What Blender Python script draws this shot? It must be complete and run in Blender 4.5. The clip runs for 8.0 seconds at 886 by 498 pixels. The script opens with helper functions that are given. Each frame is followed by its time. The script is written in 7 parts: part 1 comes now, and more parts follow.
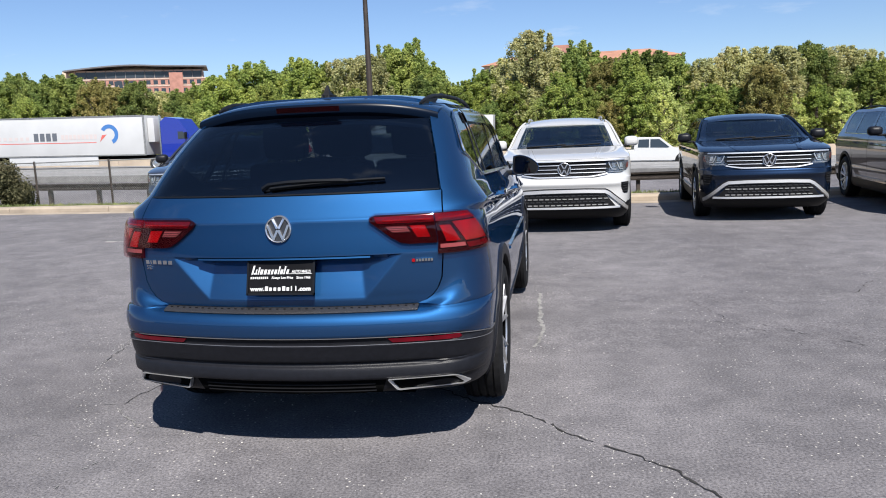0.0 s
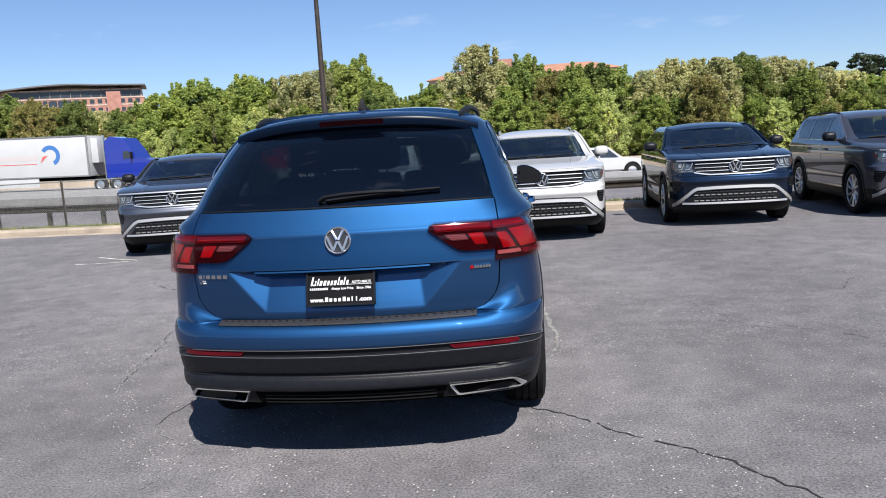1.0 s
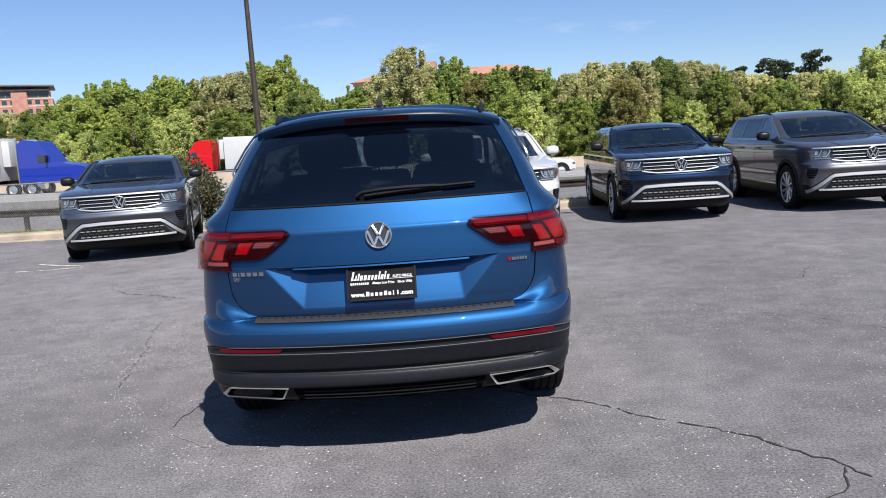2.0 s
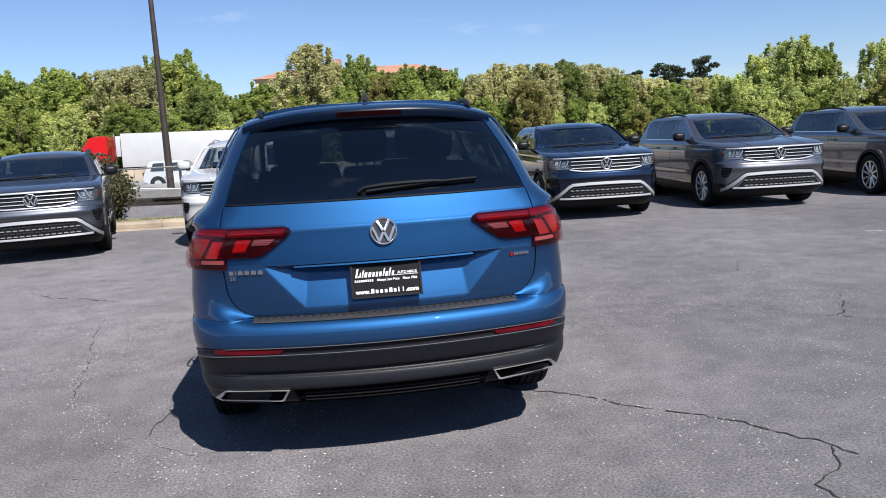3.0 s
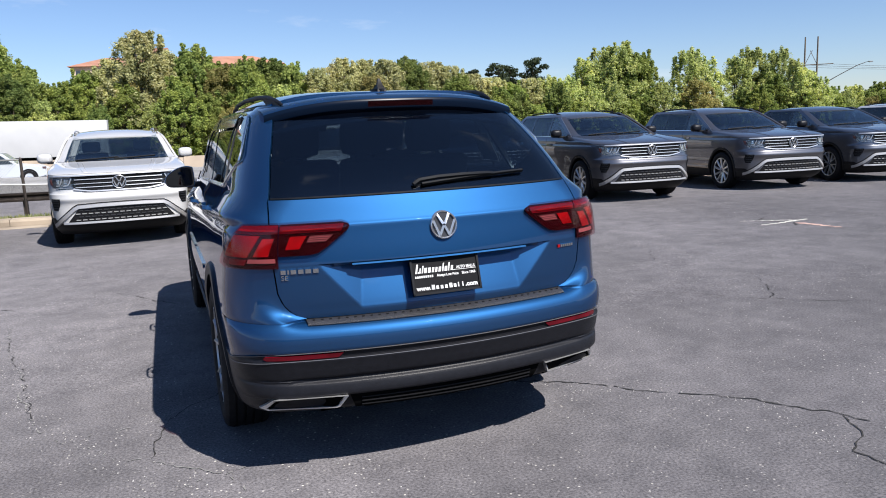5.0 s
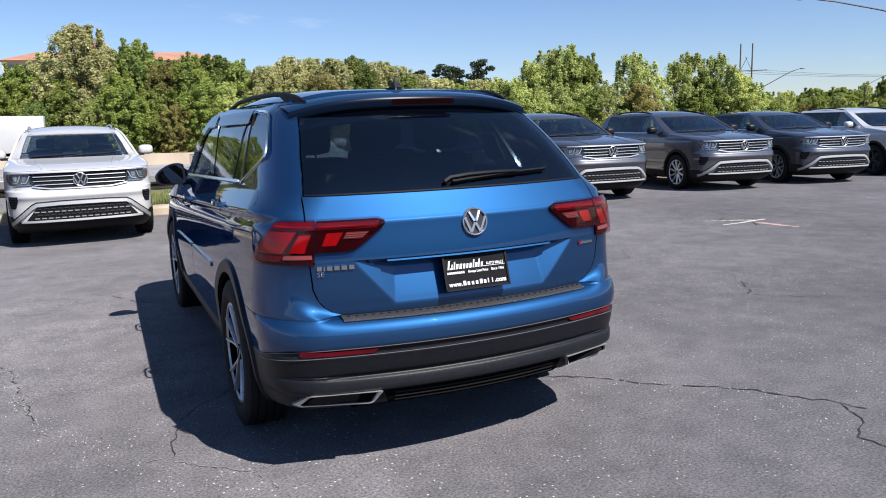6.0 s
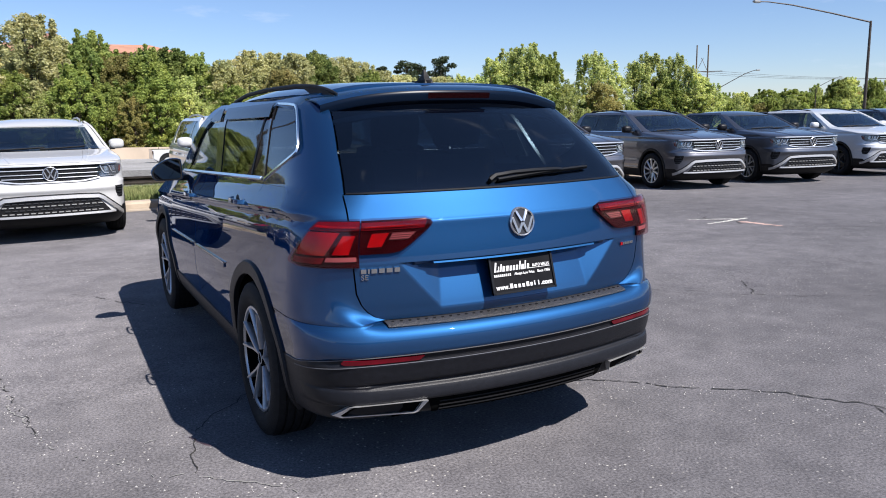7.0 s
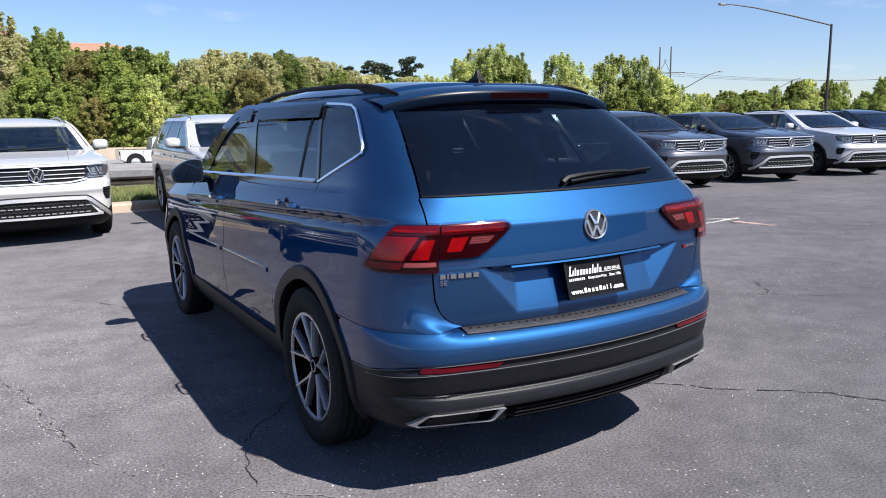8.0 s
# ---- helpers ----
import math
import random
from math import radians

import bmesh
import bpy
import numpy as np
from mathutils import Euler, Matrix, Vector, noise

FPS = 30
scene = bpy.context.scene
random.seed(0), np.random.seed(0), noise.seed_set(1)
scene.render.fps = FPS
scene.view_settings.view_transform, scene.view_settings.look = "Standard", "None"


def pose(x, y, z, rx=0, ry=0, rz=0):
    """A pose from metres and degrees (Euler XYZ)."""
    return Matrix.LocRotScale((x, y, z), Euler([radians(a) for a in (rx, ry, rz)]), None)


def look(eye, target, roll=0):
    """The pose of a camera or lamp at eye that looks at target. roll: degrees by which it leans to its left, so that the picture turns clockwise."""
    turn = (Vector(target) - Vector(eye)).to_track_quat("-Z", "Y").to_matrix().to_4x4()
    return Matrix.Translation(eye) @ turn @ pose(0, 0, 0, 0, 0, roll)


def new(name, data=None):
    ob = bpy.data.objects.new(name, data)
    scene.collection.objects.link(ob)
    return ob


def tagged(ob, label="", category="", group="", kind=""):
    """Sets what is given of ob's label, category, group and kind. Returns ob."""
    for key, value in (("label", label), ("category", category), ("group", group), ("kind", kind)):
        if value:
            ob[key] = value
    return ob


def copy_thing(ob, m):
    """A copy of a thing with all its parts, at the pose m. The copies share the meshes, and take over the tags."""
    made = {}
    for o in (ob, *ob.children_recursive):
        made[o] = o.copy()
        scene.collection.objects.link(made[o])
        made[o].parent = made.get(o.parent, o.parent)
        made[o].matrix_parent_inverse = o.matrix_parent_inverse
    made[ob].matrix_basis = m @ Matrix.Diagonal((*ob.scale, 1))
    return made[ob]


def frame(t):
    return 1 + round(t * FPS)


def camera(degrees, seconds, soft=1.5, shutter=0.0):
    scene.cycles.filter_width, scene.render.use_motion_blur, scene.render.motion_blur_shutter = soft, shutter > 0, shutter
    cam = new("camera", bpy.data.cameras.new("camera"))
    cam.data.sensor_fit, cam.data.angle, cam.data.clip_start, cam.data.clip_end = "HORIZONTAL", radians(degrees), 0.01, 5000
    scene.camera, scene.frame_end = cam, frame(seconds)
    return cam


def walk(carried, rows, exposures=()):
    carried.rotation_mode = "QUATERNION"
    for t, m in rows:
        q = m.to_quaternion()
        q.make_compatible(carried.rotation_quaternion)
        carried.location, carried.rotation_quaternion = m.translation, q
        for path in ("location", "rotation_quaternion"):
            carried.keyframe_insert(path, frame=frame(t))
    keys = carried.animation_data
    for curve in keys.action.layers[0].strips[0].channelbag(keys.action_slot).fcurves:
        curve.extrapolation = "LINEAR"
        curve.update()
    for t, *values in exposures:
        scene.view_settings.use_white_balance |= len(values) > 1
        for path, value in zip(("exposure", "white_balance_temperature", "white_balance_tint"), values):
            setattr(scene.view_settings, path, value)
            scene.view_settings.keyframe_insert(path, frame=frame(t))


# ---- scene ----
cam = camera(60.9, 8.0, soft=1.0)
PATH = [
    (0, (0.115, 0.152, 1.496), (-0.191, 2.105, 1.189), -2.4),
    (0.5, (-0.131, 0.075, 1.476), (-0.374, 2.039, 1.187), -3.0),
    (1, (-0.369, 0.011, 1.502), (-0.537, 1.984, 1.225), -3.5),
    (2.5, (-1.125, -0.085, 1.501), (-0.975, 1.888, 1.214), -3.5),
    (3, (-1.345, -0.014, 1.509), (-1.066, 1.943, 1.209), -3.2),
    (3.5, (-1.655, 0.004, 1.518), (-1.252, 1.938, 1.204), -2.9),
    (4, (-1.884, 0.066, 1.517), (-1.371, 1.971, 1.191), -2.6),
    (4.5, (-2.073, 0.223, 1.525), (-1.465, 2.099, 1.195), -2.5),
    (6, (-2.644, 0.417, 1.537), (-1.818, 2.207, 1.202), -1.7),
    (6.5, (-2.77, 0.551, 1.527), (-1.893, 2.315, 1.187), -1.3),
    (7, (-2.901, 0.724, 1.536), (-1.98, 2.465, 1.191), -1.1),
    (7.5, (-3.042, 0.869, 1.535), (-2.08, 2.588, 1.188), -0.9),
    (8, (-3.247, 1.011, 1.546), (-2.247, 2.708, 1.2), -1.0),
]
walk(cam, [(t, look(eye, target, roll)) for t, eye, target, roll in PATH], [(0, 0.77, 6550, 10), (3, 0.79, 6520, 11), (6, 0.82, 6490, 12), (8, 0.95, 6490, 13)])

# ---- light ----
SUN = Vector((0.335, -0.78, 1.0)).normalized()
world = bpy.data.worlds.new("sky")
scene.world = world
world.use_nodes = True
wt = world.node_tree
sky = wt.nodes.new("ShaderNodeTexSky")
sky.sky_type, sky.sun_disc = "NISHITA", False
sky.sun_elevation = math.asin(SUN.z)
sky.sun_rotation = math.atan2(SUN.x, SUN.y)
sky.air_density, sky.dust_density, sky.ozone_density = 1.0, 0.05, 2.6
wt.nodes["Background"].inputs[1].default_value = 0.061
# thin high clouds, mixed over the sky by a stretched noise
wc = wt.nodes.new("ShaderNodeTexCoord")
wm = wt.nodes.new("ShaderNodeMapping")
wm.inputs["Scale"].default_value = (1.6, 1.6, 7.0)
wn1 = wt.nodes.new("ShaderNodeTexNoise")
wn1.inputs["Scale"].default_value, wn1.inputs["Detail"].default_value, wn1.inputs["Roughness"].default_value = 2.6, 9.0, 0.62
wr = wt.nodes.new("ShaderNodeValToRGB")
wr.color_ramp.elements[0].position, wr.color_ramp.elements[1].position = 0.60, 0.84
wr.color_ramp.elements[1].color = (0.58, 0.58, 0.58, 1)
wmix = wt.nodes.new("ShaderNodeMix")
wmix.data_type = "RGBA"
wmix.inputs[7].default_value = (8.2, 8.9, 10.0, 1)
wt.links.new(wc.outputs["Generated"], wm.inputs[0])
wt.links.new(wm.outputs[0], wn1.inputs["Vector"])
wt.links.new(wn1.outputs["Fac"], wr.inputs[0])
wt.links.new(wr.outputs[0], wmix.inputs[0])
wtint = wt.nodes.new("ShaderNodeMix")
wtint.data_type, wtint.blend_type = "RGBA", "MULTIPLY"
wtint.inputs[0].default_value = 1.0
# bluer haze towards the horizon
wsep, wup, whaze = wt.nodes.new("ShaderNodeSeparateXYZ"), wt.nodes.new("ShaderNodeMapRange"), wt.nodes.new("ShaderNodeMix")
wup.inputs[1].default_value, wup.inputs[2].default_value = 0.0, 0.38
whaze.data_type = "RGBA"
whaze.inputs[6].default_value, whaze.inputs[7].default_value = (0.85, 0.955, 1.23, 1), (0.86, 0.965, 1.14, 1)
wt.links.new(wc.outputs["Generated"], wsep.inputs[0])
wt.links.new(wsep.outputs["Z"], wup.inputs[0])
wt.links.new(wup.outputs[0], whaze.inputs[0])
wt.links.new(whaze.outputs[2], wtint.inputs[7])
wt.links.new(sky.outputs[0], wtint.inputs[6])
wt.links.new(wtint.outputs[2], wmix.inputs[6])
wt.links.new(wmix.outputs[2], wt.nodes["Background"].inputs[0])
sun = new("sun", bpy.data.lights.new("sun", "SUN"))
sun.data.energy, sun.data.angle, sun.data.color = 5.0, radians(0.5), (1.0, 0.96, 0.9)
sun.matrix_world = look((0, 0, 40), Vector((0, 0, 40)) - SUN)


# ---- materials ----
def material(name, color, rough=0.5, metal=0.0, coat=0.0, vary=0.0, scale=20.0, bump=0.0, bscale=80.0, spec=0.5,
             random_tint=0.0, second=None, detail=4.0, coords="Object"):
    """A principled material whose colour and relief vary with noise at real-world size."""
    m = bpy.data.materials.new(name)
    m.use_nodes = True
    t = m.node_tree
    b = t.nodes["Principled BSDF"]
    b.inputs["Base Color"].default_value = (*color, 1)
    b.inputs["Roughness"].default_value, b.inputs["Metallic"].default_value = rough, metal
    b.inputs["Coat Weight"].default_value, b.inputs["Coat Roughness"].default_value = coat, 0.03
    b.inputs["Specular IOR Level"].default_value = spec
    co = t.nodes.new("ShaderNodeTexCoord")
    if vary or second:
        n = t.nodes.new("ShaderNodeTexNoise")
        n.inputs["Scale"].default_value, n.inputs["Detail"].default_value = scale, detail
        t.links.new(co.outputs[coords], n.inputs["Vector"])
        r = t.nodes.new("ShaderNodeValToRGB")
        lo = [max(0, c * (1 - vary)) for c in color]
        hi = second or [min(1, c * (1 + vary)) for c in color]
        r.color_ramp.elements[0].position, r.color_ramp.elements[1].position = 0.32, 0.68
        r.color_ramp.elements[0].color, r.color_ramp.elements[1].color = (*lo, 1), (*hi, 1)
        t.links.new(n.outputs["Fac"], r.inputs[0])
        out = r.outputs[0]
        if random_tint:
            oi = t.nodes.new("ShaderNodeObjectInfo")
            hs = t.nodes.new("ShaderNodeHueSaturation")
            mr = t.nodes.new("ShaderNodeMapRange")
            mr.inputs[3].default_value, mr.inputs[4].default_value = 1 - random_tint, 1 + random_tint
            t.links.new(oi.outputs["Random"], mr.inputs[0])
            t.links.new(mr.outputs[0], hs.inputs["Value"])
            t.links.new(out, hs.inputs["Color"])
            out = hs.outputs[0]
        t.links.new(out, b.inputs["Base Color"])
    if bump:
        n2 = t.nodes.new("ShaderNodeTexNoise")
        n2.inputs["Scale"].default_value, n2.inputs["Detail"].default_value = bscale, 3.0
        t.links.new(co.outputs[coords], n2.inputs["Vector"])
        bp = t.nodes.new("ShaderNodeBump")
        bp.inputs["Strength"].default_value, bp.inputs["Distance"].default_value = bump, 0.01
        t.links.new(n2.outputs["Fac"], bp.inputs["Height"])
        t.links.new(bp.outputs[0], b.inputs["Normal"])
    return m


def glass_material(name, tint, gloss=0.02, least=0.035):
    """Thin tinted pane: see-through with a clear reflection that grows at grazing angles."""
    m = bpy.data.materials.new(name)
    m.use_nodes = True
    t = m.node_tree
    t.nodes.remove(t.nodes["Principled BSDF"])
    tr, gl, lw, mx = (t.nodes.new("ShaderNode" + k) for k in ("BsdfTransparent", "BsdfGlossy", "LayerWeight", "MixShader"))
    pw, mr = t.nodes.new("ShaderNodeMath"), t.nodes.new("ShaderNodeMapRange")
    tr.inputs[0].default_value = (*tint, 1)
    gl.inputs["Roughness"].default_value = gloss
    lw.inputs[0].default_value = 0.5
    pw.operation = "POWER"
    pw.inputs[1].default_value = 5.0
    mr.inputs[3].default_value, mr.inputs[4].default_value = least, 0.9
    t.links.new(lw.outputs["Facing"], pw.inputs[0])
    t.links.new(pw.outputs[0], mr.inputs[0])
    t.links.new(mr.outputs[0], mx.inputs[0])
    t.links.new(tr.outputs[0], mx.inputs[1])
    t.links.new(gl.outputs[0], mx.inputs[2])
    t.links.new(mx.outputs[0], t.nodes["Material Output"].inputs[0])
    return m


def paint(name, color, metal=0.55, rough=0.34, gloss=1.6, edge=2.2):
    m = material(name, color, rough, metal, coat=1.0, vary=0.10, scale=900.0, detail=1.0)
    m.node_tree.nodes["Principled BSDF"].inputs["Coat IOR"].default_value = gloss
    m.node_tree.nodes["Principled BSDF"].inputs["Coat Roughness"].default_value = 0.012
    m.node_tree.nodes["Principled BSDF"].inputs["Specular Tint"].default_value = (*[min(1.0, edge * c + 0.02) for c in color], 1)
    return m


BLUE = paint("blue_metallic_paint", (0.0145, 0.071, 0.186), 1.0, 0.57, 1.6, 0.5)
NAVY = paint("navy_metallic_paint", (0.006, 0.014, 0.034), 0.6, 0.30)
GREY = paint("platinum_grey_metallic_paint", (0.180, 0.180, 0.196), 0.85, 0.34)
DKGREY = paint("dark_grey_metallic_paint", (0.128, 0.137, 0.160), 0.85, 0.34)
WHITE = paint("white_paint", (0.49, 0.49, 0.485), 0.0, 0.4)
SILVER = paint("silver_white_paint", (0.60, 0.62, 0.64), 0.3, 0.36)
BLACKP = paint("black_paint", (0.010, 0.010, 0.012), 0.2, 0.3)
CLAD = material("dark_grey_textured_plastic", (0.0085, 0.009, 0.012), 0.42, vary=0.15, scale=40, bump=0.12, bscale=900, spec=0.26)
BLACK = material("black_plastic", (0.007, 0.007, 0.008), 0.55, vary=0.2, scale=30, spec=0.25)
GLOSSBLACK = material("gloss_black_plastic", (0.008, 0.008, 0.009), 0.12, coat=0.5)
LINER = material("matt_black_liner", (0.004, 0.004, 0.004), 0.95, vary=0.3, scale=25, spec=0.02)
CHROME = material("chrome", (0.80, 0.81, 0.82), 0.14, 1.0)
EMBLEM = material("emblem_chrome", (0.70, 0.71, 0.73), 0.27, 0.9)
BRIGHT = material("bright_satin_metal", (0.66, 0.66, 0.66), 0.32, 0.75)
EDGE = material("grey_edge_strip", (0.13, 0.13, 0.14), 0.35, 0.3)
SATIN = material("satin_silver_trim", (0.46, 0.45, 0.44), 0.38, 0.6, vary=0.06, scale=60)
RUBBER = material("tyre_rubber", (0.009, 0.009, 0.010), 0.75, vary=0.35, scale=35, bump=0.15, bscale=300, spec=0.25)
ALLOY = material("machined_alloy", (0.72, 0.73, 0.74), 0.28, 0.9, vary=0.08, scale=50)
DARKALLOY = material("satin_machined_alloy", (0.52, 0.52, 0.53), 0.34, 0.85, vary=0.08, scale=50)
ALLOYDARK = material("dark_painted_alloy", (0.035, 0.036, 0.04), 0.35, 0.3)
DISC = material("brake_disc_steel", (0.07, 0.07, 0.07), 0.5, 0.6)
GLASS = glass_material("privacy_glass", (0.42, 0.47, 0.50), least=0.095)
CLEARGLASS = glass_material("windscreen_glass", (0.72, 0.77, 0.77), least=0.14)
REDLENS = material("red_lamp_lens", (0.105, 0.0015, 0.007), 0.18, coat=0.4, spec=0.3, vary=0.3, scale=14)
REDDARK = material("dark_red_lamp_lens", (0.016, 0.0006, 0.002), 0.12, coat=0.2, spec=0.2, vary=0.3, scale=10)
# the noise in this red imitates a glow gradient inside the lens
REDLIT = material("bright_red_reflector", (0.235, 0.0025, 0.005), 0.16, coat=0.3, spec=0.3, vary=0.35, scale=16)
LENSCOVER = glass_material("lamp_cover_glass", (0.95, 0.74, 0.75), least=0.022)
CLEARLENS = material("clear_lamp_lens", (0.10, 0.06, 0.063), 0.12, coat=0.4, spec=0.3)
# deep blue with the shade under the spoiler put into the colour
DARKBLUE = material("shaded_blue_paint", (0.002, 0.006, 0.016), 0.30, spec=0.12)
WIPER = material("black_wiper_rubber", (0.005, 0.006, 0.008), 0.45, spec=0.2)
PALELENS = material("pale_pink_lamp_lens", (0.30, 0.18, 0.18), 0.15, coat=0.3)
LENSGLASS = glass_material("headlamp_cover", (0.95, 0.96, 0.97))
REFLECTOR = material("lamp_reflector", (0.75, 0.76, 0.78), 0.18, 0.9)
SEAT = material("dark_seat_fabric", (0.020, 0.020, 0.022), 0.9, vary=0.3, scale=60, spec=0.15)
BEIGE = material("grey_interior_trim", (0.30, 0.30, 0.29), 0.8, vary=0.2, scale=20)
INK = material("white_print", (0.62, 0.62, 0.62), 0.5)
PLATE = material("black_dealer_plate", (0.006, 0.006, 0.007), 0.45, vary=0.2, scale=20, spec=0.12)
PAPER = material("white_window_sticker", (0.75, 0.75, 0.72), 0.7, vary=0.06, scale=30)
TREAD = material("black_tread_plate", (0.030, 0.030, 0.033), 0.38, 0.2, bump=0.5, bscale=260)


# ---- building helpers ----
def mesh_object(name, bm, mat, smooth=None):
    me = bpy.data.meshes.new(name)
    bm.normal_update()
    bm.to_mesh(me)
    bm.free()
    me.materials.append(mat)
    ob = new(name, me)
    if smooth is not None:
        me.shade_smooth()
        if smooth < 180:
            me.set_sharp_from_angle(angle=radians(smooth))
    return ob


def part(name, bm, mat, parent, label="", smooth=40):
    """Links a bmesh as one mesh object under a thing or a part."""
    ob = mesh_object(name, bm, mat, smooth)
    ob.parent = parent
    return tagged(ob, label)


def thing(name, label, category, group="", kind=""):
    """An empty at the base of a thing, which carries its parts."""
    ob = new(name)
    ob.empty_display_size = 0.2
    return tagged(ob, label, category, group, kind)


def solid(name, bm, mat, label, category, group="", kind="", smooth=40):
    return tagged(mesh_object(name, bm, mat, smooth), label, category, group, kind)


def box(lo, hi, bevel=0.0, bm=None, turn=None):
    bm = bm or bmesh.new()
    lo, hi = Vector(lo), Vector(hi)
    made = bmesh.ops.create_cube(bm, size=1)["verts"]
    for v in made:
        v.co = Vector([(lo[k] + hi[k]) / 2 + v.co[k] * (hi[k] - lo[k]) for k in range(3)])
        if turn:
            v.co = turn @ v.co
    if bevel:
        edges = list({e for v in made for e in v.link_edges})
        bmesh.ops.bevel(bm, geom=edges, offset=bevel, segments=2, affect="EDGES", profile=0.6)
    return bm


def lathe(profile, axis="x", n=40, bm=None, centre=(0, 0, 0)):
    """Turns a profile of (along, radius) round an axis."""
    bm = bm or bmesh.new()
    rings = []
    for a, r in profile:
        ring = []
        for k in range(n):
            c, s = math.cos(2 * math.pi * k / n) * r, math.sin(2 * math.pi * k / n) * r
            p = {"x": (a, c, s), "y": (s, a, c), "z": (c, s, a)}[axis]
            ring.append(bm.verts.new(Vector(p) + Vector(centre)))
        rings.append(ring)
    for p, q in zip(rings, rings[1:]):
        for k in range(n):
            bm.faces.new((p[k], p[(k + 1) % n], q[(k + 1) % n], q[k]))
    bmesh.ops.recalc_face_normals(bm, faces=bm.faces)
    return bm


def tube(points, radius, n=8, bm=None, taper=None, caps=True):
    """A round bar along points; taper gives the radius at each point."""
    bm = bm or bmesh.new()
    pts = [Vector(p) for p in points]
    rings = []
    for i, p in enumerate(pts):
        d = (pts[min(i + 1, len(pts) - 1)] - pts[max(i - 1, 0)]).normalized()
        side = d.cross(Vector((0, 0, 1)) if abs(d.z) < 0.9 else Vector((1, 0, 0))).normalized()
        up = side.cross(d)
        r = taper[i] if taper else radius
        rings.append([bm.verts.new(p + r * (math.cos(2 * math.pi * k / n) * side + math.sin(2 * math.pi * k / n) * up)) for k in range(n)])
    for p, q in zip(rings, rings[1:]):
        for k in range(n):
            bm.faces.new((p[k], q[k], q[(k + 1) % n], p[(k + 1) % n]))
    if caps:
        bm.faces.new(rings[0])
        bm.faces.new(rings[-1][::-1])
    bmesh.ops.recalc_face_normals(bm, faces=bm.faces)
    return bm


def prism(outline, depth, put, bm=None, bevel=0.0):
    """A flat outline of (a, b), thickened by depth; put(a, b, d) gives the place."""
    bm = bm or bmesh.new()
    f0 = [bm.verts.new(put(a, b, 0)) for a, b in outline]
    f1 = [bm.verts.new(put(a, b, depth)) for a, b in outline]
    n = len(outline)
    bm.faces.new(f0)
    top = bm.faces.new(f1[::-1])
    for k in range(n):
        bm.faces.new((f0[k], f1[k], f1[(k + 1) % n], f0[(k + 1) % n]))
    bmesh.ops.recalc_face_normals(bm, faces=bm.faces)
    if bevel:
        bmesh.ops.bevel(bm, geom=list(top.edges), offset=bevel, segments=2, affect="EDGES", profile=0.5)
    return bm


def smooth_curve(points):
    """Monotone cubic through (key, value) points."""
    xs = np.array([p[0] for p in points], float)
    ys = np.array([p[1] for p in points], float)
    h = np.diff(xs)
    d = np.diff(ys) / h
    m = np.zeros(len(xs))
    for i in range(1, len(xs) - 1):
        if d[i - 1] * d[i] > 0:
            w1, w2 = 2 * h[i] + h[i - 1], h[i] + 2 * h[i - 1]
            m[i] = (w1 + w2) / (w1 / d[i - 1] + w2 / d[i])
    m[0], m[-1] = d[0], d[-1]

    def value(x):
        x = min(max(x, xs[0]), xs[-1])
        i = min(int(np.searchsorted(xs, x, side="right")) - 1, len(h) - 1)
        t = (x - xs[i]) / h[i]
        return float((1 + 2 * t) * (1 - t) ** 2 * ys[i] + t * (1 - t) ** 2 * h[i] * m[i] + t * t * (3 - 2 * t) * ys[i + 1] + t * t * (t - 1) * h[i] * m[i + 1])
    return value


def line(points):
    """Straight segments through (key, value) points."""
    xs, ys = [p[0] for p in points], [p[1] for p in points]
    return lambda x: float(np.interp(x, xs, ys))


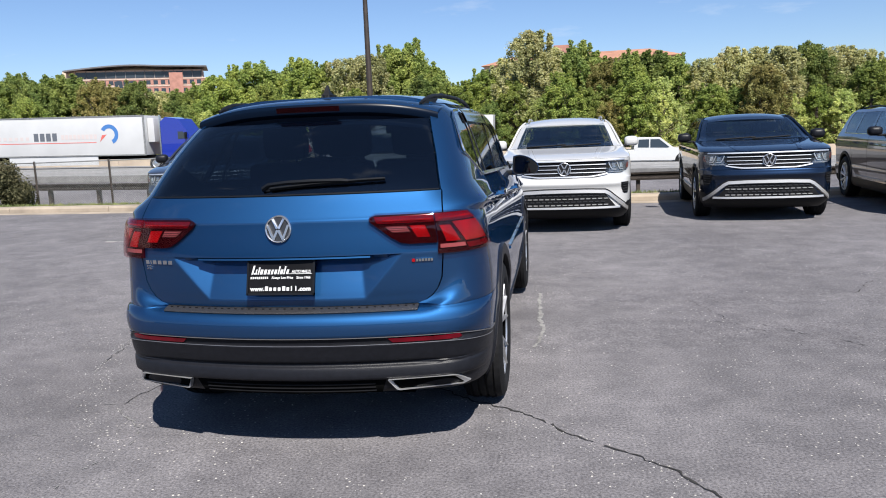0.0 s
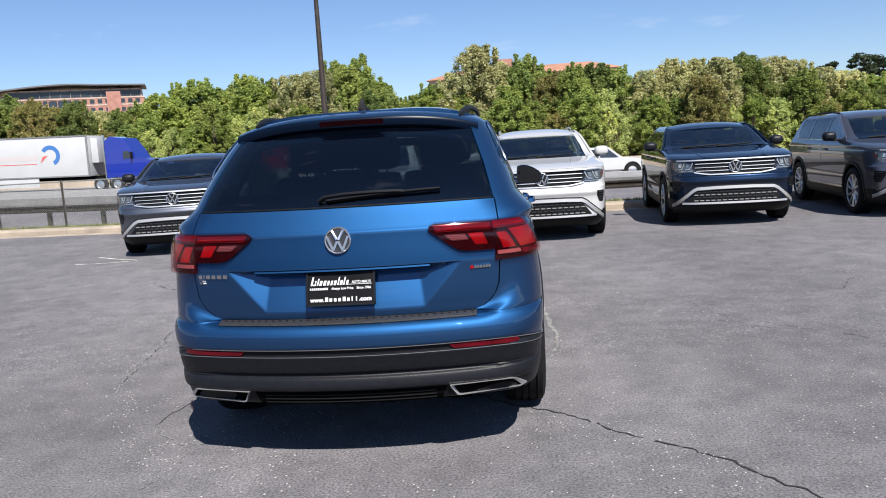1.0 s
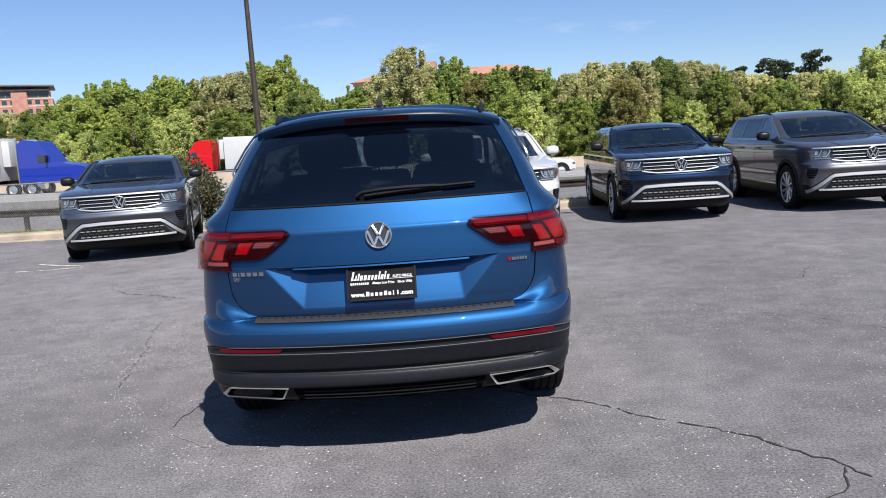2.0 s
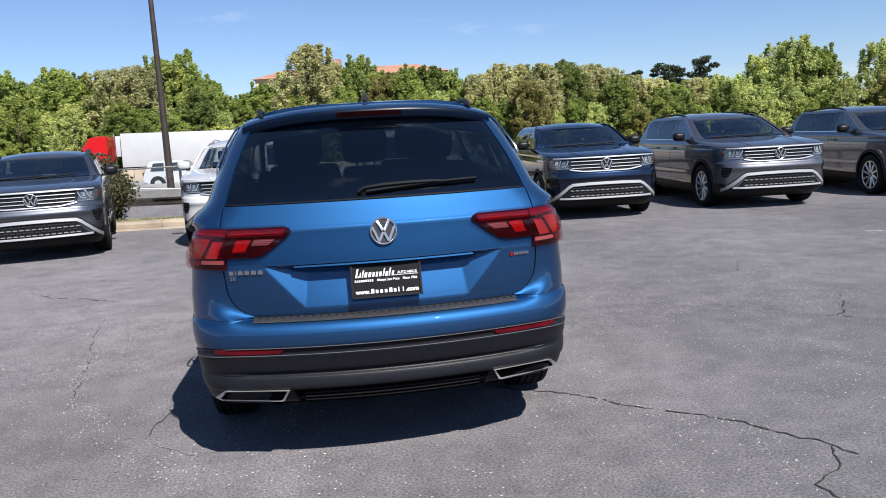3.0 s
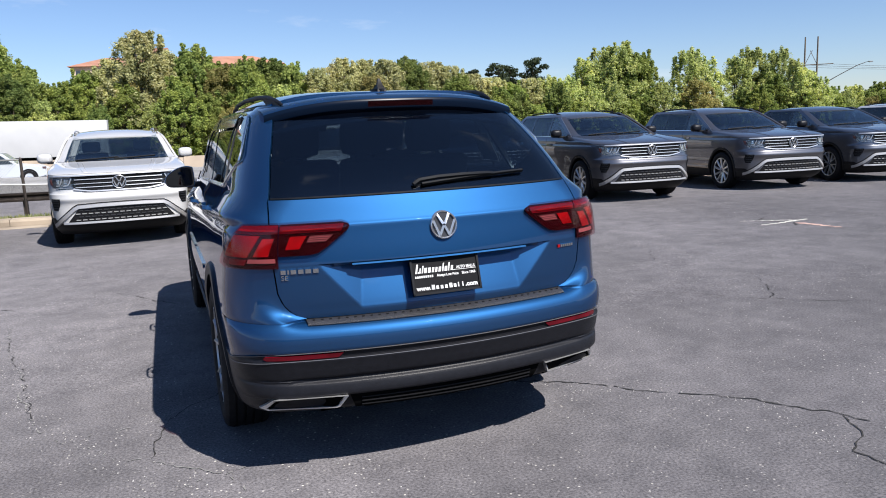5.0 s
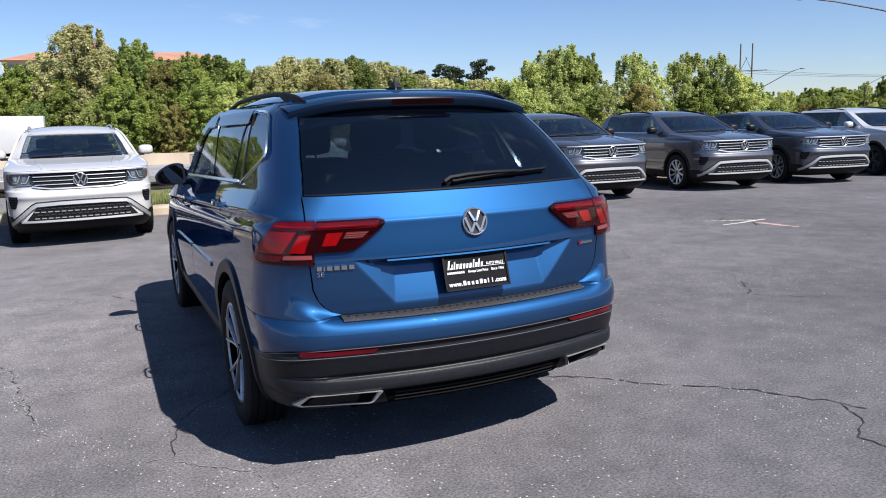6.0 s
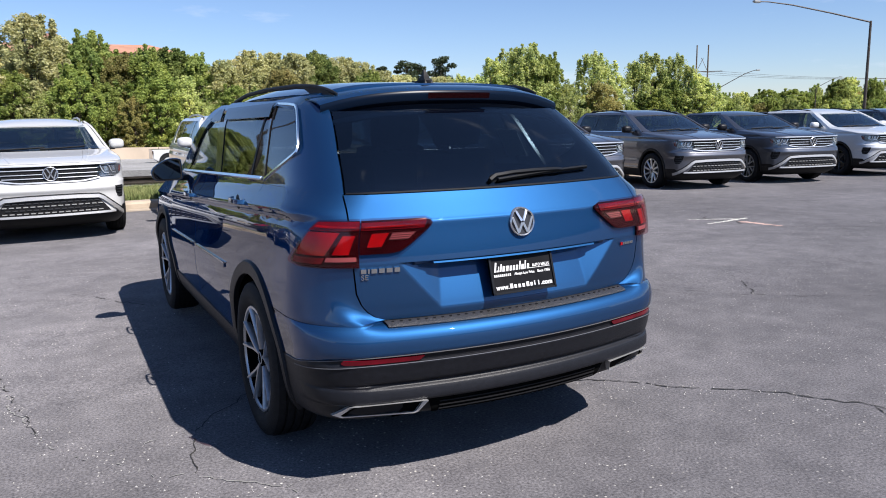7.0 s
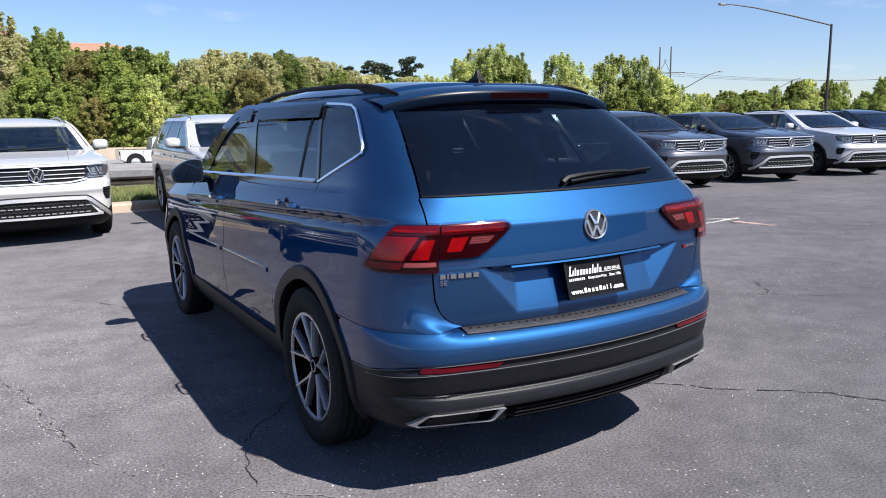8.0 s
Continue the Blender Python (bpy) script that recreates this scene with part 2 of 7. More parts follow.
class Body:
    """A car body as a stack of level outlines. Charts: R runs from the tail's middle over the corner along the side, F from the nose's middle,
    Y along one side by distance from the tail. Within a chart 0 to 1 is the end, 1 to 2 the corner, and from 2 on it is metres along the side."""

    def __init__(self, length, width, tail, nose, bow_r, bow_f, edge_r, edge_f, turn_r, turn_f, arches, shear=0.0, taper=0.04, dent=None, dent_f=None):
        self.length, self.width, self.tail, self.nose = length, width, tail, nose
        self.bow = {"R": bow_r, "F": bow_f}
        self.edge = {"R": edge_r, "F": edge_f}
        self.turn = {"R": turn_r, "F": turn_f}
        self.arches, self.shear, self.taper, self.dent, self.dent_f = arches, shear, taper, dent, dent_f

    def wide(self, y, z):
        zz = z + self.shear * (y - 0.3) * min(max((z - 0.5) / 0.3, 0), 1) * min(max((1.5 - z) / 0.25, 0), 1)
        f = (y - self.length / 2) / (self.length / 2)
        return self.width(zz) * (1 - self.taper * f * f * f * f)

    def end(self, chart, s, z):
        sign, s = (1 if s >= 0 else -1), abs(s)
        y0 = self.tail(z) if chart == "R" else self.nose(z)
        k, xc, ry = self.bow[chart](z), self.edge[chart](z), self.turn[chart](z)
        w = self.width(z)
        xc = min(xc, w * 0.95)
        yc = k * xc * xc
        if s <= 1:
            x, d = s * xc, k * (s * xc) ** 2
        elif s <= 2:
            t = s - 1
            x = xc + (2 * t * (1 - t) + t * t) * (w - xc)
            d = yc + 2 * t * (1 - t) * 2 * k * xc * (w - xc) + t * t * ry
        else:
            x, d = w, yc + ry + s - 2
        y = y0 + d if chart == "R" else y0 - d
        if x > xc:
            f = (x - xc) / (w - xc)
            x = xc + (self.wide(y, z) - xc) * f
        if chart == "R" and self.dent and s < 2:
            y += self.dent(x, z) * min(1.0, 2 - s)
        if chart == "F" and self.dent_f and s <= 1.2:
            y -= self.dent_f(x, z)
        return Vector((sign * x, y, z))

    def side(self, sign, y, z):
        return Vector((sign * self.wide(y, z), y, z))

    def s_at(self, y, z):
        """The value of chart R at which the side has this y."""
        return 2 + y - self.tail(z) - self.bow["R"](z) * self.edge["R"](z) ** 2 - self.turn["R"](z)

    def f_at(self, y, z):
        """The value of chart F at which the side has this y."""
        return 2 + self.nose(z) - self.bow["F"](z) * self.edge["F"](z) ** 2 - self.turn["F"](z) - y

    def at(self, chart, a, z, sign=1):
        return self.side(sign, a, z) if chart == "Y" else self.end(chart, a, z)

    def x_at(self, chart, x, z):
        """The chart's value at which the end of the car has this x."""
        sg, x = (1 if x >= 0 else -1), abs(x)
        lo, hi = 0.0, 2.0
        for _ in range(30):
            mid = (lo + hi) / 2
            if self.end(chart, mid, z).x < x:
                lo = mid
            else:
                hi = mid
        return sg * lo

    def panel(self, chart, rows, nu, nv, sign=1, off=0.0, thick=0.012, cut=True, levels=None, bm=None, by_x=False, tilt=None, warp=None):
        """A sheet of the body between rows of (z, from, to), with thickness. Wheel arches are cut out of it."""
        bm = bm or bmesh.new()
        zs = [r[0] for r in rows]
        fa, fb = line([(r[0], r[1]) for r in rows]), line([(r[0], r[2]) for r in rows])
        levels = levels or [zs[0] + (zs[-1] - zs[0]) * j / nv for j in range(nv + 1)]
        grid, put = {}, {}
        for j, level in enumerate(levels):
            z = level
            a0, a1 = fa(z), fb(z)
            if by_x:
                a0, a1 = self.x_at(chart, a0, z), self.x_at(chart, a1, z)
            for i in range(nu + 1):
                a = a0 + (a1 - a0) * i / nu
                z = level - (tilt(level) * (a - 0.3) if tilt else 0.0) + (warp(a, level) if warp else 0.0)
                p = self.at(chart, a, z, sign)
                e = 1e-3
                du = self.at(chart, a + e, z, sign) - self.at(chart, a - e, z, sign)
                dv = self.at(chart, a, z + e, sign) - self.at(chart, a, z - e, sign)
                n = du.cross(dv)
                n = n.normalized() if n.length > 1e-12 else Vector((0, 0, 1))
                mid = Vector((0, min(max(p.y, 1.0), self.length - 1.2), 0.8))
                if n.dot(p - mid) < 0:
                    n = -n
                put[i, j] = p, n, a, z
        dead = set()
        if cut:
            for j in range(len(levels) - 1):
                for i in range(nu):
                    c = sum((put[q][0] for q in ((i, j), (i + 1, j), (i + 1, j + 1), (i, j + 1))), Vector()) / 4
                    for yc, zc, r in self.arches:
                        if abs(c.x) > 0.45 and math.hypot(c.y - yc, c.z - zc) < r:
                            dead.add((i, j))
        edge = {q for i, j in dead for q in ((i, j), (i + 1, j), (i + 1, j + 1), (i, j + 1))}
        for q in put:
            p, n, a, z = put[q]
            if q in edge:
                for yc, zc, r in self.arches:
                    d = math.hypot(p.y - yc, p.z - zc)
                    if 0.01 < d < r + 0.08 and abs(p.x) > 0.45:
                        y, z = yc + (p.y - yc) * r / d, zc + (p.z - zc) * r / d
                        p = Vector((p.x, y, z))
            grid[q] = bm.verts.new(p + n * off), bm.verts.new(p + n * (off - thick))
        alive = [(i, j) for j in range(len(levels) - 1) for i in range(nu) if (i, j) not in dead]
        count = {}
        for i, j in alive:
            ring = ((i, j), (i + 1, j), (i + 1, j + 1), (i, j + 1))
            for layer in (0, 1):
                vs = [grid[q][layer] for q in ring]
                bm.faces.new(vs if layer == 0 else vs[::-1])
            for k in range(4):
                e = frozenset((ring[k], ring[(k + 1) % 4]))
                count.setdefault(e, []).append((ring[k], ring[(k + 1) % 4]))
        for e, uses in count.items():
            if len(uses) == 1:
                p, q = uses[0]
                bm.faces.new((grid[q][0], grid[p][0], grid[p][1], grid[q][1]))
        bmesh.ops.delete(bm, geom=[v for v in bm.verts if not v.link_faces], context="VERTS")
        bmesh.ops.recalc_face_normals(bm, faces=bm.faces)
        return bm


def strip(points, width, height, bm=None, flat=None):
    """A bar of rectangular section along points; flat(i) gives the outward direction at each point."""
    bm = bm or bmesh.new()
    pts = [Vector(p) for p in points]
    rings = []
    for i, p in enumerate(pts):
        d = (pts[min(i + 1, len(pts) - 1)] - pts[max(i - 1, 0)]).normalized()
        out = flat(i).normalized()
        up = out.cross(d).normalized()
        rings.append([bm.verts.new(p + up * u * width / 2 + out * o * height) for u, o in ((-1, 0), (-0.8, 1), (0.8, 1), (1, 0))])
    for p, q in zip(rings, rings[1:]):
        for k in range(4):
            bm.faces.new((p[k], q[k], q[(k + 1) % 4], p[(k + 1) % 4]))
    bm.faces.new(rings[0])
    bm.faces.new(rings[-1][::-1])
    bmesh.ops.recalc_face_normals(bm, faces=bm.faces)
    return bm


def wheel(parent, place, sign, radius, width, rim, spokes, twin=True, face=ALLOY, dark=ALLOYDARK, seed=0):
    """A wheel whose outer face looks to sign * x: tyre with tread grooves, rim, disc, spokes and hub as parts."""
    hub = new("wheel")
    hub.empty_display_size = 0.1
    hub.parent = parent
    hub.matrix_local = Matrix.Translation(place)
    w = width / 2
    sh = 0.03
    prof = [(-w * 0.82, rim + 0.005), (-w, rim + 0.03), (-w * 1.04, (rim + radius) / 2), (-w * 0.98, radius - sh), (-w * 0.86, radius - 0.008)]
    for g in (-0.55, -0.18, 0.18, 0.55):
        prof += [(g * w - 0.006, radius), (g * w - 0.005, radius - 0.009), (g * w + 0.005, radius - 0.009), (g * w + 0.006, radius)]
    prof += [(w * 0.86, radius - 0.008), (w * 0.98, radius - sh), (w * 1.04, (rim + radius) / 2), (w, rim + 0.03), (w * 0.82, rim + 0.005)]
    part("tyre", lathe(prof, "x", 64), RUBBER, hub, smooth=35)
    o = sign * w
    part("rim", lathe([(o * 0.84, rim + 0.006), (o * 0.90, rim + 0.004), (o * 0.90, rim - 0.009), (o * 0.82, rim - 0.014)], "x", 56), face, hub, smooth=35)
    part("rim_well", lathe([(o * 0.82, rim - 0.013), (o * 0.6, rim - 0.020), (-o * 0.7, rim - 0.03), (-o * 0.8, rim + 0.004)], "x", 56), dark, hub, smooth=35)
    part("brake_disc", lathe([(o * 0.12, 0.001), (o * 0.12, rim * 0.72), (o * 0.02, rim * 0.72), (o * 0.02, 0.001)], "x", 40), DISC, hub)
    part("rim_barrel", lathe([(-o * 0.1, 0.001), (-o * 0.1, rim - 0.024), (-o * 0.14, rim - 0.024)], "x", 40), LINER, hub)
    for k in range(spokes):
        a = 2 * math.pi * (k + 0.25) / spokes
        bm = bmesh.new()
        pair = (-1, 1) if twin else (0,)
        for pr in pair:
            # each blade is a tapered bar from the hub out to the rim
            inner, outer = 0.045, rim - 0.008
            a0, a1 = a + pr * 0.15, a + pr * (0.27 if twin else 0.0) + (0.0 if twin else 0.10)
            half0, half1 = (0.0105, 0.0080) if twin else (0.020, 0.022)
            steps = 6
            top = []
            for i in range(steps + 1):
                f = i / steps
                r = inner + (outer - inner) * f
                ang = a + (a0 - a) * min(1, f * 1.8) + (a1 - a0) * f
                h = half0 + (half1 - half0) * f
                depth = o * (0.62 + 0.22 * f)
                c, s = math.cos(ang), math.sin(ang)
                ring = []
                for u, dd in ((-1, 0), (-0.55, sign * 0.014), (0.55, sign * 0.014), (1, 0), (0.9, -sign * 0.02), (-0.9, -sign * 0.02)):
                    ring.append(bm.verts.new((depth + dd, r * c - u * h * s, r * s + u * h * c)))
                top.append(ring)
            for p, q in zip(top, top[1:]):
                for j in range(6):
                    bm.faces.new((p[j], q[j], q[(j + 1) % 6], p[(j + 1) % 6]))
            bm.faces.new(top[0])
            bm.faces.new(top[-1][::-1])
        bmesh.ops.recalc_face_normals(bm, faces=bm.faces)
        part("spoke", bm, face, hub, smooth=30)
        if twin:
            bm = bmesh.new()
            vs = []
            for r, da in ((0.07, 0), (rim - 0.02, -0.17), (rim - 0.02, 0.17)):
                for dd in (0.45, 0.60):
                    vs.append(bm.verts.new((o * dd, r * math.cos(a + da), r * math.sin(a + da))))
            for f in ((0, 2, 4), (5, 3, 1), (0, 1, 3, 2), (2, 3, 5, 4), (4, 5, 1, 0)):
                bm.faces.new([vs[i] for i in f])
            bmesh.ops.recalc_face_normals(bm, faces=bm.faces)
            part("spoke_web", bm, dark, hub)
    part("hub_cap", lathe([(o * 0.55, 0.048), (o * 0.70, 0.044), (o * 0.75, 0.030), (o * 0.75, 0.001)], "x", 24), dark, hub)
    part("hub_ring", lathe([(o * 0.74, 0.032), (o * 0.765, 0.030), (o * 0.765, 0.026), (o * 0.74, 0.024)], "x", 24), face, hub)
    return hub


# ---- ground, verge and road ----
def asphalt_material(name, base, patch_scale, stones=0.35, rough=0.8):
    """Worn asphalt: broad grey patches, fine dark and light aggregate, and a pitted surface."""
    m = bpy.data.materials.new(name)
    m.use_nodes = True
    t = m.node_tree
    b = t.nodes["Principled BSDF"]
    co = t.nodes.new("ShaderNodeTexCoord")

    def noise_node(scale, detail=4.0, rough_=0.6):
        n = t.nodes.new("ShaderNodeTexNoise")
        n.inputs["Scale"].default_value, n.inputs["Detail"].default_value, n.inputs["Roughness"].default_value = scale, detail, rough_
        t.links.new(co.outputs["Object"], n.inputs["Vector"])
        return n

    def ramp(src, p0, c0, p1, c1):
        r = t.nodes.new("ShaderNodeValToRGB")
        r.color_ramp.elements[0].position, r.color_ramp.elements[1].position = p0, p1
        r.color_ramp.elements[0].color, r.color_ramp.elements[1].color = (*c0, 1), (*c1, 1)
        t.links.new(src, r.inputs[0])
        return r

    def mix(kind, fac, a, c):
        n = t.nodes.new("ShaderNodeMix")
        n.data_type, n.blend_type = "RGBA", kind
        if isinstance(fac, float):
            n.inputs[0].default_value = fac
        else:
            t.links.new(fac, n.inputs[0])
        t.links.new(a, n.inputs[6])
        t.links.new(c, n.inputs[7])
        return n.outputs[2]

    lo, hi = [c * 0.80 for c in base], [c * 1.17 for c in base]
    broad = ramp(noise_node(patch_scale, 5.0).outputs["Fac"], 0.36, lo, 0.66, hi)
    mid = ramp(noise_node(patch_scale * 9, 6.0, 0.7).outputs["Fac"], 0.30, (0.70, 0.70, 0.71), 0.72, (1.22, 1.21, 1.20))
    col = mix("MULTIPLY", 1.0, broad.outputs[0], mid.outputs[0])
    fine = ramp(noise_node(75.0, 4.0, 0.75).outputs["Fac"], 0.32, (0.36, 0.36, 0.37), 0.68, (1.66, 1.65, 1.62))
    col = mix("MULTIPLY", 1.0, col, fine.outputs[0])
    # pale stones in the wearing course
    v = t.nodes.new("ShaderNodeTexVoronoi")
    v.inputs["Scale"].default_value = 42.0
    t.links.new(co.outputs["Object"], v.inputs["Vector"])
    dots = ramp(v.outputs["Distance"], 0.16, (1, 1, 1), 0.26, (0, 0, 0))
    pick = t.nodes.new("ShaderNodeSeparateColor")
    t.links.new(v.outputs["Color"], pick.inputs[0])
    some = ramp(pick.outputs[0], 0.80, (0, 0, 0), 0.90, (1, 1, 1))
    where = ramp(noise_node(0.9, 3.0).outputs["Fac"], 0.42, (0, 0, 0), 0.62, (stones, stones, stones))
    fac = mix("MULTIPLY", 1.0, mix("MULTIPLY", 1.0, dots.outputs[0], some.outputs[0]), where.outputs[0])
    pale = t.nodes.new("ShaderNodeRGB")
    pale.outputs[0].default_value = (0.52, 0.50, 0.46, 1)
    sep = t.nodes.new("ShaderNodeSeparateColor")
    t.links.new(fac, sep.inputs[0])
    col = mix("MIX", sep.outputs[0], col, pale.outputs[0])
    t.links.new(col, b.inputs["Base Color"])
    b.inputs["Roughness"].default_value, b.inputs["Diffuse Roughness"].default_value, b.inputs["Specular IOR Level"].default_value = rough, 1.0, 0.35
    bp = t.nodes.new("ShaderNodeBump")
    bp.inputs["Strength"].default_value, bp.inputs["Distance"].default_value = 0.55, 0.006
    t.links.new(noise_node(95.0, 4.0, 0.7).outputs["Fac"], bp.inputs["Height"])
    t.links.new(bp.outputs[0], b.inputs["Normal"])
    return m


ASPHALT = asphalt_material("worn_lot_asphalt", (0.113, 0.109, 0.117), 0.35, stones=0.9)
ROADTOP = asphalt_material("highway_asphalt", (0.20, 0.20, 0.20), 0.12, stones=0.1)
CONCRETE = material("sandy_concrete", (0.30, 0.25, 0.195), 0.85, vary=0.28, scale=1.6, bump=0.4, bscale=30, detail=8)
BARRIER = material("tan_concrete_barrier", (0.37, 0.30, 0.23), 0.85, vary=0.16, scale=0.4, bump=0.3, bscale=6, detail=8)
EARTH = material("bare_earth", (0.20, 0.15, 0.09), 0.95, vary=0.35, scale=0.3, detail=8)
TURF = material("dry_turf_soil", (0.10, 0.115, 0.04), 0.95, vary=0.4, scale=2.5, second=(0.22, 0.19, 0.09), detail=8)
GRASS = material("grass_blades", (0.10, 0.17, 0.04), 0.8, vary=0.35, scale=2.0, second=(0.26, 0.26, 0.10))
WHITELINE = material("worn_white_road_paint", (0.62, 0.62, 0.60), 0.7, vary=0.25, scale=3.0, detail=8)
TAR = material("dark_crack", (0.022, 0.021, 0.020), 0.95, vary=0.4, scale=30)
DUST = material("pale_crack_dust", (0.20, 0.197, 0.19), 0.95, vary=0.3, scale=15)


def ground_height(x, y):
    """The lot falls gently away; beyond the verge the ground drops to the highway, which descends to the east."""
    lot = -0.011 * max(0.0, min(y, 22.0) - 5.0) - 0.008 * max(0.0, min(x, 40.0) - 6.0)
    # behind the kerb the verge falls away as a low bank
    deep = y - kerb_line(x) - 0.5
    lot -= min(0.135 * max(0.0, deep), 0.90)
    hump = min(max((x + 2.6) / 0.8, 0), 1) * min(max((1.6 - x) / 0.8, 0), 1)
    lot += hump * 0.13 * min(max(0.0, deep), 3.6) * min(max((5.0 - deep) / 1.4, 0), 1)
    if y <= 22.0:
        return lot
    road = -0.93 - 0.02 * (min(max(x, -90.0), 45.0) + 13.0) - 0.03 * (min(max(y, 32.0), 72.0) - 53.0)
    f = min((y - 22.0) / 10.0, 1.0)
    return lot + (road - lot) * f


def kerb_line(x):
    return 16.45 - 0.11 * min(0.0, x + 2.0) + 0.03 * max(0.0, x - 2.0)


bm = bmesh.new()
gx = [-2500, -900, -300, -120, -90, -60, -40] + list(range(-30, 42, 2)) + [45, 60, 120, 300, 900, 2500]
gy = [-2500, -900, -300, -100, -40, -20] + list(range(-10, 36, 1)) + [45, 60, 72, 81, 120, 300, 900, 2500]
gv = [[bm.verts.new((x, y, ground_height(x, y))) for x in gx] for y in gy]
for p, q in zip(gv, gv[1:]):
    for i in range(len(gx) - 1):
        bm.faces.new((p[i], p[i + 1], q[i + 1], q[i]))
solid("ground", bm, ASPHALT, "worn grey asphalt of the car lot with cracks and pale stones", "ground", kind="structure", smooth=180)


def sheet(name, xs, near, far, lift, mat, label, category, steps=6, rise=0.0):
    """A strip of ground between two lines y = near(x) and y = far(x), with thickness."""
    bm = bmesh.new()
    rows = []
    for x in xs:
        row = []
        for j in range(steps + 1):
            y = near(x) + (far(x) - near(x)) * j / steps
            row.append(bm.verts.new((x, y, ground_height(x, y) + lift + rise * math.sin(math.pi * j / steps))))
        rows.append(row)
    for p, q in zip(rows, rows[1:]):
        for j in range(steps):
            bm.faces.new((p[j], q[j], q[j + 1], p[j + 1]))
    bmesh.ops.recalc_face_normals(bm, faces=bm.faces)
    bmesh.ops.solidify(bm, geom=bm.faces[:], thickness=0.3)
    return solid(name, bm, mat, label, category, kind="structure", smooth=60)


kx = [-60 + 1.0 * k for k in range(121)]
sheet("grass_verge", kx, lambda x: kerb_line(x) + 0.34, lambda x: kerb_line(x) + 6.2, -0.18, TURF, "strip of thin dry grass between the kerb and the fence", "grass verge", rise=0.03)
sheet("gravel_shoulder", kx, lambda x: kerb_line(x) + 6.204, lambda x: 27.5 - 0.11 * min(0, x), -0.26, ROADTOP, "pale grey road shoulder behind the guard rail", "road shoulder")
road_x = [-1500, -400, -90, -60, -40, -20, 0, 20, 45, 150, 400, 1500]
sheet("highway", road_x, lambda x: 32.0, lambda x: 67.9, 0.010, ROADTOP, "wide pale grey highway carriageway with white lines", "road", steps=3)
sheet("far_carriageway", road_x, lambda x: 69.0, lambda x: 76.5, 0.54, ROADTOP, "pale grey far carriageway beyond the low wall", "road", steps=2)
sheet("far_bank", road_x, lambda x: 68.9, lambda x: 900.0, 0.25, EARTH, "bare brown earth bank under the trees", "ground", steps=3)
for y, dash in ((34.5, 0), (39.5, 1), (44.0, 1), (48.5, 1), (53.5, 0), (64.5, 0)):
    bm = bmesh.new()
    for x0 in range(-150, 260, 12):
        x1 = x0 + (12 if not dash else 3.5)
        vs = [bm.verts.new((x, y + d, ground_height(x, y + d) + 0.016)) for x, d in ((x0, -0.09), (x1, -0.09), (x1, 0.09), (x0, 0.09))]
        bm.faces.new(vs)
    solid("road_marking", bm, WHITELINE, "worn white line on the highway", "road marking", kind="structure")

# kerb in cast lengths
kerb_rows = [(-0.02, -0.25), (0.0, 0.10), (0.035, 0.145), (0.33, 0.150), (0.35, -0.25)]
def kerb_piece(x0, x1):
    bm = bmesh.new()
    rings = []
    n = 4
    for i in range(n + 1):
        x = x0 + (x1 - x0) * i / n
        y = kerb_line(x)
        rings.append([bm.verts.new((x, y + dy, ground_height(x, y) + dz)) for dy, dz in kerb_rows])
    for p, q in zip(rings, rings[1:]):
        for j in range(5):
            bm.faces.new((p[j], q[j], q[(j + 1) % 5], p[(j + 1) % 5]))
    bm.faces.new(rings[0])
    bm.faces.new(rings[-1][::-1])
    bmesh.ops.recalc_face_normals(bm, faces=bm.faces)
    return bm
kerb = tagged(new("kerb"), "worn sandy concrete kerb along the edge of the lot", "kerb", kind="structure")
for k in range(32):
    x0 = -56 + 3.0 * k
    part("kerb_stone", kerb_piece(x0 + 0.006, x0 + 2.994), CONCRETE, kerb, smooth=30)
bm = bmesh.new()
gut = [[bm.verts.new((x, kerb_line(x) + d, ground_height(x, kerb_line(x) + d) + h)) for d, h in ((-0.42, 0.003), (-0.40, 0.008), (-0.025, 0.010))] for x in kx]
for p, q in zip(gut, gut[1:]):
    for j in range(2):
        bm.faces.new((p[j], q[j], q[j + 1], p[j + 1]))
solid("kerb_gutter", bm, CONCRETE, "pale dusty concrete gutter at the foot of the kerb", "gutter", kind="structure", smooth=60)


def crack(points, width, mat, seed, name="asphalt_crack", label="thin dark branching crack in the asphalt", rough=0.035, gaps=0.0, step=0.03):
    """An uneven thin ribbon that wanders along a line on the ground."""
    rnd = random.Random(seed)
    pts = [Vector((*p, 0)) for p in points]
    fine = []
    for p, q in zip(pts, pts[1:]):
        n = max(2, int((q - p).length / step))
        for k in range(n):
            fine.append(p.lerp(q, k / n))
    fine.append(pts[-1])
    bm = bmesh.new()
    prev, drift, hold = None, 0.0, 0
    for k, p in enumerate(fine):
        a, c = fine[max(k - 1, 0)], fine[min(k + 1, len(fine) - 1)]
        d = (c - a).normalized()
        side = Vector((-d.y, d.x, 0))
        drift = 0.72 * drift + rnd.uniform(-rough, rough) * 0.5
        p = p + side * drift
        w = width * rnd.uniform(0.25, 1.3) * (0.3 if k in (0, len(fine) - 1) else 1)
        z = ground_height(p.x, p.y) + 0.004
        row = [bm.verts.new(Vector((*(p + side * s * w / 2).xy, z))) for s in (-1, 1)]
        hold = hold - 1 if hold > 0 else (rnd.randint(1, 5) if rnd.random() < gaps else 0)
        if prev and hold == 0:
            bm.faces.new((prev[0], row[0], row[1], prev[1]))
        prev = row
    bmesh.ops.delete(bm, geom=[v for v in bm.verts if not v.link_faces], context="VERTS")
    return solid(name, bm, mat, label, "crack" if "crack" in name else "paint mark", kind="structure")


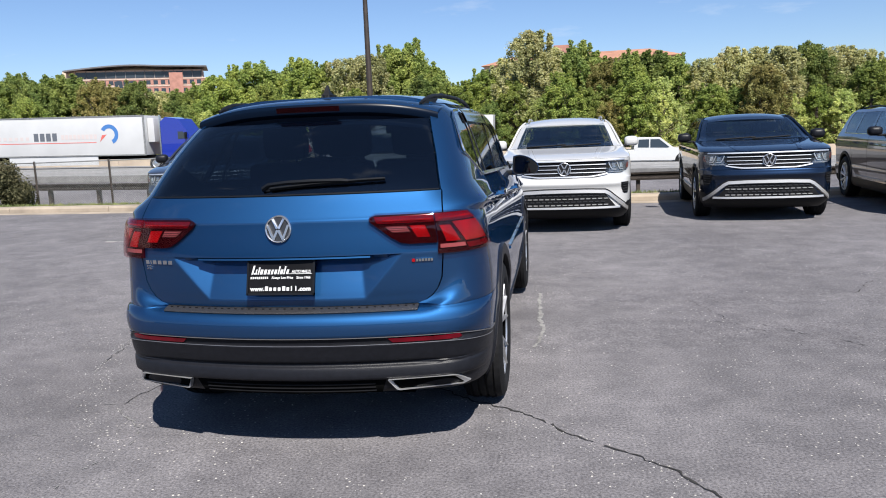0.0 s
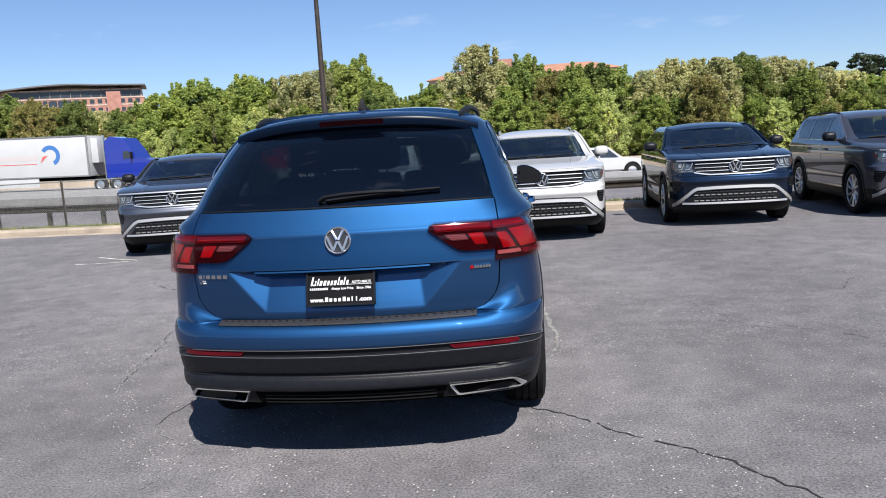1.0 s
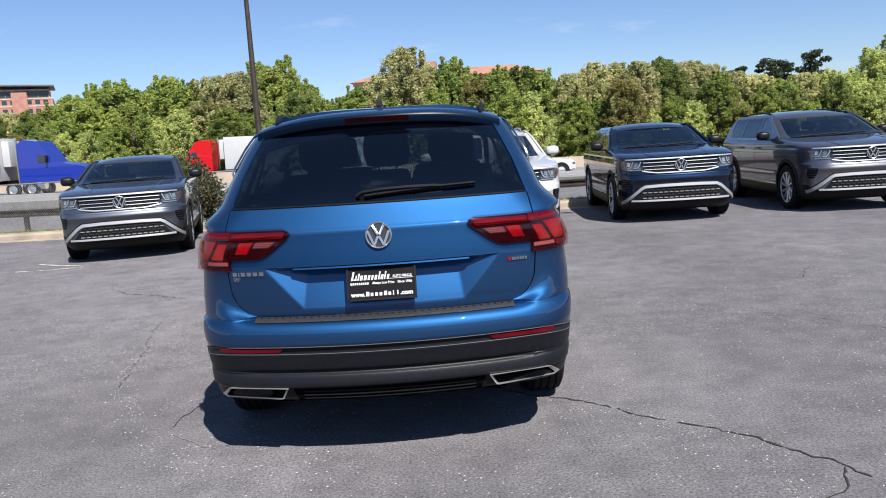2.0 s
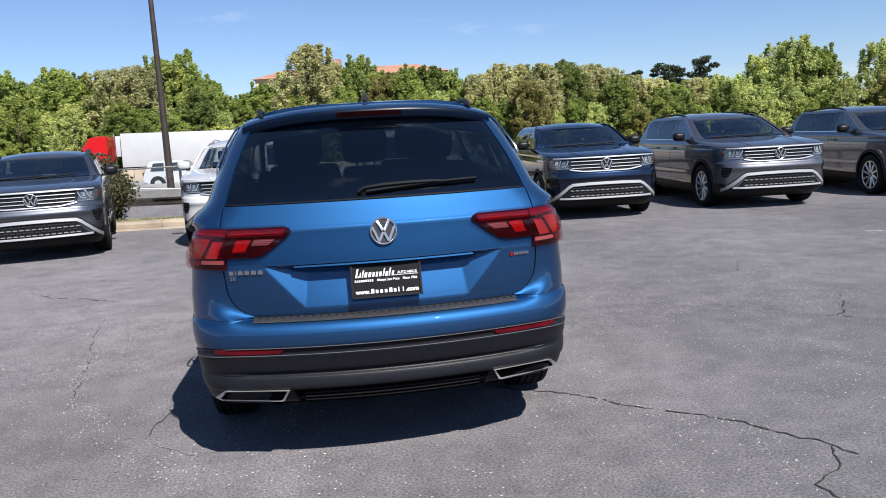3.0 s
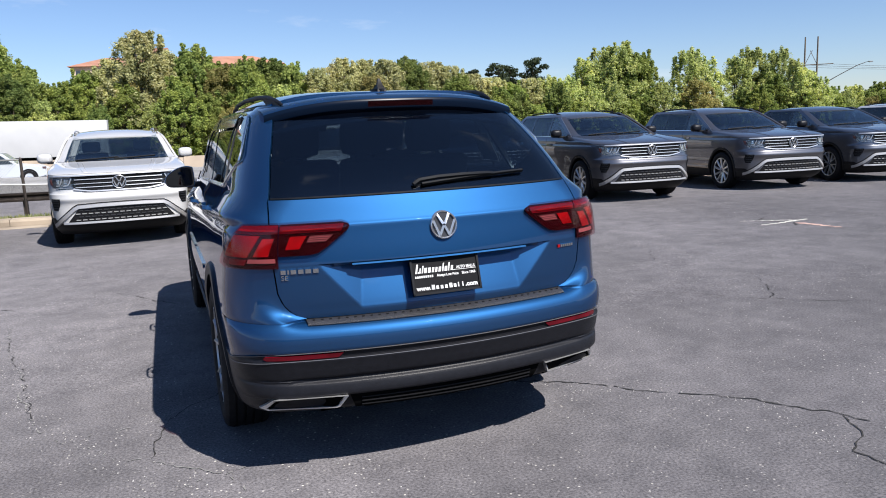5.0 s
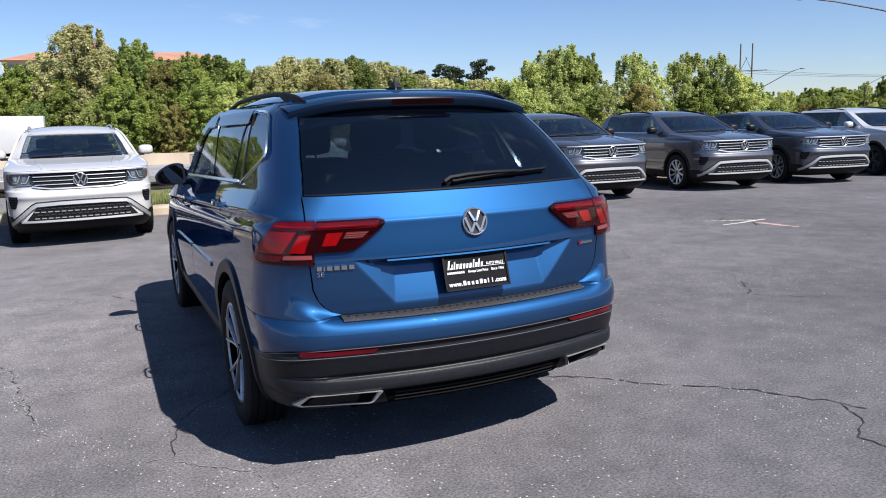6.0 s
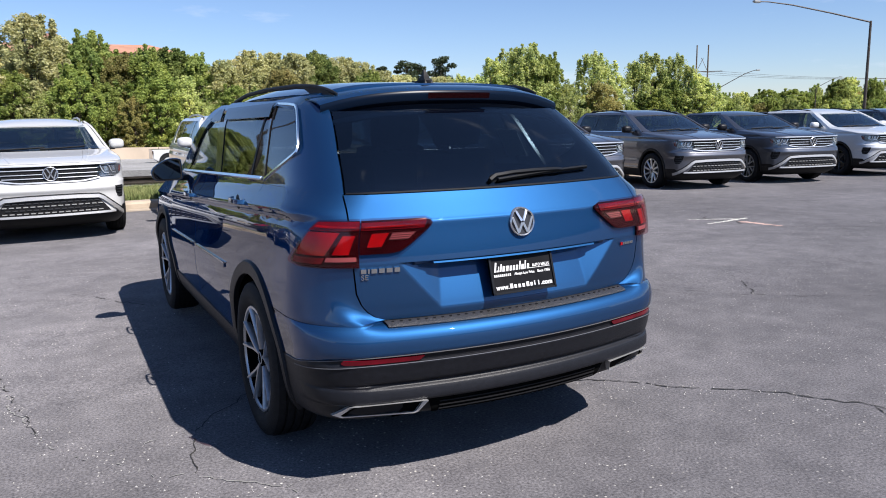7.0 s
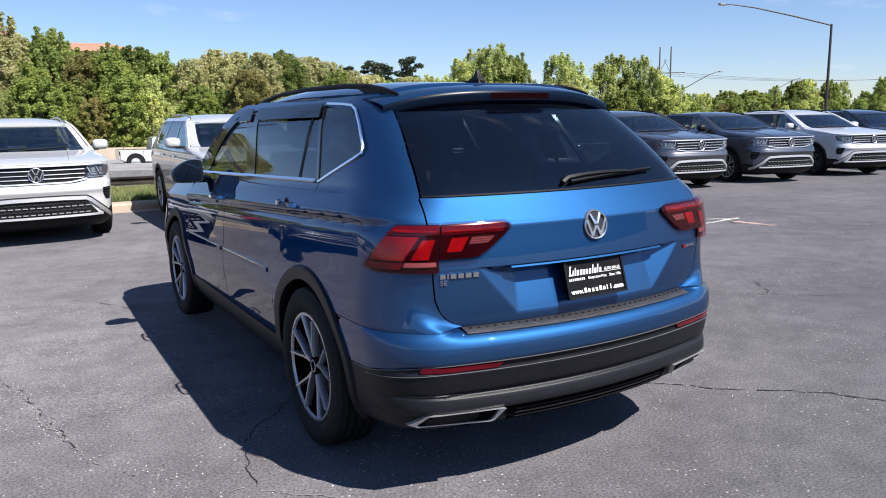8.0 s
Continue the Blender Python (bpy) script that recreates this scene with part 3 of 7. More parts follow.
crack([(-0.95, 4.6), (-0.45, 4.20), (-0.20, 4.06), (0.0, 3.87), (0.23, 3.70), (0.44, 3.49), (0.61, 3.29), (0.71, 3.15), (0.83, 3.02), (0.88, 2.86)], 0.014, TAR, 1, gaps=0.04)
crack([(0.83, 2.99), (0.73, 2.81), (0.64, 2.73), (0.52, 2.66), (0.54, 2.59), (0.53, 2.44), (0.56, 2.3)], 0.010, TAR, 2, rough=0.02, gaps=0.08)
crack([(2.83, 5.68), (2.49, 5.17), (2.36, 5.02), (2.48, 4.84), (2.91, 4.56), (3.4, 4.3)], 0.010, TAR, 3, gaps=0.2)
crack([(1.05, 5.97), (1.56, 5.89), (2.09, 5.28), (2.41, 4.88)], 0.008, TAR, 4, gaps=0.3)
crack([(-3.54, 7.2), (-3.36, 6.15), (-3.24, 5.83), (-3.19, 5.36), (-3.05, 4.80), (-2.88, 4.48), (-2.69, 4.2), (-2.60, 4.02), (-2.42, 3.98), (-2.05, 3.6), (-2.08, 3.3), (-2.15, 2.97), (-2.3, 2.5)], 0.008, DUST, 5, gaps=0.45, label="old crack in the asphalt filled with pale dust")
crack([(-3.5, 7.0), (-3.34, 6.1), (-3.22, 5.8), (-3.17, 5.34), (-3.03, 4.78)], 0.007, TAR, 15, gaps=0.35)
crack([(-2.42, 4.0), (-2.35, 4.48), (-2.16, 4.73), (-1.9, 4.95)], 0.008, TAR, 6, gaps=0.15)
crack([(1.14, 6.89), (1.4, 5.9), (1.55, 5.69), (1.74, 5.44), (1.70, 5.28)], 0.007, TAR, 7, gaps=0.4)
crack([(6.0, 9.0), (5.75, 8.6), (5.95, 8.3), (5.8, 8.05)], 0.03, TAR, 8, rough=0.08)
crack([(5.9, 7.7), (6.2, 7.3), (6.9, 6.9), (7.9, 6.6)], 0.014, TAR, 9)
crack([(-6.0, 8.0), (-5.0, 7.6), (-4.0, 7.4)], 0.010, DUST, 10, gaps=0.4, label="old crack in the asphalt filled with pale dust")
crack([(-5.6, 6.4), (-4.4, 6.1), (-3.6, 6.0)], 0.008, DUST, 11, gaps=0.4, label="old crack in the asphalt filled with pale dust")
crack([(-2.9, 3.55), (-2.3, 3.62), (-1.95, 3.70)], 0.007, DUST, 31, gaps=0.5, label="old crack in the asphalt filled with pale dust")
crack([(-3.9, 3.2), (-3.3, 3.35), (-2.7, 3.4)], 0.007, DUST, 32, gaps=0.5, label="old crack in the asphalt filled with pale dust")
crack([(-4.9, 9.2), (-4.5, 8.7), (-4.1, 8.5), (-3.6, 8.1)], 0.016, TAR, 33, gaps=0.35)
crack([(-2.77, 8.43), (-2.60, 8.20), (-2.46, 8.0), (-2.31, 7.76), (-2.18, 7.51)], 0.012, TAR, 34, gaps=0.2)
crack([(-3.57, 7.38), (-3.45, 6.92), (-3.34, 6.81), (-3.1, 6.6)], 0.009, DUST, 35, gaps=0.3, label="old crack in the asphalt filled with pale dust")
crack([(-2.75, 4.44), (-2.53, 4.48), (-2.38, 4.47)], 0.010, DUST, 36, gaps=0.3, label="old crack in the asphalt filled with pale dust")
crack([(2.96, 7.5), (2.75, 7.2), (2.59, 6.94)], 0.010, TAR, 37, gaps=0.1)
crack([(7.2, 6.2), (6.6, 6.7), (6.2, 7.2)], 0.012, TAR, 38, gaps=0.15)
# loose grit and small stones lying on the asphalt, thicker along the old cracks
GRIT = material("pale_grit", (0.34, 0.33, 0.32), 0.9, random_tint=0.0, vary=0.4, scale=6)
grit_rng = np.random.default_rng(41)
grit_v, grit_f = [], []
lines = [((-3.3, 6.1), (-3.1, 5.0)), ((-3.1, 5.0), (-2.6, 4.0)), ((-2.6, 4.0), (-2.1, 3.3)), ((-0.5, 4.2), (0.6, 3.3)), ((0.6, 3.3), (0.5, 2.2)), ((-1.6, 2.9), (-0.6, 2.5))]
for k in range(4200):
    if k % 8 == 0:
        (ax, ay), (bx, by) = lines[int(grit_rng.integers(len(lines)))]
        f = grit_rng.random()
        x, y = ax + (bx - ax) * f + grit_rng.normal() * 0.05, ay + (by - ay) * f + grit_rng.normal() * 0.05
    else:
        x, y = grit_rng.uniform(-6.5, 7.5), 1.4 + 8.5 * grit_rng.random() ** 1.5
    r = 0.0022 + 0.0035 * grit_rng.random() ** 3
    z, a = ground_height(x, y) + 0.001, grit_rng.random() * 6.28
    n = len(grit_v)
    grit_v += [(x + r * math.cos(a + 2.1 * i) * 1.3, y + r * math.sin(a + 2.1 * i), z) for i in range(3)] + [(x + r * 0.2, y, z + r * 1.2)]
    grit_f += [(n, n + 1, n + 3), (n + 1, n + 2, n + 3), (n + 2, n, n + 3)]
grit_mesh = bpy.data.meshes.new("loose_grit")
grit_mesh.from_pydata(grit_v, [], grit_f)
grit_mesh.materials.append(GRIT)
tagged(new("loose_grit", grit_mesh), "pale grit and small stones scattered on the asphalt", "grit", kind="stuff")
CHALK = material("faded_white_paint", (0.46, 0.45, 0.41), 0.85, vary=0.3, scale=9, detail=8)
PINK = material("faded_pink_paint", (0.40, 0.27, 0.23), 0.9, vary=0.3, scale=9, detail=8)
crack([(5.40, 8.34), (5.9, 8.40), (6.36, 8.48)], 0.075, CHALK, 20, "paint_mark", "faded white survey paint line on the asphalt", 0.01)
crack([(5.48, 8.84), (5.95, 8.60), (6.28, 8.39)], 0.05, CHALK, 21, "paint_mark", "faded white survey paint line on the asphalt", 0.01)
crack([(5.93, 8.28), (5.98, 7.9), (6.0, 7.57)], 0.10, PINK, 22, "paint_mark", "faded pink survey paint line on the asphalt", 0.02)
crack([(-0.07, 5.22), (-0.02, 5.6), (-0.04, 6.1), (-0.08, 7.06)], 0.035, DUST, 23, "paint_mark", "pale dried water trail on the asphalt", 0.02)
crack([(-7.34, 12.3), (-6.85, 11.95), (-6.4, 11.75)], 0.06, CHALK, 24, "paint_mark", "faded white bay line on the asphalt", 0.01)
crack([(-7.3, 11.5), (-6.8, 11.45), (-6.3, 11.6)], 0.06, CHALK, 25, "paint_mark", "faded white bay line on the asphalt", 0.01)

# far wall of the highway, in cast panels
far_wall = tagged(new("wall_highway"), "long tan concrete wall along the far side of the highway", "wall", kind="structure")
bm = bmesh.new()
prof = [(0.0, -0.3), (0.0, 0.10), (0.14, 0.34), (0.20, 1.22), (0.21, 1.25), (0.55, 1.25), (0.75, -0.3)]
wall_piece = None
for k in range(-15, 8):
    if wall_piece is None:
        f0 = [bm.verts.new((0.02, 68.0 + a, b)) for a, b in prof]
        f1 = [bm.verts.new((5.98, 68.0 + a, b - 0.119)) for a, b in prof]
        bm.faces.new(f0)
        bm.faces.new(f1[::-1])
        for j in range(len(prof)):
            bm.faces.new((f0[j], f1[j], f1[(j + 1) % 7], f0[(j + 1) % 7]))
        bmesh.ops.recalc_face_normals(bm, faces=bm.faces)
        wall_piece = part("wall_panel", bm, BARRIER, far_wall)
        wall_piece.location.x, wall_piece.location.z = k * 6, ground_height(k * 6, 68)
    else:
        o = wall_piece.copy()
        scene.collection.objects.link(o)
        o.location.x, o.location.z = k * 6, ground_height(k * 6, 68)

# unseen plain wall, added behind the walk to close the place for reflections
solid("wall_south", box((-60, -34.0, -0.2), (60, -33.5, 5.0)), BARRIER, "unseen plain tan wall added behind the lot for reflections", "wall", kind="structure")


# ---- the blue car ----
def niche(x, z):
    """The folded recess for the plate, and the scoop that rises round the tailgate's lower corners."""
    x = abs(x)
    d = 0.0
    if 0.767 < z < 0.97:
        w = 0.375 + (z - 0.767) / 0.2 * 0.175
        d += max(0.0, min(0.42 * (z - 0.767), 0.42 * (w - x))) * min(max((0.968 - z) / 0.005, 0), 1)
    if 0.66 < z < 0.95:
        rise = min(max((x - gate_edge(z)) / 0.13, 0), 1)
        d += (SCOOP(z) - TAIL(z)) * rise * rise * (3 - 2 * rise)
    # the bumper's crease runs out towards the corners
    if 0.46 < z < 0.492:
        d -= 0.016 * max(0.0, 1 - abs(z - 0.476) / 0.014) * min(max((x - 0.60) / 0.16, 0), 1)
    return d


SCOOP = smooth_curve([(0.66, -0.018), (0.69, -0.010), (0.72, 0.004), (0.76, 0.022), (0.80, 0.035), (0.86, 0.045), (0.95, 0.047)])
gate_edge = line([(0.735, 0.60), (0.745, 0.635), (0.77, 0.67), (0.80, 0.695), (0.85, 0.715), (0.95, 0.724), (1.13, 0.727), (1.24, 0.712)])

TAIL = smooth_curve([(0.25, 0.34), (0.30, 0.22), (0.318, 0.10), (0.33, 0.055), (0.36, 0.036), (0.396, 0.024), (0.404, 0.004), (0.412, -0.005), (0.462, 0.003), (0.469, 0.017), (0.480, 0.019), (0.488, 0.006),
                     (0.555, -0.009), (0.566, -0.012), (0.570, -0.010), (0.574, 0.001), (0.598, -0.003), (0.606, -0.014), (0.615, -0.018), (0.66, -0.018), (0.69, -0.008), (0.708, 0.012), (0.718, 0.04),
                     (0.724, 0.078), (0.735, 0.066), (0.775, 0.061), (0.80, 0.058), (0.95, 0.0485), (0.966, 0.0475), (0.978, 0.0482), (1.06, 0.056), (1.10, 0.0605), (1.124, 0.0625),
                     (1.130, 0.065), (1.136, 0.070), (1.15, 0.080), (1.235, 0.136), (1.25, 0.144), (1.30, 0.185), (1.565, 0.53), (1.60, 0.60), (1.67, 0.72)])

blue_body = Body(
    4.84,
    smooth_curve([(0.25, 0.85), (0.30, 0.885), (0.40, 0.914), (0.55, 0.929), (0.70, 0.940), (0.80, 0.938), (0.95, 0.924), (1.08, 0.912), (1.110, 0.904), (1.132, 0.891), (1.170, 0.914), (1.178, 0.913),
                  (1.21, 0.886), (1.25, 0.852), (1.27, 0.839), (1.30, 0.829), (1.45, 0.766), (1.56, 0.715), (1.60, 0.692), (1.63, 0.655), (1.67, 0.60)]),
    TAIL,
    smooth_curve([(0.25, 4.6), (0.40, 4.78), (0.60, 4.83), (0.85, 4.80), (0.98, 4.70), (1.04, 4.45), (1.09, 4.0), (1.13, 3.75), (1.2, 3.57), (1.4, 3.15), (1.6, 2.78), (1.67, 2.6)]),
    smooth_curve([(0.25, 0.2), (1.1, 0.19), (1.25, 0.215), (1.6, 0.28)]), lambda z: 0.16,
    smooth_curve([(0.25, 0.70), (1.0, 0.70), (1.15, 0.68), (1.25, 0.60), (1.6, 0.48)]), lambda z: 0.62,
    smooth_curve([(0.25, 0.30), (1.0, 0.30), (1.15, 0.34), (1.25, 0.45), (1.6, 0.32)]), smooth_curve([(0.25, 0.45), (1.0, 0.45), (1.2, 0.35), (1.6, 0.25)]),
    [(1.0, 0.385, 0.435), (3.91, 0.385, 0.435)], shear=0.0525, taper=0.03, dent=niche)


def car_shell(body, parent, low, high, nose_s=0.0):
    """The dark inner structure under the panels, open above, closed by a floor."""
    L = body.length
    bm = bmesh.new()
    n = 12
    dents, body.dent = body.dent, None
    levels = [low + (high - low) * j / n for j in range(n + 1)]
    for sg in (-1, 1):
        body.panel("R", [(low, 0, sg * 2.02), (high, 0, sg * 2.02)], 14, n, off=-0.115, thick=0.004, cut=False, levels=levels, bm=bm)
        body.panel("F", [(low, 0, sg * 2.02), (high, 0, sg * 2.02)], 14, n, off=-0.016, thick=0.004, cut=False, levels=levels, bm=bm)
        body.panel("Y", [(low, 0.50, L - 0.6), (high, 0.50, L - 0.6)], 90, 24, sg, off=-0.016, thick=0.004, bm=bm)
    body.dent = dents
    part("body_shell", bm, LINER, parent)
    bm = bmesh.new()
    ys = [0.2 + (L - 0.4) * k / 30 for k in range(31)]
    rows = []
    for y in ys:
        w = 0.80 if min(abs(y - a[0]) - a[2] for a in body.arches) > 0 and 0.6 < y < L - 0.6 else 0.56
        rows.append((bm.verts.new((-w, y, low + 0.02)), bm.verts.new((w, y, low + 0.02))))
    for p, q in zip(rows, rows[1:]):
        bm.faces.new((p[0], p[1], q[1], q[0]))
    bmesh.ops.solidify(bm, geom=bm.faces[:], thickness=0.05)
    part("floor_pan", bm, LINER, parent)
    for yc, zc, r in body.arches:
        for sg in (-1, 1):
            bm = bmesh.new()
            prev = None
            for k in range(25):
                a = math.pi * (k / 24 * 1.24 - 0.12)
                y, z = yc + (r + 0.01) * math.cos(a), max(zc + (r + 0.01) * math.sin(a), low)
                ring = [bm.verts.new((sg * x, y, z)) for x in (body.wide(y, max(z, 0.4)) - 0.03, 0.52)]
                mid = bm.verts.new((sg * 0.52, yc, max(zc, low)))
                if prev:
                    bm.faces.new((prev[0], prev[1], ring[1], ring[0]))
                    bm.faces.new((prev[1], prev[2], mid, ring[1]))
                prev = (ring[0], ring[1], mid)
            bmesh.ops.remove_doubles(bm, verts=bm.verts, dist=1e-5)
            part("wheel_arch_liner", bm, LINER, parent)


def arch_trim(body, parent, mat, width=0.055, out=0.012):
    for yc, zc, r in body.arches:
        for sg in (-1, 1):
            bm = bmesh.new()
            prev = None
            for k in range(41):
                a = math.pi * (k / 40 * 1.30 - 0.15)
                ring = []
                for rr, o in ((r - 0.012, -0.02), (r - 0.012, out * 0.6), (r + 0.004, out), (r + width * 0.85, out), (r + width, 0.002), (r + width, -0.01)):
                    y, z = yc + rr * math.cos(a), zc + rr * math.sin(a)
                    z = max(z, 0.27)
                    ring.append(bm.verts.new((sg * (body.wide(y, z) + o), y, z)))
                if prev:
                    for j in range(5):
                        bm.faces.new((prev[j], prev[j + 1], ring[j + 1], ring[j]))
                prev = ring
            bmesh.ops.recalc_face_normals(bm, faces=bm.faces)
            part("wheel_arch_trim", bm, mat, parent)


def badge(parent, put, radius, back):
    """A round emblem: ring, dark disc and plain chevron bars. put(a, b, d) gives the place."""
    bm = bmesh.new()
    n = 40
    rings = []
    for r, d in ((radius, 0.0), (radius, 0.008), (radius * 0.94, 0.012), (radius * 0.88, 0.008), (radius * 0.88, 0.0)):
        rings.append([bm.verts.new(put(r * math.cos(2 * math.pi * k / n), r * math.sin(2 * math.pi * k / n), d)) for k in range(n)])
    for p, q in zip(rings, rings[1:]):
        for k in range(n):
            bm.faces.new((p[k], p[(k + 1) % n], q[(k + 1) % n], q[k]))
    bmesh.ops.recalc_face_normals(bm, faces=bm.faces)
    em = part("emblem", bm, EMBLEM, parent, "round chrome emblem")
    disc = [(radius * 0.9 * math.cos(2 * math.pi * k / n), radius * 0.9 * math.sin(2 * math.pi * k / n)) for k in range(n)]
    part("emblem_disc", prism(disc, 0.004, put), back, em)
    w = radius * 0.085
    for (ax, ay), (bx, by) in (((-0.42, 0.74), (-0.06, 0.06)), ((0.42, 0.74), (0.06, 0.06)), ((-0.80, 0.32), (-0.36, -0.74)), ((0.80, 0.32), (0.36, -0.74)), ((-0.36, -0.74), (-0.03, -0.05)), ((0.36, -0.74), (0.03, -0.05))):
        d = Vector((bx - ax, by - ay)).normalized()
        nx, ny = -d.y * w, d.x * w
        q = [(ax * radius + nx, ay * radius + ny), (bx * radius + nx, by * radius + ny), (bx * radius - nx, by * radius - ny), (ax * radius - nx, ay * radius - ny)]
        part("emblem_bar", prism(q, 0.010, put), EMBLEM, em)
    return em


def seat(parent, x, y, low, wide, mat=SEAT, head=True, lean=0.16):
    """A car seat: cushion, back and headrest as parts."""
    s = new("seat")
    s.parent = parent
    s.empty_display_size = 0.1
    part("cushion", box((x - wide / 2, y + 0.05, low), (x + wide / 2, y + 0.55, low + 0.16), 0.04), mat, s)
    tilt = Matrix.Translation((x, y + 0.05, low + 0.1)) @ Matrix.Rotation(lean, 4, "X")
    part("backrest", box((-wide / 2, -0.10, 0), (wide / 2, 0.03, 0.58), 0.05, turn=tilt), mat, s)
    if head:
        part("headrest", box((-0.14, -0.10, 0.60), (0.14, 0.03, 0.81), 0.062, turn=tilt), mat, s)
        bm = box((-0.06, -0.04, 0.56), (-0.048, -0.028, 0.66), turn=tilt)
        box((0.048, -0.04, 0.56), (0.06, -0.028, 0.66), bm=bm, turn=tilt)
        part("headrest_post", bm, CHROME, s)


def mirror_unit(parent, body, sg, y, z, paint_mat, reach=0.27, size=(0.24, 0.10, 0.155)):
    """A door mirror with arm, cap and glass; its glass looks to the tail (-y)."""
    m = new("door_mirror")
    m.parent = parent
    m.empty_display_size = 0.1
    x0 = body.wide(y, z - 0.05) - 0.03
    part("mirror_arm", box((min(sg * x0, sg * (x0 + 0.12)), y - 0.03, z - 0.085), (max(sg * x0, sg * (x0 + 0.12)), y + 0.05, z - 0.045), 0.015), BLACK, m)
    bm = bmesh.new()
    cx, (w, d, h) = x0 + 0.075 + size[0] / 2, size
    # (out, up) of the outline as shares of its half width and height, tall at the door side and pointed low outside
    shape = [(-1.0, -0.62), (-0.93, 0.72), (-0.80, 0.92), (-0.45, 1.0), (0.05, 0.86), (0.55, 0.50), (0.88, 0.12), (1.0, -0.22), (0.97, -0.58), (0.82, -0.86), (0.50, -0.98), (-0.50, -1.0), (-0.88, -0.92)]
    fine = []
    for i in range(len(shape)):
        p0, p1, p2, p3 = (Vector(shape[(i + q) % len(shape)]) for q in (-1, 0, 1, 2))
        fine += [0.5 * ((2 * p1) + (p2 - p0) * t + (2 * p0 - 5 * p1 + 4 * p2 - p3) * t * t + (3 * p1 - p0 - 3 * p2 + p3) * t ** 3) for t in (0.0, 0.34, 0.67)]
    n, rings = len(fine), []
    for t, sc in ((-0.5, 0.95), (-0.44, 1.0), (0.0, 0.98), (0.3, 0.84), (0.46, 0.58), (0.5, 0.2)):
        rings.append([bm.verts.new((sg * (cx + q.x * w / 2 * sc), y + t * d, z + q.y * h / 2 * sc)) for q in fine])
    for p, q in zip(rings, rings[1:]):
        for k in range(n):
            bm.faces.new((p[k], p[(k + 1) % n], q[(k + 1) % n], q[k]))
    bm.faces.new(rings[-1])
    bmesh.ops.recalc_face_normals(bm, faces=bm.faces)
    part("mirror_cap", bm, paint_mat, m)
    outline = lambda f: [(sg * (cx + q.x * w / 2 * f), z + q.y * h / 2 * f) for q in fine]
    part("mirror_frame", prism(outline(0.955), 0.02, lambda a, b, dd: Vector((a, y - d * 0.47 + dd, b))), BLACK, m, "black plastic mirror frame")
    part("mirror_glass", prism(outline(0.85), 0.014, lambda a, b, dd: Vector((a, y - d * 0.47 - 0.003 + dd, b))), MIRROR, m, "dark reflecting glass")
    return m


MIRROR = material("mirror_glass", (0.075, 0.08, 0.085), 0.02, 1.0)


def outward(body, chart, a, z, sign=1):
    e = 1e-3
    du = body.at(chart, a + e, z, sign) - body.at(chart, a - e, z, sign)
    dv = body.at(chart, a, z + e, sign) - body.at(chart, a, z - e, sign)
    n = du.cross(dv).normalized()
    p = body.at(chart, a, z, sign)
    return n if n.dot(p - Vector((0, min(max(p.y, 1.0), body.length - 1.2), 0.8))) > 0 else -n


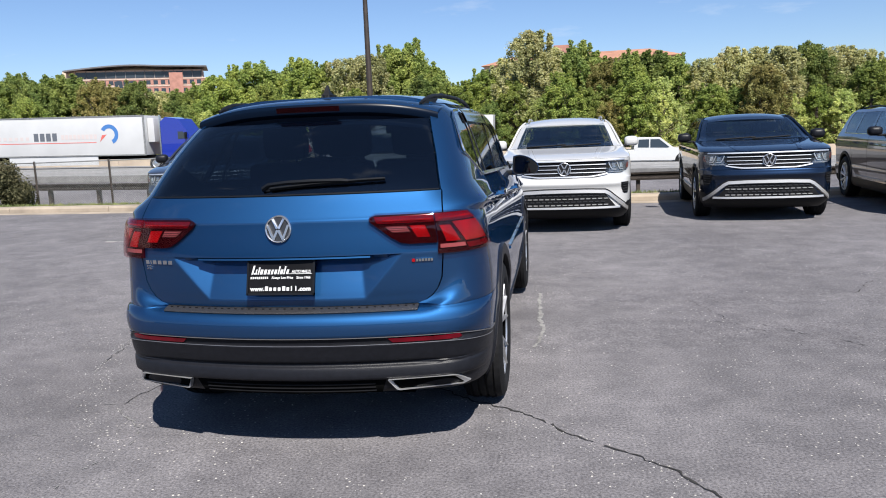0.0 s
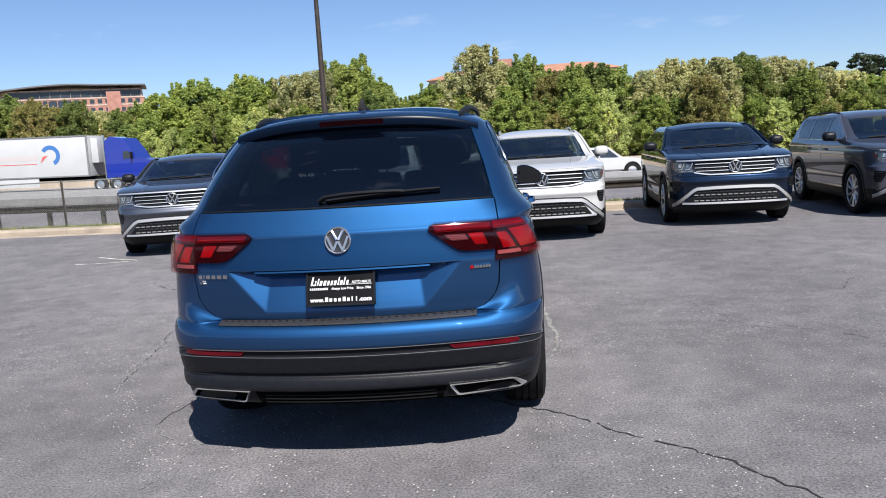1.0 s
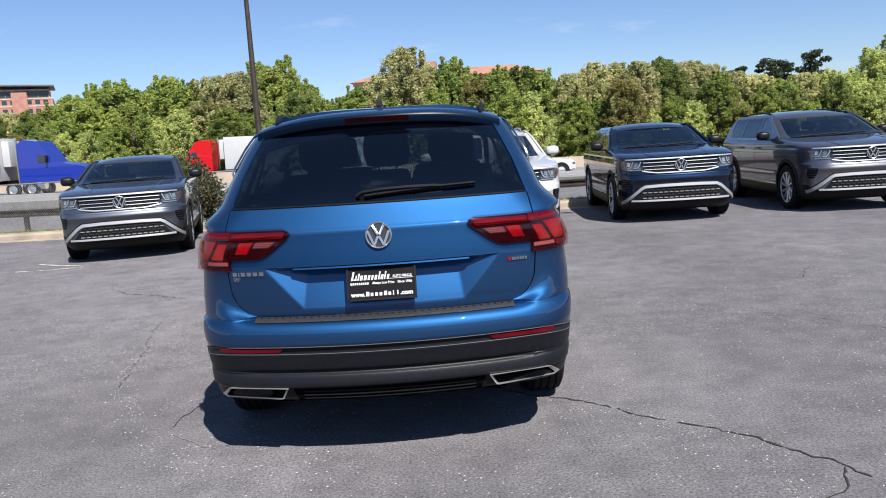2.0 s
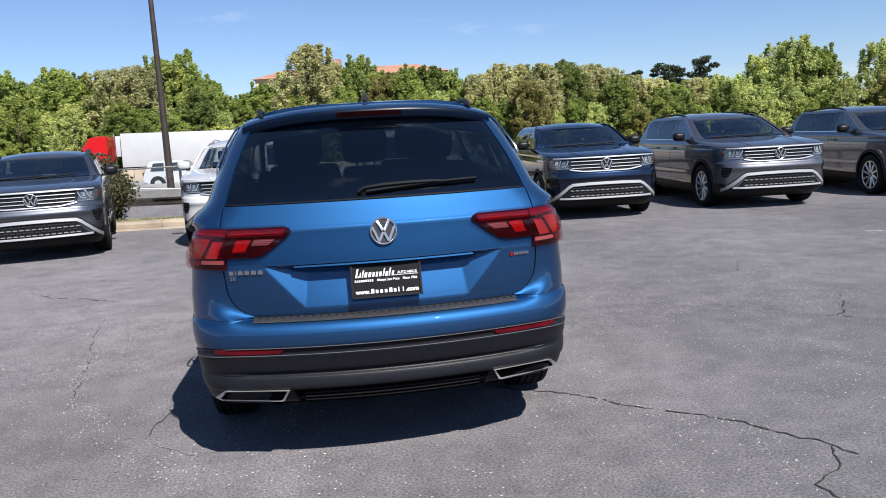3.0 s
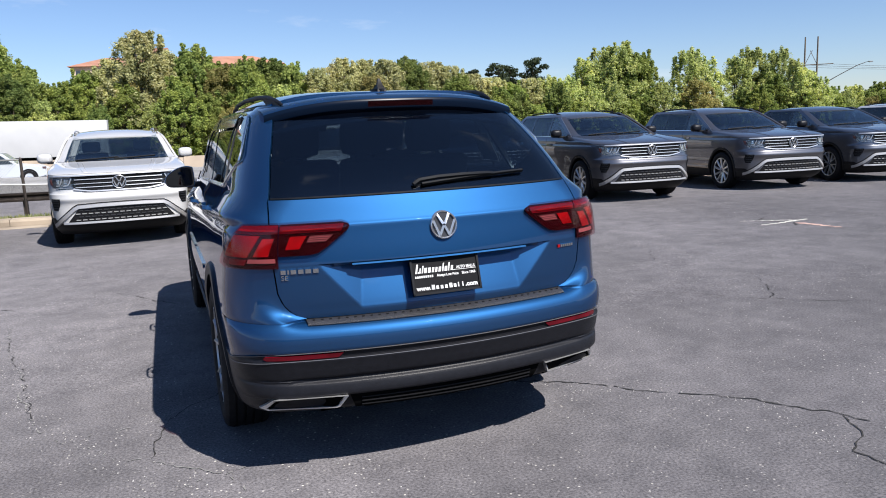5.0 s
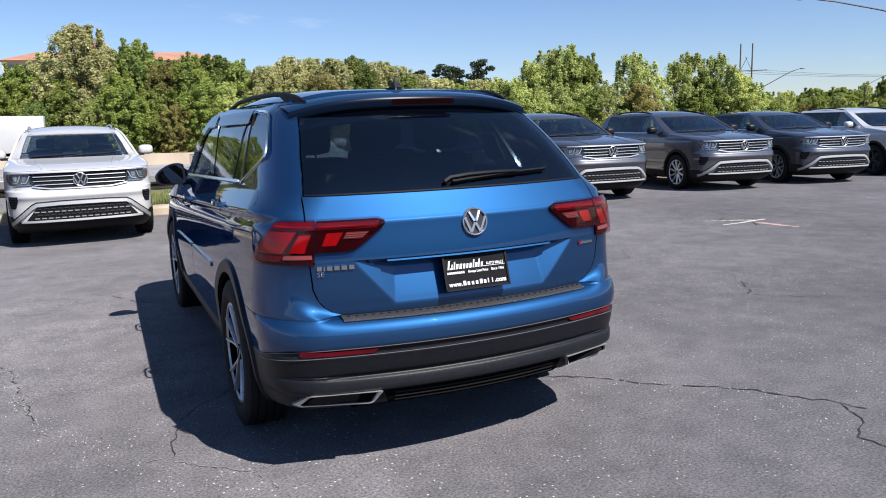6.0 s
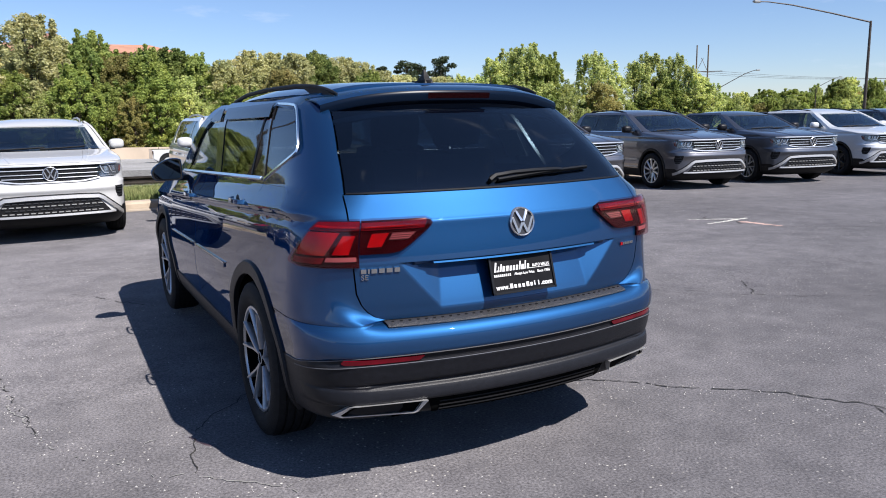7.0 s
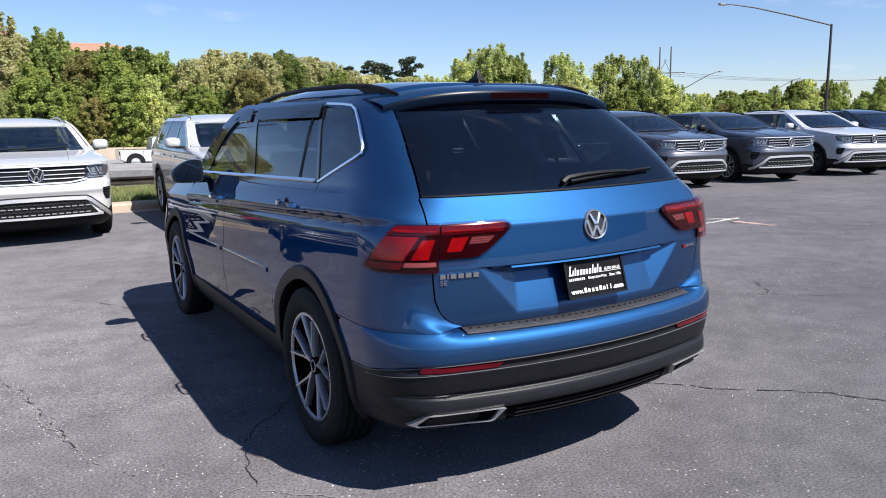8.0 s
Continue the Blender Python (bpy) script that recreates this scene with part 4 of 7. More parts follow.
def blue_car():
    B = blue_body
    car = thing("blue_suv", "metallic blue family SUV with dark tinted rear windows parked on asphalt", "car")
    car_shell(B, car, 0.27, 1.20)
    gate_levels = [0.735, 0.745, 0.757, 0.767, 0.775] + [0.782 + 0.0065 * k for k in range(27)] + [0.957, 0.961, 0.965, 0.968, 0.971, 0.974, 0.977, 0.99, 1.01, 1.03, 1.06, 1.09, 1.11, 1.12, 1.125, 1.128, 1.131, 1.134, 1.137, 1.142, 1.15, 1.16, 1.18, 1.20, 1.22, 1.235]
    gate = part("tailgate", B.panel("R", [(z, -gate_edge(z), gate_edge(z)) for z in gate_levels], 200, 0, cut=False, levels=gate_levels, by_x=True), BLUE, car, "blue tailgate with recessed plate niche", smooth=30)
    # rear window and spoiler
    part("rear_window", B.panel("R", [(1.243, -0.705, 0.705), (1.40, -0.664, 0.664), (1.572, -0.605, 0.605)], 40, 14, off=-0.002, thick=0.005, cut=False, by_x=True), GLASS, gate, "dark tinted glass")
    part("window_seal", strip([B.end("R", B.x_at("R", -0.705 + 1.41 * i / 40, 1.239), 1.239) for i in range(41)], 0.010, 0.004, flat=lambda i: Vector((0, -0.7, 0.7))), WIPER, gate)
    def spoiler_point(x, y, z):
        f = abs(x) / 0.645
        return Vector((x, y + 0.27 * x * x, z - 0.062 * f ** 3.2))
    for nm, mt, sec in (("spoiler", BLUE, [(0.80, 1.694), (0.72, 1.689), (0.65, 1.678), (0.604, 1.666), (0.592, 1.660)]),
                        ("spoiler_underside", DARKBLUE, [(0.592, 1.660), (0.586, 1.652), (0.584, 1.640), (0.592, 1.615), (0.62, 1.598), (0.62, 1.575), (0.57, 1.556)])):
        bm = bmesh.new()
        grid = [[bm.verts.new(spoiler_point(0.645 * i / 24, y, z)) for i in range(-24, 25)] for y, z in sec]
        for p, q in zip(grid, grid[1:]):
            for i in range(48):
                bm.faces.new((p[i], p[i + 1], q[i + 1], q[i]))
        bmesh.ops.recalc_face_normals(bm, faces=bm.faces)
        bmesh.ops.solidify(bm, geom=bm.faces[:], thickness=0.008)
        part(nm, bm, mt, gate)
    bm = bmesh.new()
    a = [bm.verts.new(spoiler_point(0.165 * i / 10, 0.566, 1.648) ) for i in range(-10, 11)]
    b = [bm.verts.new(spoiler_point(0.165 * i / 10, 0.572, 1.622)) for i in range(-10, 11)]
    for i in range(20):
        bm.faces.new((a[i], a[i + 1], b[i + 1], b[i]))
    bmesh.ops.solidify(bm, geom=bm.faces[:], thickness=0.006)
    part("third_brake_light", bm, REDDARK, gate, "dark red strip lamp")
    # wiper
    wp = new("rear_wiper")
    wp.parent = car
    wp.empty_display_size = 0.1
    def on_glass(x, z, d):
        return B.end("R", B.x_at("R", x, z), z) + Vector((0, -0.72, 0.69)) * d
    part("wiper_arm", strip([on_glass(-0.10, 1.262, 0.006), on_glass(-0.07, 1.274, 0.014), on_glass(0.02, 1.280, 0.018), on_glass(0.14, 1.283, 0.018), on_glass(0.27, 1.284, 0.014), on_glass(0.30, 1.284, 0.008)], 0.017, 0.012, flat=lambda i: Vector((0, -0.72, 0.69))), WIPER, wp)
    part("wiper_pivot", lathe([(-0.004, 0.0), (-0.004, 0.018), (0.010, 0.016), (0.012, 0.009), (0.012, 0.0)], "y", 20, centre=on_glass(-0.075, 1.272, 0.004)), WIPER, wp)
    part("wiper_blade", strip([on_glass(-0.06, 1.262, 0.004), on_glass(0.15, 1.277, 0.005), on_glass(0.35, 1.285, 0.007), on_glass(0.465, 1.288, 0.006)], 0.011, 0.014, flat=lambda i: Vector((0, -0.72, 0.69))), WIPER, wp)
    # quarters, bumper
    for sg in (-1, 1):
        lv = [0.7288, 0.735, 0.75, 0.77, 0.79, 0.81, 0.83, 0.85, 0.875, 0.90, 0.93, 0.96, 0.985, 1.01, 1.04, 1.07, 1.09, 1.10, 1.11, 1.12, 1.13, 1.14, 1.15, 1.16, 1.168, 1.176, 1.19, 1.21, 1.23, 1.242, 1.252, 1.258,
              1.28, 1.31, 1.34, 1.37, 1.395, 1.41, 1.44, 1.48, 1.52, 1.56, 1.585, 1.60, 1.612, 1.63, 1.648]
        front_edge = line([(0.60, 1.50), (0.70, 1.47), (0.85, 1.38), (1.0, 1.20), (1.1, 1.07), (1.20, 1.03), (1.256, 1.03), (1.262, 1.01), (1.395, 0.642), (1.41, 0.636), (1.44, 0.66), (1.52, 0.765), (1.58, 0.86), (1.597, 0.92), (1.602, 1.3), (1.65, 1.3)])
        back_edge = lambda z: gate_edge(z) + 0.006 if z < 1.238 else float(np.interp(z, [1.238, 1.40, 1.60, 1.65], [0.713, 0.671, 0.60, 0.585]))
        rows = [(z, sg * abs(B.x_at("R", back_edge(z), z)), sg * B.s_at(front_edge(z) - 0.005, z)) for z in lv]
        part("rear_quarter_panel", B.panel("R", rows, 72, 0, levels=lv), BLUE, car, "blue rear quarter with the rear pillar", smooth=30)
        part("sill_corner", B.panel("Y", [(0.42, 1.34, 1.43), (0.60, 1.34, 1.49), (0.70, 1.20, 1.464), (0.735, 1.10, 1.44)], 10, 8, sg), BLUE, car)
    lv = [0.607, 0.612, 0.62, 0.64, 0.66, 0.675, 0.69, 0.70, 0.708, 0.714, 0.719, 0.723, 0.728]
    rows = [(z, -B.s_at(0.62, z), B.s_at(0.62, z)) for z in lv]
    part("rear_bumper", B.panel("R", rows, 110, 0, levels=lv, warp=lambda a, z: -0.055 * min(max((abs(a) - 1.0) / 1.1, 0), 1) ** 1.5 * (0.735 - z) / 0.128), BLUE, car, "blue bumper upper with dark grey plastic lower", smooth=45)
    lv = [0.316, 0.324, 0.335, 0.35, 0.37, 0.39, 0.398, 0.404, 0.409, 0.414, 0.43, 0.448, 0.459, 0.463, 0.467, 0.471, 0.476, 0.481, 0.485, 0.490, 0.50, 0.53, 0.555, 0.562, 0.566, 0.569, 0.5715, 0.574, 0.585, 0.596, 0.601]
    rows = [(z, -B.s_at(0.66, z), B.s_at(0.66, z)) for z in lv]
    part("bumper_cladding", B.panel("R", rows, 120, 0, levels=lv, warp=lambda a, z: -0.055 * min(max((abs(a) - 1.0) / 1.1, 0), 1) ** 1.5 * (z - 0.316) / 0.285), CLAD, car, "dark grey textured plastic", smooth=45)
    part("bumper_trim_line", strip([B.end("R", s, 0.6035 - 0.055 * min(max((abs(s) - 1.0) / 1.1, 0), 1) ** 1.5) for s in np.linspace(-2.1, 2.1, 61)], 0.0035, 0.005, flat=lambda i: Vector((0, -1, 0.05)) if 12 < i < 48 else Vector((1 if i > 30 else -1, -0.5, 0))), EDGE, car, "thin grey edge strip")
    part("bumper_trim_line", strip([B.end("R", s, 0.5695 - 0.040 * min(max((abs(s) - 1.0) / 1.1, 0), 1) ** 1.5) for s in np.linspace(-2.0, 2.0, 61)], 0.003, 0.003, flat=lambda i: Vector((0, -1, 0.3)) if 12 < i < 48 else Vector((1 if i > 30 else -1, -0.5, 0.2))), EDGE, car, "thin grey edge strip")
    part("lower_grille", B.panel("R", [(0.328, -0.43, 0.43), (0.394, -0.455, 0.455)], 30, 6, off=0.003, thick=0.02, cut=False, by_x=True), LINER, car, "black diffuser insert")
    for k in range(3):
        z = 0.342 + 0.018 * k
        part("grille_bar", strip([B.end("R", s, z) for s in np.linspace(-0.58, 0.58, 25)], 0.006, 0.008, flat=lambda i: Vector((0, -1, 0))), BLACK, car)
    for sg in (-1, 1):
        rows = [(0.5745, 0.50, 0.785), (0.585, 0.49, 0.80), (0.597, 0.48, 0.79)]
        part("reflector", B.panel("R", [(z, sg * B.x_at("R", a, z), sg * B.x_at("R", b, z)) for z, a, b in rows], 16, 3, off=0.009, thick=0.012, cut=False), REDLENS, car, "long red reflector")
        # exhaust finisher: a bright frame round a black slot
        outer = [(0.472, 0.404), (0.752, 0.406), (0.775, 0.398), (0.826, 0.352), (0.795, 0.344), (0.516, 0.341), (0.502, 0.346)]
        inner = [(0.484, 0.397), (0.748, 0.398), (0.764, 0.393), (0.800, 0.354), (0.789, 0.349), (0.520, 0.346), (0.510, 0.350)]
        put = lambda x, z, d: B.end("R", sg * B.x_at("R", x, z), z) + Vector((0, -1, 0)) * d
        bm = bmesh.new()
        o0, o1, i1, i0 = ([bm.verts.new(put(x, z, d)) for x, z in ol] for ol, d in ((outer, -0.01), (outer, 0.022), (inner, 0.019), (inner, -0.012)))
        for k in range(7):
            j = (k + 1) % 7
            bm.faces.new((o0[k], o0[j], o1[j], o1[k]))
            bm.faces.new((o1[k], o1[j], i1[j], i1[k]))
            bm.faces.new((i1[k], i1[j], i0[j], i0[k]))
        bmesh.ops.recalc_face_normals(bm, faces=bm.faces)
        part("exhaust_trim", bm, BRIGHT, car, "chrome exhaust finisher")
        part("exhaust_slot", prism([(sg * x, z) for x, z in inner], 0.006, lambda x, z, d: put(abs(x), z, d + 0.001)), LINER, car)
    # tread strip on the bumper ledge
    bm = bmesh.new()
    prev = None
    for i in range(-30, 31):
        x = 0.61 * i / 30
        row = [bm.verts.new((x, y + 0.2 * x * x, z)) for y, z in ((0.016, 0.7125), (0.03, 0.721), (0.070, 0.7285), (0.075, 0.736))]
        if prev:
            for k in range(3):
                bm.faces.new((prev[k], row[k], row[k + 1], prev[k + 1]))
        prev = row
    bmesh.ops.recalc_face_normals(bm, faces=bm.faces)
    bmesh.ops.solidify(bm, geom=bm.faces[:], thickness=-0.004)
    tread = part("tread_strip", bm, TREAD, car, "black ribbed loading sill protector")
    for row in range(3):
        for i in range(-34, 35):
            x = 0.585 * i / 34 + (0.004 if row % 2 else 0)
            y = 0.036 + 0.012 * row + 0.2 * x * x
            z = 0.7265 + 0.0022 * row
            part("tread_stud", box((x - 0.005, y - 0.003, z), (x + 0.005, y + 0.003, z + 0.004)), BLACK, tread) if row == 1 and i % 2 == 0 else None
    # tail lamps
    for sg in (-1, 1):
        lamp = new("tail_lamp")
        lamp.parent = car
        lamp.empty_display_size = 0.1
        tagged(lamp, "red tail lamp with clear reversing section")
        P = lambda rows, nu, nv, off, thick=0.012: B.panel("R", [(z, sg * a, sg * b) for z, a, b in rows], nu, nv, off=off, thick=thick, cut=False)
        gate_rows = [(1.010, 0.83, 1.008), (1.014, 0.785, 1.008), (1.040, 0.725, 1.008), (1.085, 0.645, 1.008), (1.112, 0.602, 1.008), (1.122, 0.596, 1.008), (1.130, 0.606, 1.008), (1.134, 0.64, 1.008)]
        wing_rows = [(0.962, 1.016, 1.70), (0.970, 1.016, 1.83), (0.985, 1.016, 1.85), (1.02, 1.016, 1.76), (1.136, 1.016, 1.455)]
        part("lamp_housing", P(gate_rows, 16, 20, 0.012), REDDARK, lamp)
        part("lamp_housing", P(wing_rows, 18, 16, 0.010), REDDARK, lamp)
        for rows, nu, nv in (([(1.104, 0.645, 1.004), (1.128, 0.630, 1.004)], 12, 3), ([(1.104, 1.02, 1.55), (1.131, 1.02, 1.468)], 14, 3)):
            part("light_bar", P(rows, nu, nv, 0.0155, 0.006), REDLENS, lamp)
        for rows, nu, nv in (([(1.009, 1.36, 1.74), (1.050, 1.28, 1.66), (1.098, 1.20, 1.55)], 10, 8), ([(1.012, 1.11, 1.28), (1.085, 1.05, 1.17)], 6, 5), ([(1.037, 0.885, 0.965), (1.090, 0.845, 0.940)], 5, 5)):
            part("light_block", P(rows, nu, nv, 0.0155, 0.006), REDLIT, lamp)
        part("light_bar", P([(0.976, 1.40, 1.80), (1.000, 1.36, 1.76)], 8, 2, 0.0155, 0.006), REDLENS, lamp)
        part("light_line", P([(1.113, 0.68, 0.985), (1.118, 0.675, 0.985)], 10, 2, 0.020, 0.003), REDLIT, lamp)
        part("light_line", P([(1.114, 1.05, 1.48), (1.120, 1.05, 1.46)], 10, 2, 0.020, 0.003), REDLIT, lamp)
        part("reversing_lens", P([(1.062, 0.735, 0.845), (1.090, 0.69, 0.825)], 5, 3, 0.0155, 0.006), CLEARLENS, lamp, "clear reversing lens")
        for k in range(3):
            part("lens_rib", P([(1.066 + 0.008 * k, 0.728 - 0.012 * k, 0.838 - 0.005 * k), (1.069 + 0.008 * k, 0.725 - 0.012 * k, 0.836 - 0.005 * k)], 4, 1, 0.018, 0.003), PALELENS, lamp)
        part("indicator_lens", P([(0.985, 1.04, 1.36), (1.002, 1.04, 1.34)], 8, 2, 0.0155, 0.006), PALELENS, lamp)
        part("lens_cover", P(gate_rows, 16, 20, 0.026, 0.003), LENSCOVER, lamp, "clear glossy lamp cover")
        part("lens_cover", P(wing_rows, 18, 16, 0.024, 0.003), LENSCOVER, lamp, "clear glossy lamp cover")
    # emblem, plate, badges
    badge(car, lambda a, b, d: B.end("R", B.x_at("R", a, 1.095 + b), 1.095 + b) + Vector((0, -1, 0.05)) * (d + 0.003), 0.061, ALLOYDARK)
    plate = new("dealer_plate")
    plate.parent = car
    plate.empty_display_size = 0.1
    tagged(plate, "black dealer plate with white print")
    up = Vector((0, 0.287, 0.958))
    out = Vector((0, -0.958, 0.287))
    base = Vector((-0.002, 0.030, 0.798))
    pp = lambda a, b, d: base + Vector((a, 0, 0)) + up * b + out * d
    part("plate_board", prism([(-0.160, 0.004), (-0.156, 0), (0.156, 0), (0.160, 0.004), (0.160, 0.174), (0.156, 0.178), (-0.156, 0.178), (-0.160, 0.174)], 0.006, pp), PLATE, plate)
    for a, b, w, h in ((0, 0.0, 0.320, 0.009), (0, 0.169, 0.320, 0.009), (-0.1555, 0, 0.009, 0.178), (0.1555, 0, 0.009, 0.178)):
        part("plate_frame", prism([(a - w / 2, b), (a + w / 2, b), (a + w / 2, b + h), (a - w / 2, b + h)], 0.012, pp), WIPER, plate)
    def words(text, x, b, size, wide=1.0, bold=0.0):
        """Print on the plate, from x on the line b, wide metres long."""
        cu = bpy.data.curves.new("print", "FONT")
        cu.body, cu.size, cu.extrude, cu.offset = text, size, 0.0004, bold
        tmp = bpy.data.objects.new("print", cu)
        me = bpy.data.meshes.new_from_object(tmp)
        bpy.data.objects.remove(tmp)
        far = max(v.co.x for v in me.vertices)
        for v in me.vertices:
            v.co = pp(x + v.co.x * wide / far, b + v.co.y, 0.0085 + v.co.z)
        me.materials.append(INK)
        ob = new("print_word", me)
        ob.parent = plate
        return ob
    words("AUTO MALLS", 0.052, 0.101, 0.0175, 0.088, 0.0004)
    words("Always Low Price", -0.043, 0.074, 0.016, 0.102, 0.0004)
    words("Since 1966", 0.074, 0.074, 0.016, 0.066, 0.0004)
    words("www.", -0.142, 0.020, 0.027, 0.064, 0.0011)
    words(".com", 0.084, 0.020, 0.027, 0.058, 0.0011)
    # the dealer's own name in plain slanted bars, one or two for each character
    for x, w, h in ((-0.140, 0.008, 0.040), (-0.129, 0.014, 0.007), (-0.122, 0.005, 0.023), (-0.111, 0.006, 0.032), (-0.100, 0.012, 0.022), (-0.082, 0.012, 0.022), (-0.064, 0.010, 0.021), (-0.048, 0.009, 0.021),
                    (-0.033, 0.011, 0.021), (-0.016, 0.006, 0.036), (-0.005, 0.012, 0.021), (0.011, 0.006, 0.036), (0.024, 0.010, 0.021)):
        part("print_bar", prism([(x, 0.095), (x + w, 0.095), (x + w + h * 0.25, 0.095 + h), (x + h * 0.25, 0.095 + h)], 0.0085, pp), INK, plate)
    for x in np.linspace(-0.143, -0.066, 9):
        part("print_bar", prism([(x, 0.074), (x + 0.006, 0.074), (x + 0.006, 0.084), (x, 0.084)], 0.0085, pp), INK, plate)
    for k, x in enumerate(np.linspace(-0.073, 0.070, 8)):
        h, w = (0.020, 0.014) if k in (0, 4) else ((0.020, 0.005) if k in (6, 7) else (0.015, 0.012))
        part("print_bar", prism([(x, 0.020), (x + w, 0.020), (x + w, 0.020 + h), (x, 0.020 + h)], 0.0085, pp), INK, plate)
    part("print_bar", prism([(0.024, 0.0955), (0.146, 0.0955), (0.146, 0.0975), (0.024, 0.0975)], 0.0085, pp), INK, plate)
    for a in (-0.09, 0.09):
        part("plate_screw", lathe([(0, 0.005), (0.003, 0.004), (0.003, 0.0005)], "y", 12, centre=pp(a, 0.162, 0.010)), CHROME, plate)
    def bars(xs, z0, z1, mt):
        for x0, x1 in xs:
            q = [(x0, z0), (x1, z0), (x1, z1), (x0, z1)]
            part("badge_bar", prism(q, 0.006, lambda a, b, d: B.end("R", B.x_at("R", a, b), b) + Vector((0, -1, 0)) * (d + 0.001)), mt, car, "chrome model badge" if mt is CHROME else "red badge bar")
    bars([(-0.702, -0.682), (-0.675, -0.669), (-0.662, -0.640), (-0.632, -0.611), (-0.603, -0.580), (-0.572, -0.550)], 0.934, 0.952, CHROME)
    # the trim grade in raised letters
    cu = bpy.data.curves.new("grade", "FONT")
    cu.body, cu.size, cu.extrude, cu.space_character = "SE", 0.030, 0.002, 1.05
    tmp = bpy.data.objects.new("grade", cu)
    me = bpy.data.meshes.new_from_object(tmp)
    bpy.data.objects.remove(tmp)
    for v in me.vertices:
        x, z = -0.702 + v.co.x, 0.908 + v.co.y
        v.co = B.end("R", B.x_at("R", x, z), z) + Vector((0, -0.004 - v.co.z, 0))
    me.materials.append(CHROME)
    grade = new("badge_letters", me)
    grade.parent = car
    tagged(grade, "chrome grade letters")
    bars([(0.592, 0.606)], 0.928, 0.942, REDLIT)
    bars([(0.610 + 0.0128 * k, 0.620 + 0.0128 * k) for k in range(6)], 0.929, 0.941, CHROME)
    # doors, wings, sills
    for sg in (-1, 1):
        lv = [0.425, 0.45, 0.50, 0.56, 0.62, 0.68, 0.74, 0.80, 0.86, 0.92, 0.97, 1.02, 1.06, 1.09, 1.11, 1.125, 1.14, 1.15, 1.16, 1.168, 1.176, 1.19, 1.21, 1.23, 1.25, 1.27, 1.283]
        T = lambda z: float(np.interp(z, [0.45, 0.8, 1.175, 1.28], [0.0, 0.02, 0.0525, 0.035]))
        flat_T = lambda z: 0.035
        door_edge = line([(0.425, 1.44), (0.60, 1.50), (0.70, 1.47), (0.85, 1.38), (1.0, 1.20), (1.1, 1.07), (1.20, 1.03), (1.29, 1.03)])
        rd = part("rear_door", B.panel("Y", [(z, door_edge(z), 2.445) for z in lv], 30, 0, sg, levels=lv, tilt=T), BLUE, car, smooth=30)
        fd = part("front_door", B.panel("Y", [(0.425, 2.455, 3.36), (0.7, 2.455, 3.42), (1.0, 2.455, 3.48), (1.283, 2.455, 3.50)], 24, 0, sg, levels=lv, tilt=T), BLUE, car, smooth=30)
        part("front_wing", B.panel("Y", [(0.425, 3.37, 4.28), (0.7, 3.43, 4.28), (1.0, 3.49, 4.28), (1.20, 3.51, 4.25), (1.27, 3.51, 4.1)], 24, 16, sg, tilt=T), BLUE, car, smooth=40)
        part("sill_cladding", B.panel("Y", [(0.262, 1.40, 3.40), (0.42, 1.42, 3.42)], 40, 6, sg, off=0.006), CLAD, car)
        part("rear_arch_corner", B.panel("Y", [(0.27, 0.55, 0.70), (0.55, 0.50, 0.62)], 4, 8, sg, off=-0.003), CLAD, car)
        for d, y0, y1 in ((rd, 1.55, 2.41), (fd, 2.50, 3.36)):
            part("door_moulding", strip([B.side(sg, y0 + (y1 - y0) * i / 12, 0.765 - 0.018 * (y0 + (y1 - y0) * i / 12 - 1.5)) for i in range(13)], 0.026, 0.007, flat=lambda i: Vector((sg, 0, 0.1))), BLUE, d)
            part("moulding_trim", strip([B.side(sg, y0 + (y1 - y0) * i / 12, 0.777 - 0.018 * (y0 + (y1 - y0) * i / 12 - 1.5)) for i in range(13)], 0.008, 0.011, flat=lambda i: Vector((sg, 0, 0.2))), CHROME, d, "bright metal strip")
        for d, y, z in ((rd, 1.25, 1.140), (fd, 2.60, 1.066)):
            c = B.side(sg, y, z)
            h = new("door_handle")
            h.parent = d
            h.empty_display_size = 0.05
            part("handle_grip", strip([c + Vector((sg * o, t, 0.002)) for t, o in ((-0.115, 0.0), (-0.10, 0.022), (-0.05, 0.030), (0.05, 0.030), (0.10, 0.022), (0.115, 0.0))], 0.024, 0.010, flat=lambda i: Vector((sg, 0, 0.1))), BLUE, h)
            part("handle_cup", lathe([(0.0, 0.038), (sg * 0.003, 0.034), (sg * 0.001, 0.001)], "x", 20, centre=c + Vector((sg * 0.002, 0.01, -0.006))), BLACK, h)
        # side windows
        part("quarter_window", B.panel("Y", [(1.262, 1.018, 1.03), (1.30, 0.915, 1.055), (1.38, 0.695, 1.108), (1.40, 0.652, 1.122), (1.41, 0.645, 1.128), (1.44, 0.672, 1.148), (1.52, 0.775, 1.20), (1.58, 0.868, 1.24), (1.60, 0.94, 1.253)], 8, 20, sg, off=-0.004, thick=0.005, cut=False), GLASS, car, "dark tinted glass")
        part("rear_door_window", B.panel("Y", [(1.286, 1.065, 2.07), (1.645, 1.30, 2.27)], 20, 12, sg, off=-0.004, thick=0.005, cut=False, tilt=flat_T), GLASS, rd, "dark tinted glass")
        part("front_door_window", B.panel("Y", [(1.286, 2.225, 3.34), (1.40, 2.30, 3.22), (1.545, 2.385, 2.94), (1.665, 2.45, 2.62)], 16, 12, sg, off=-0.004, thick=0.005, cut=False, tilt=flat_T), CLEARGLASS, fd)
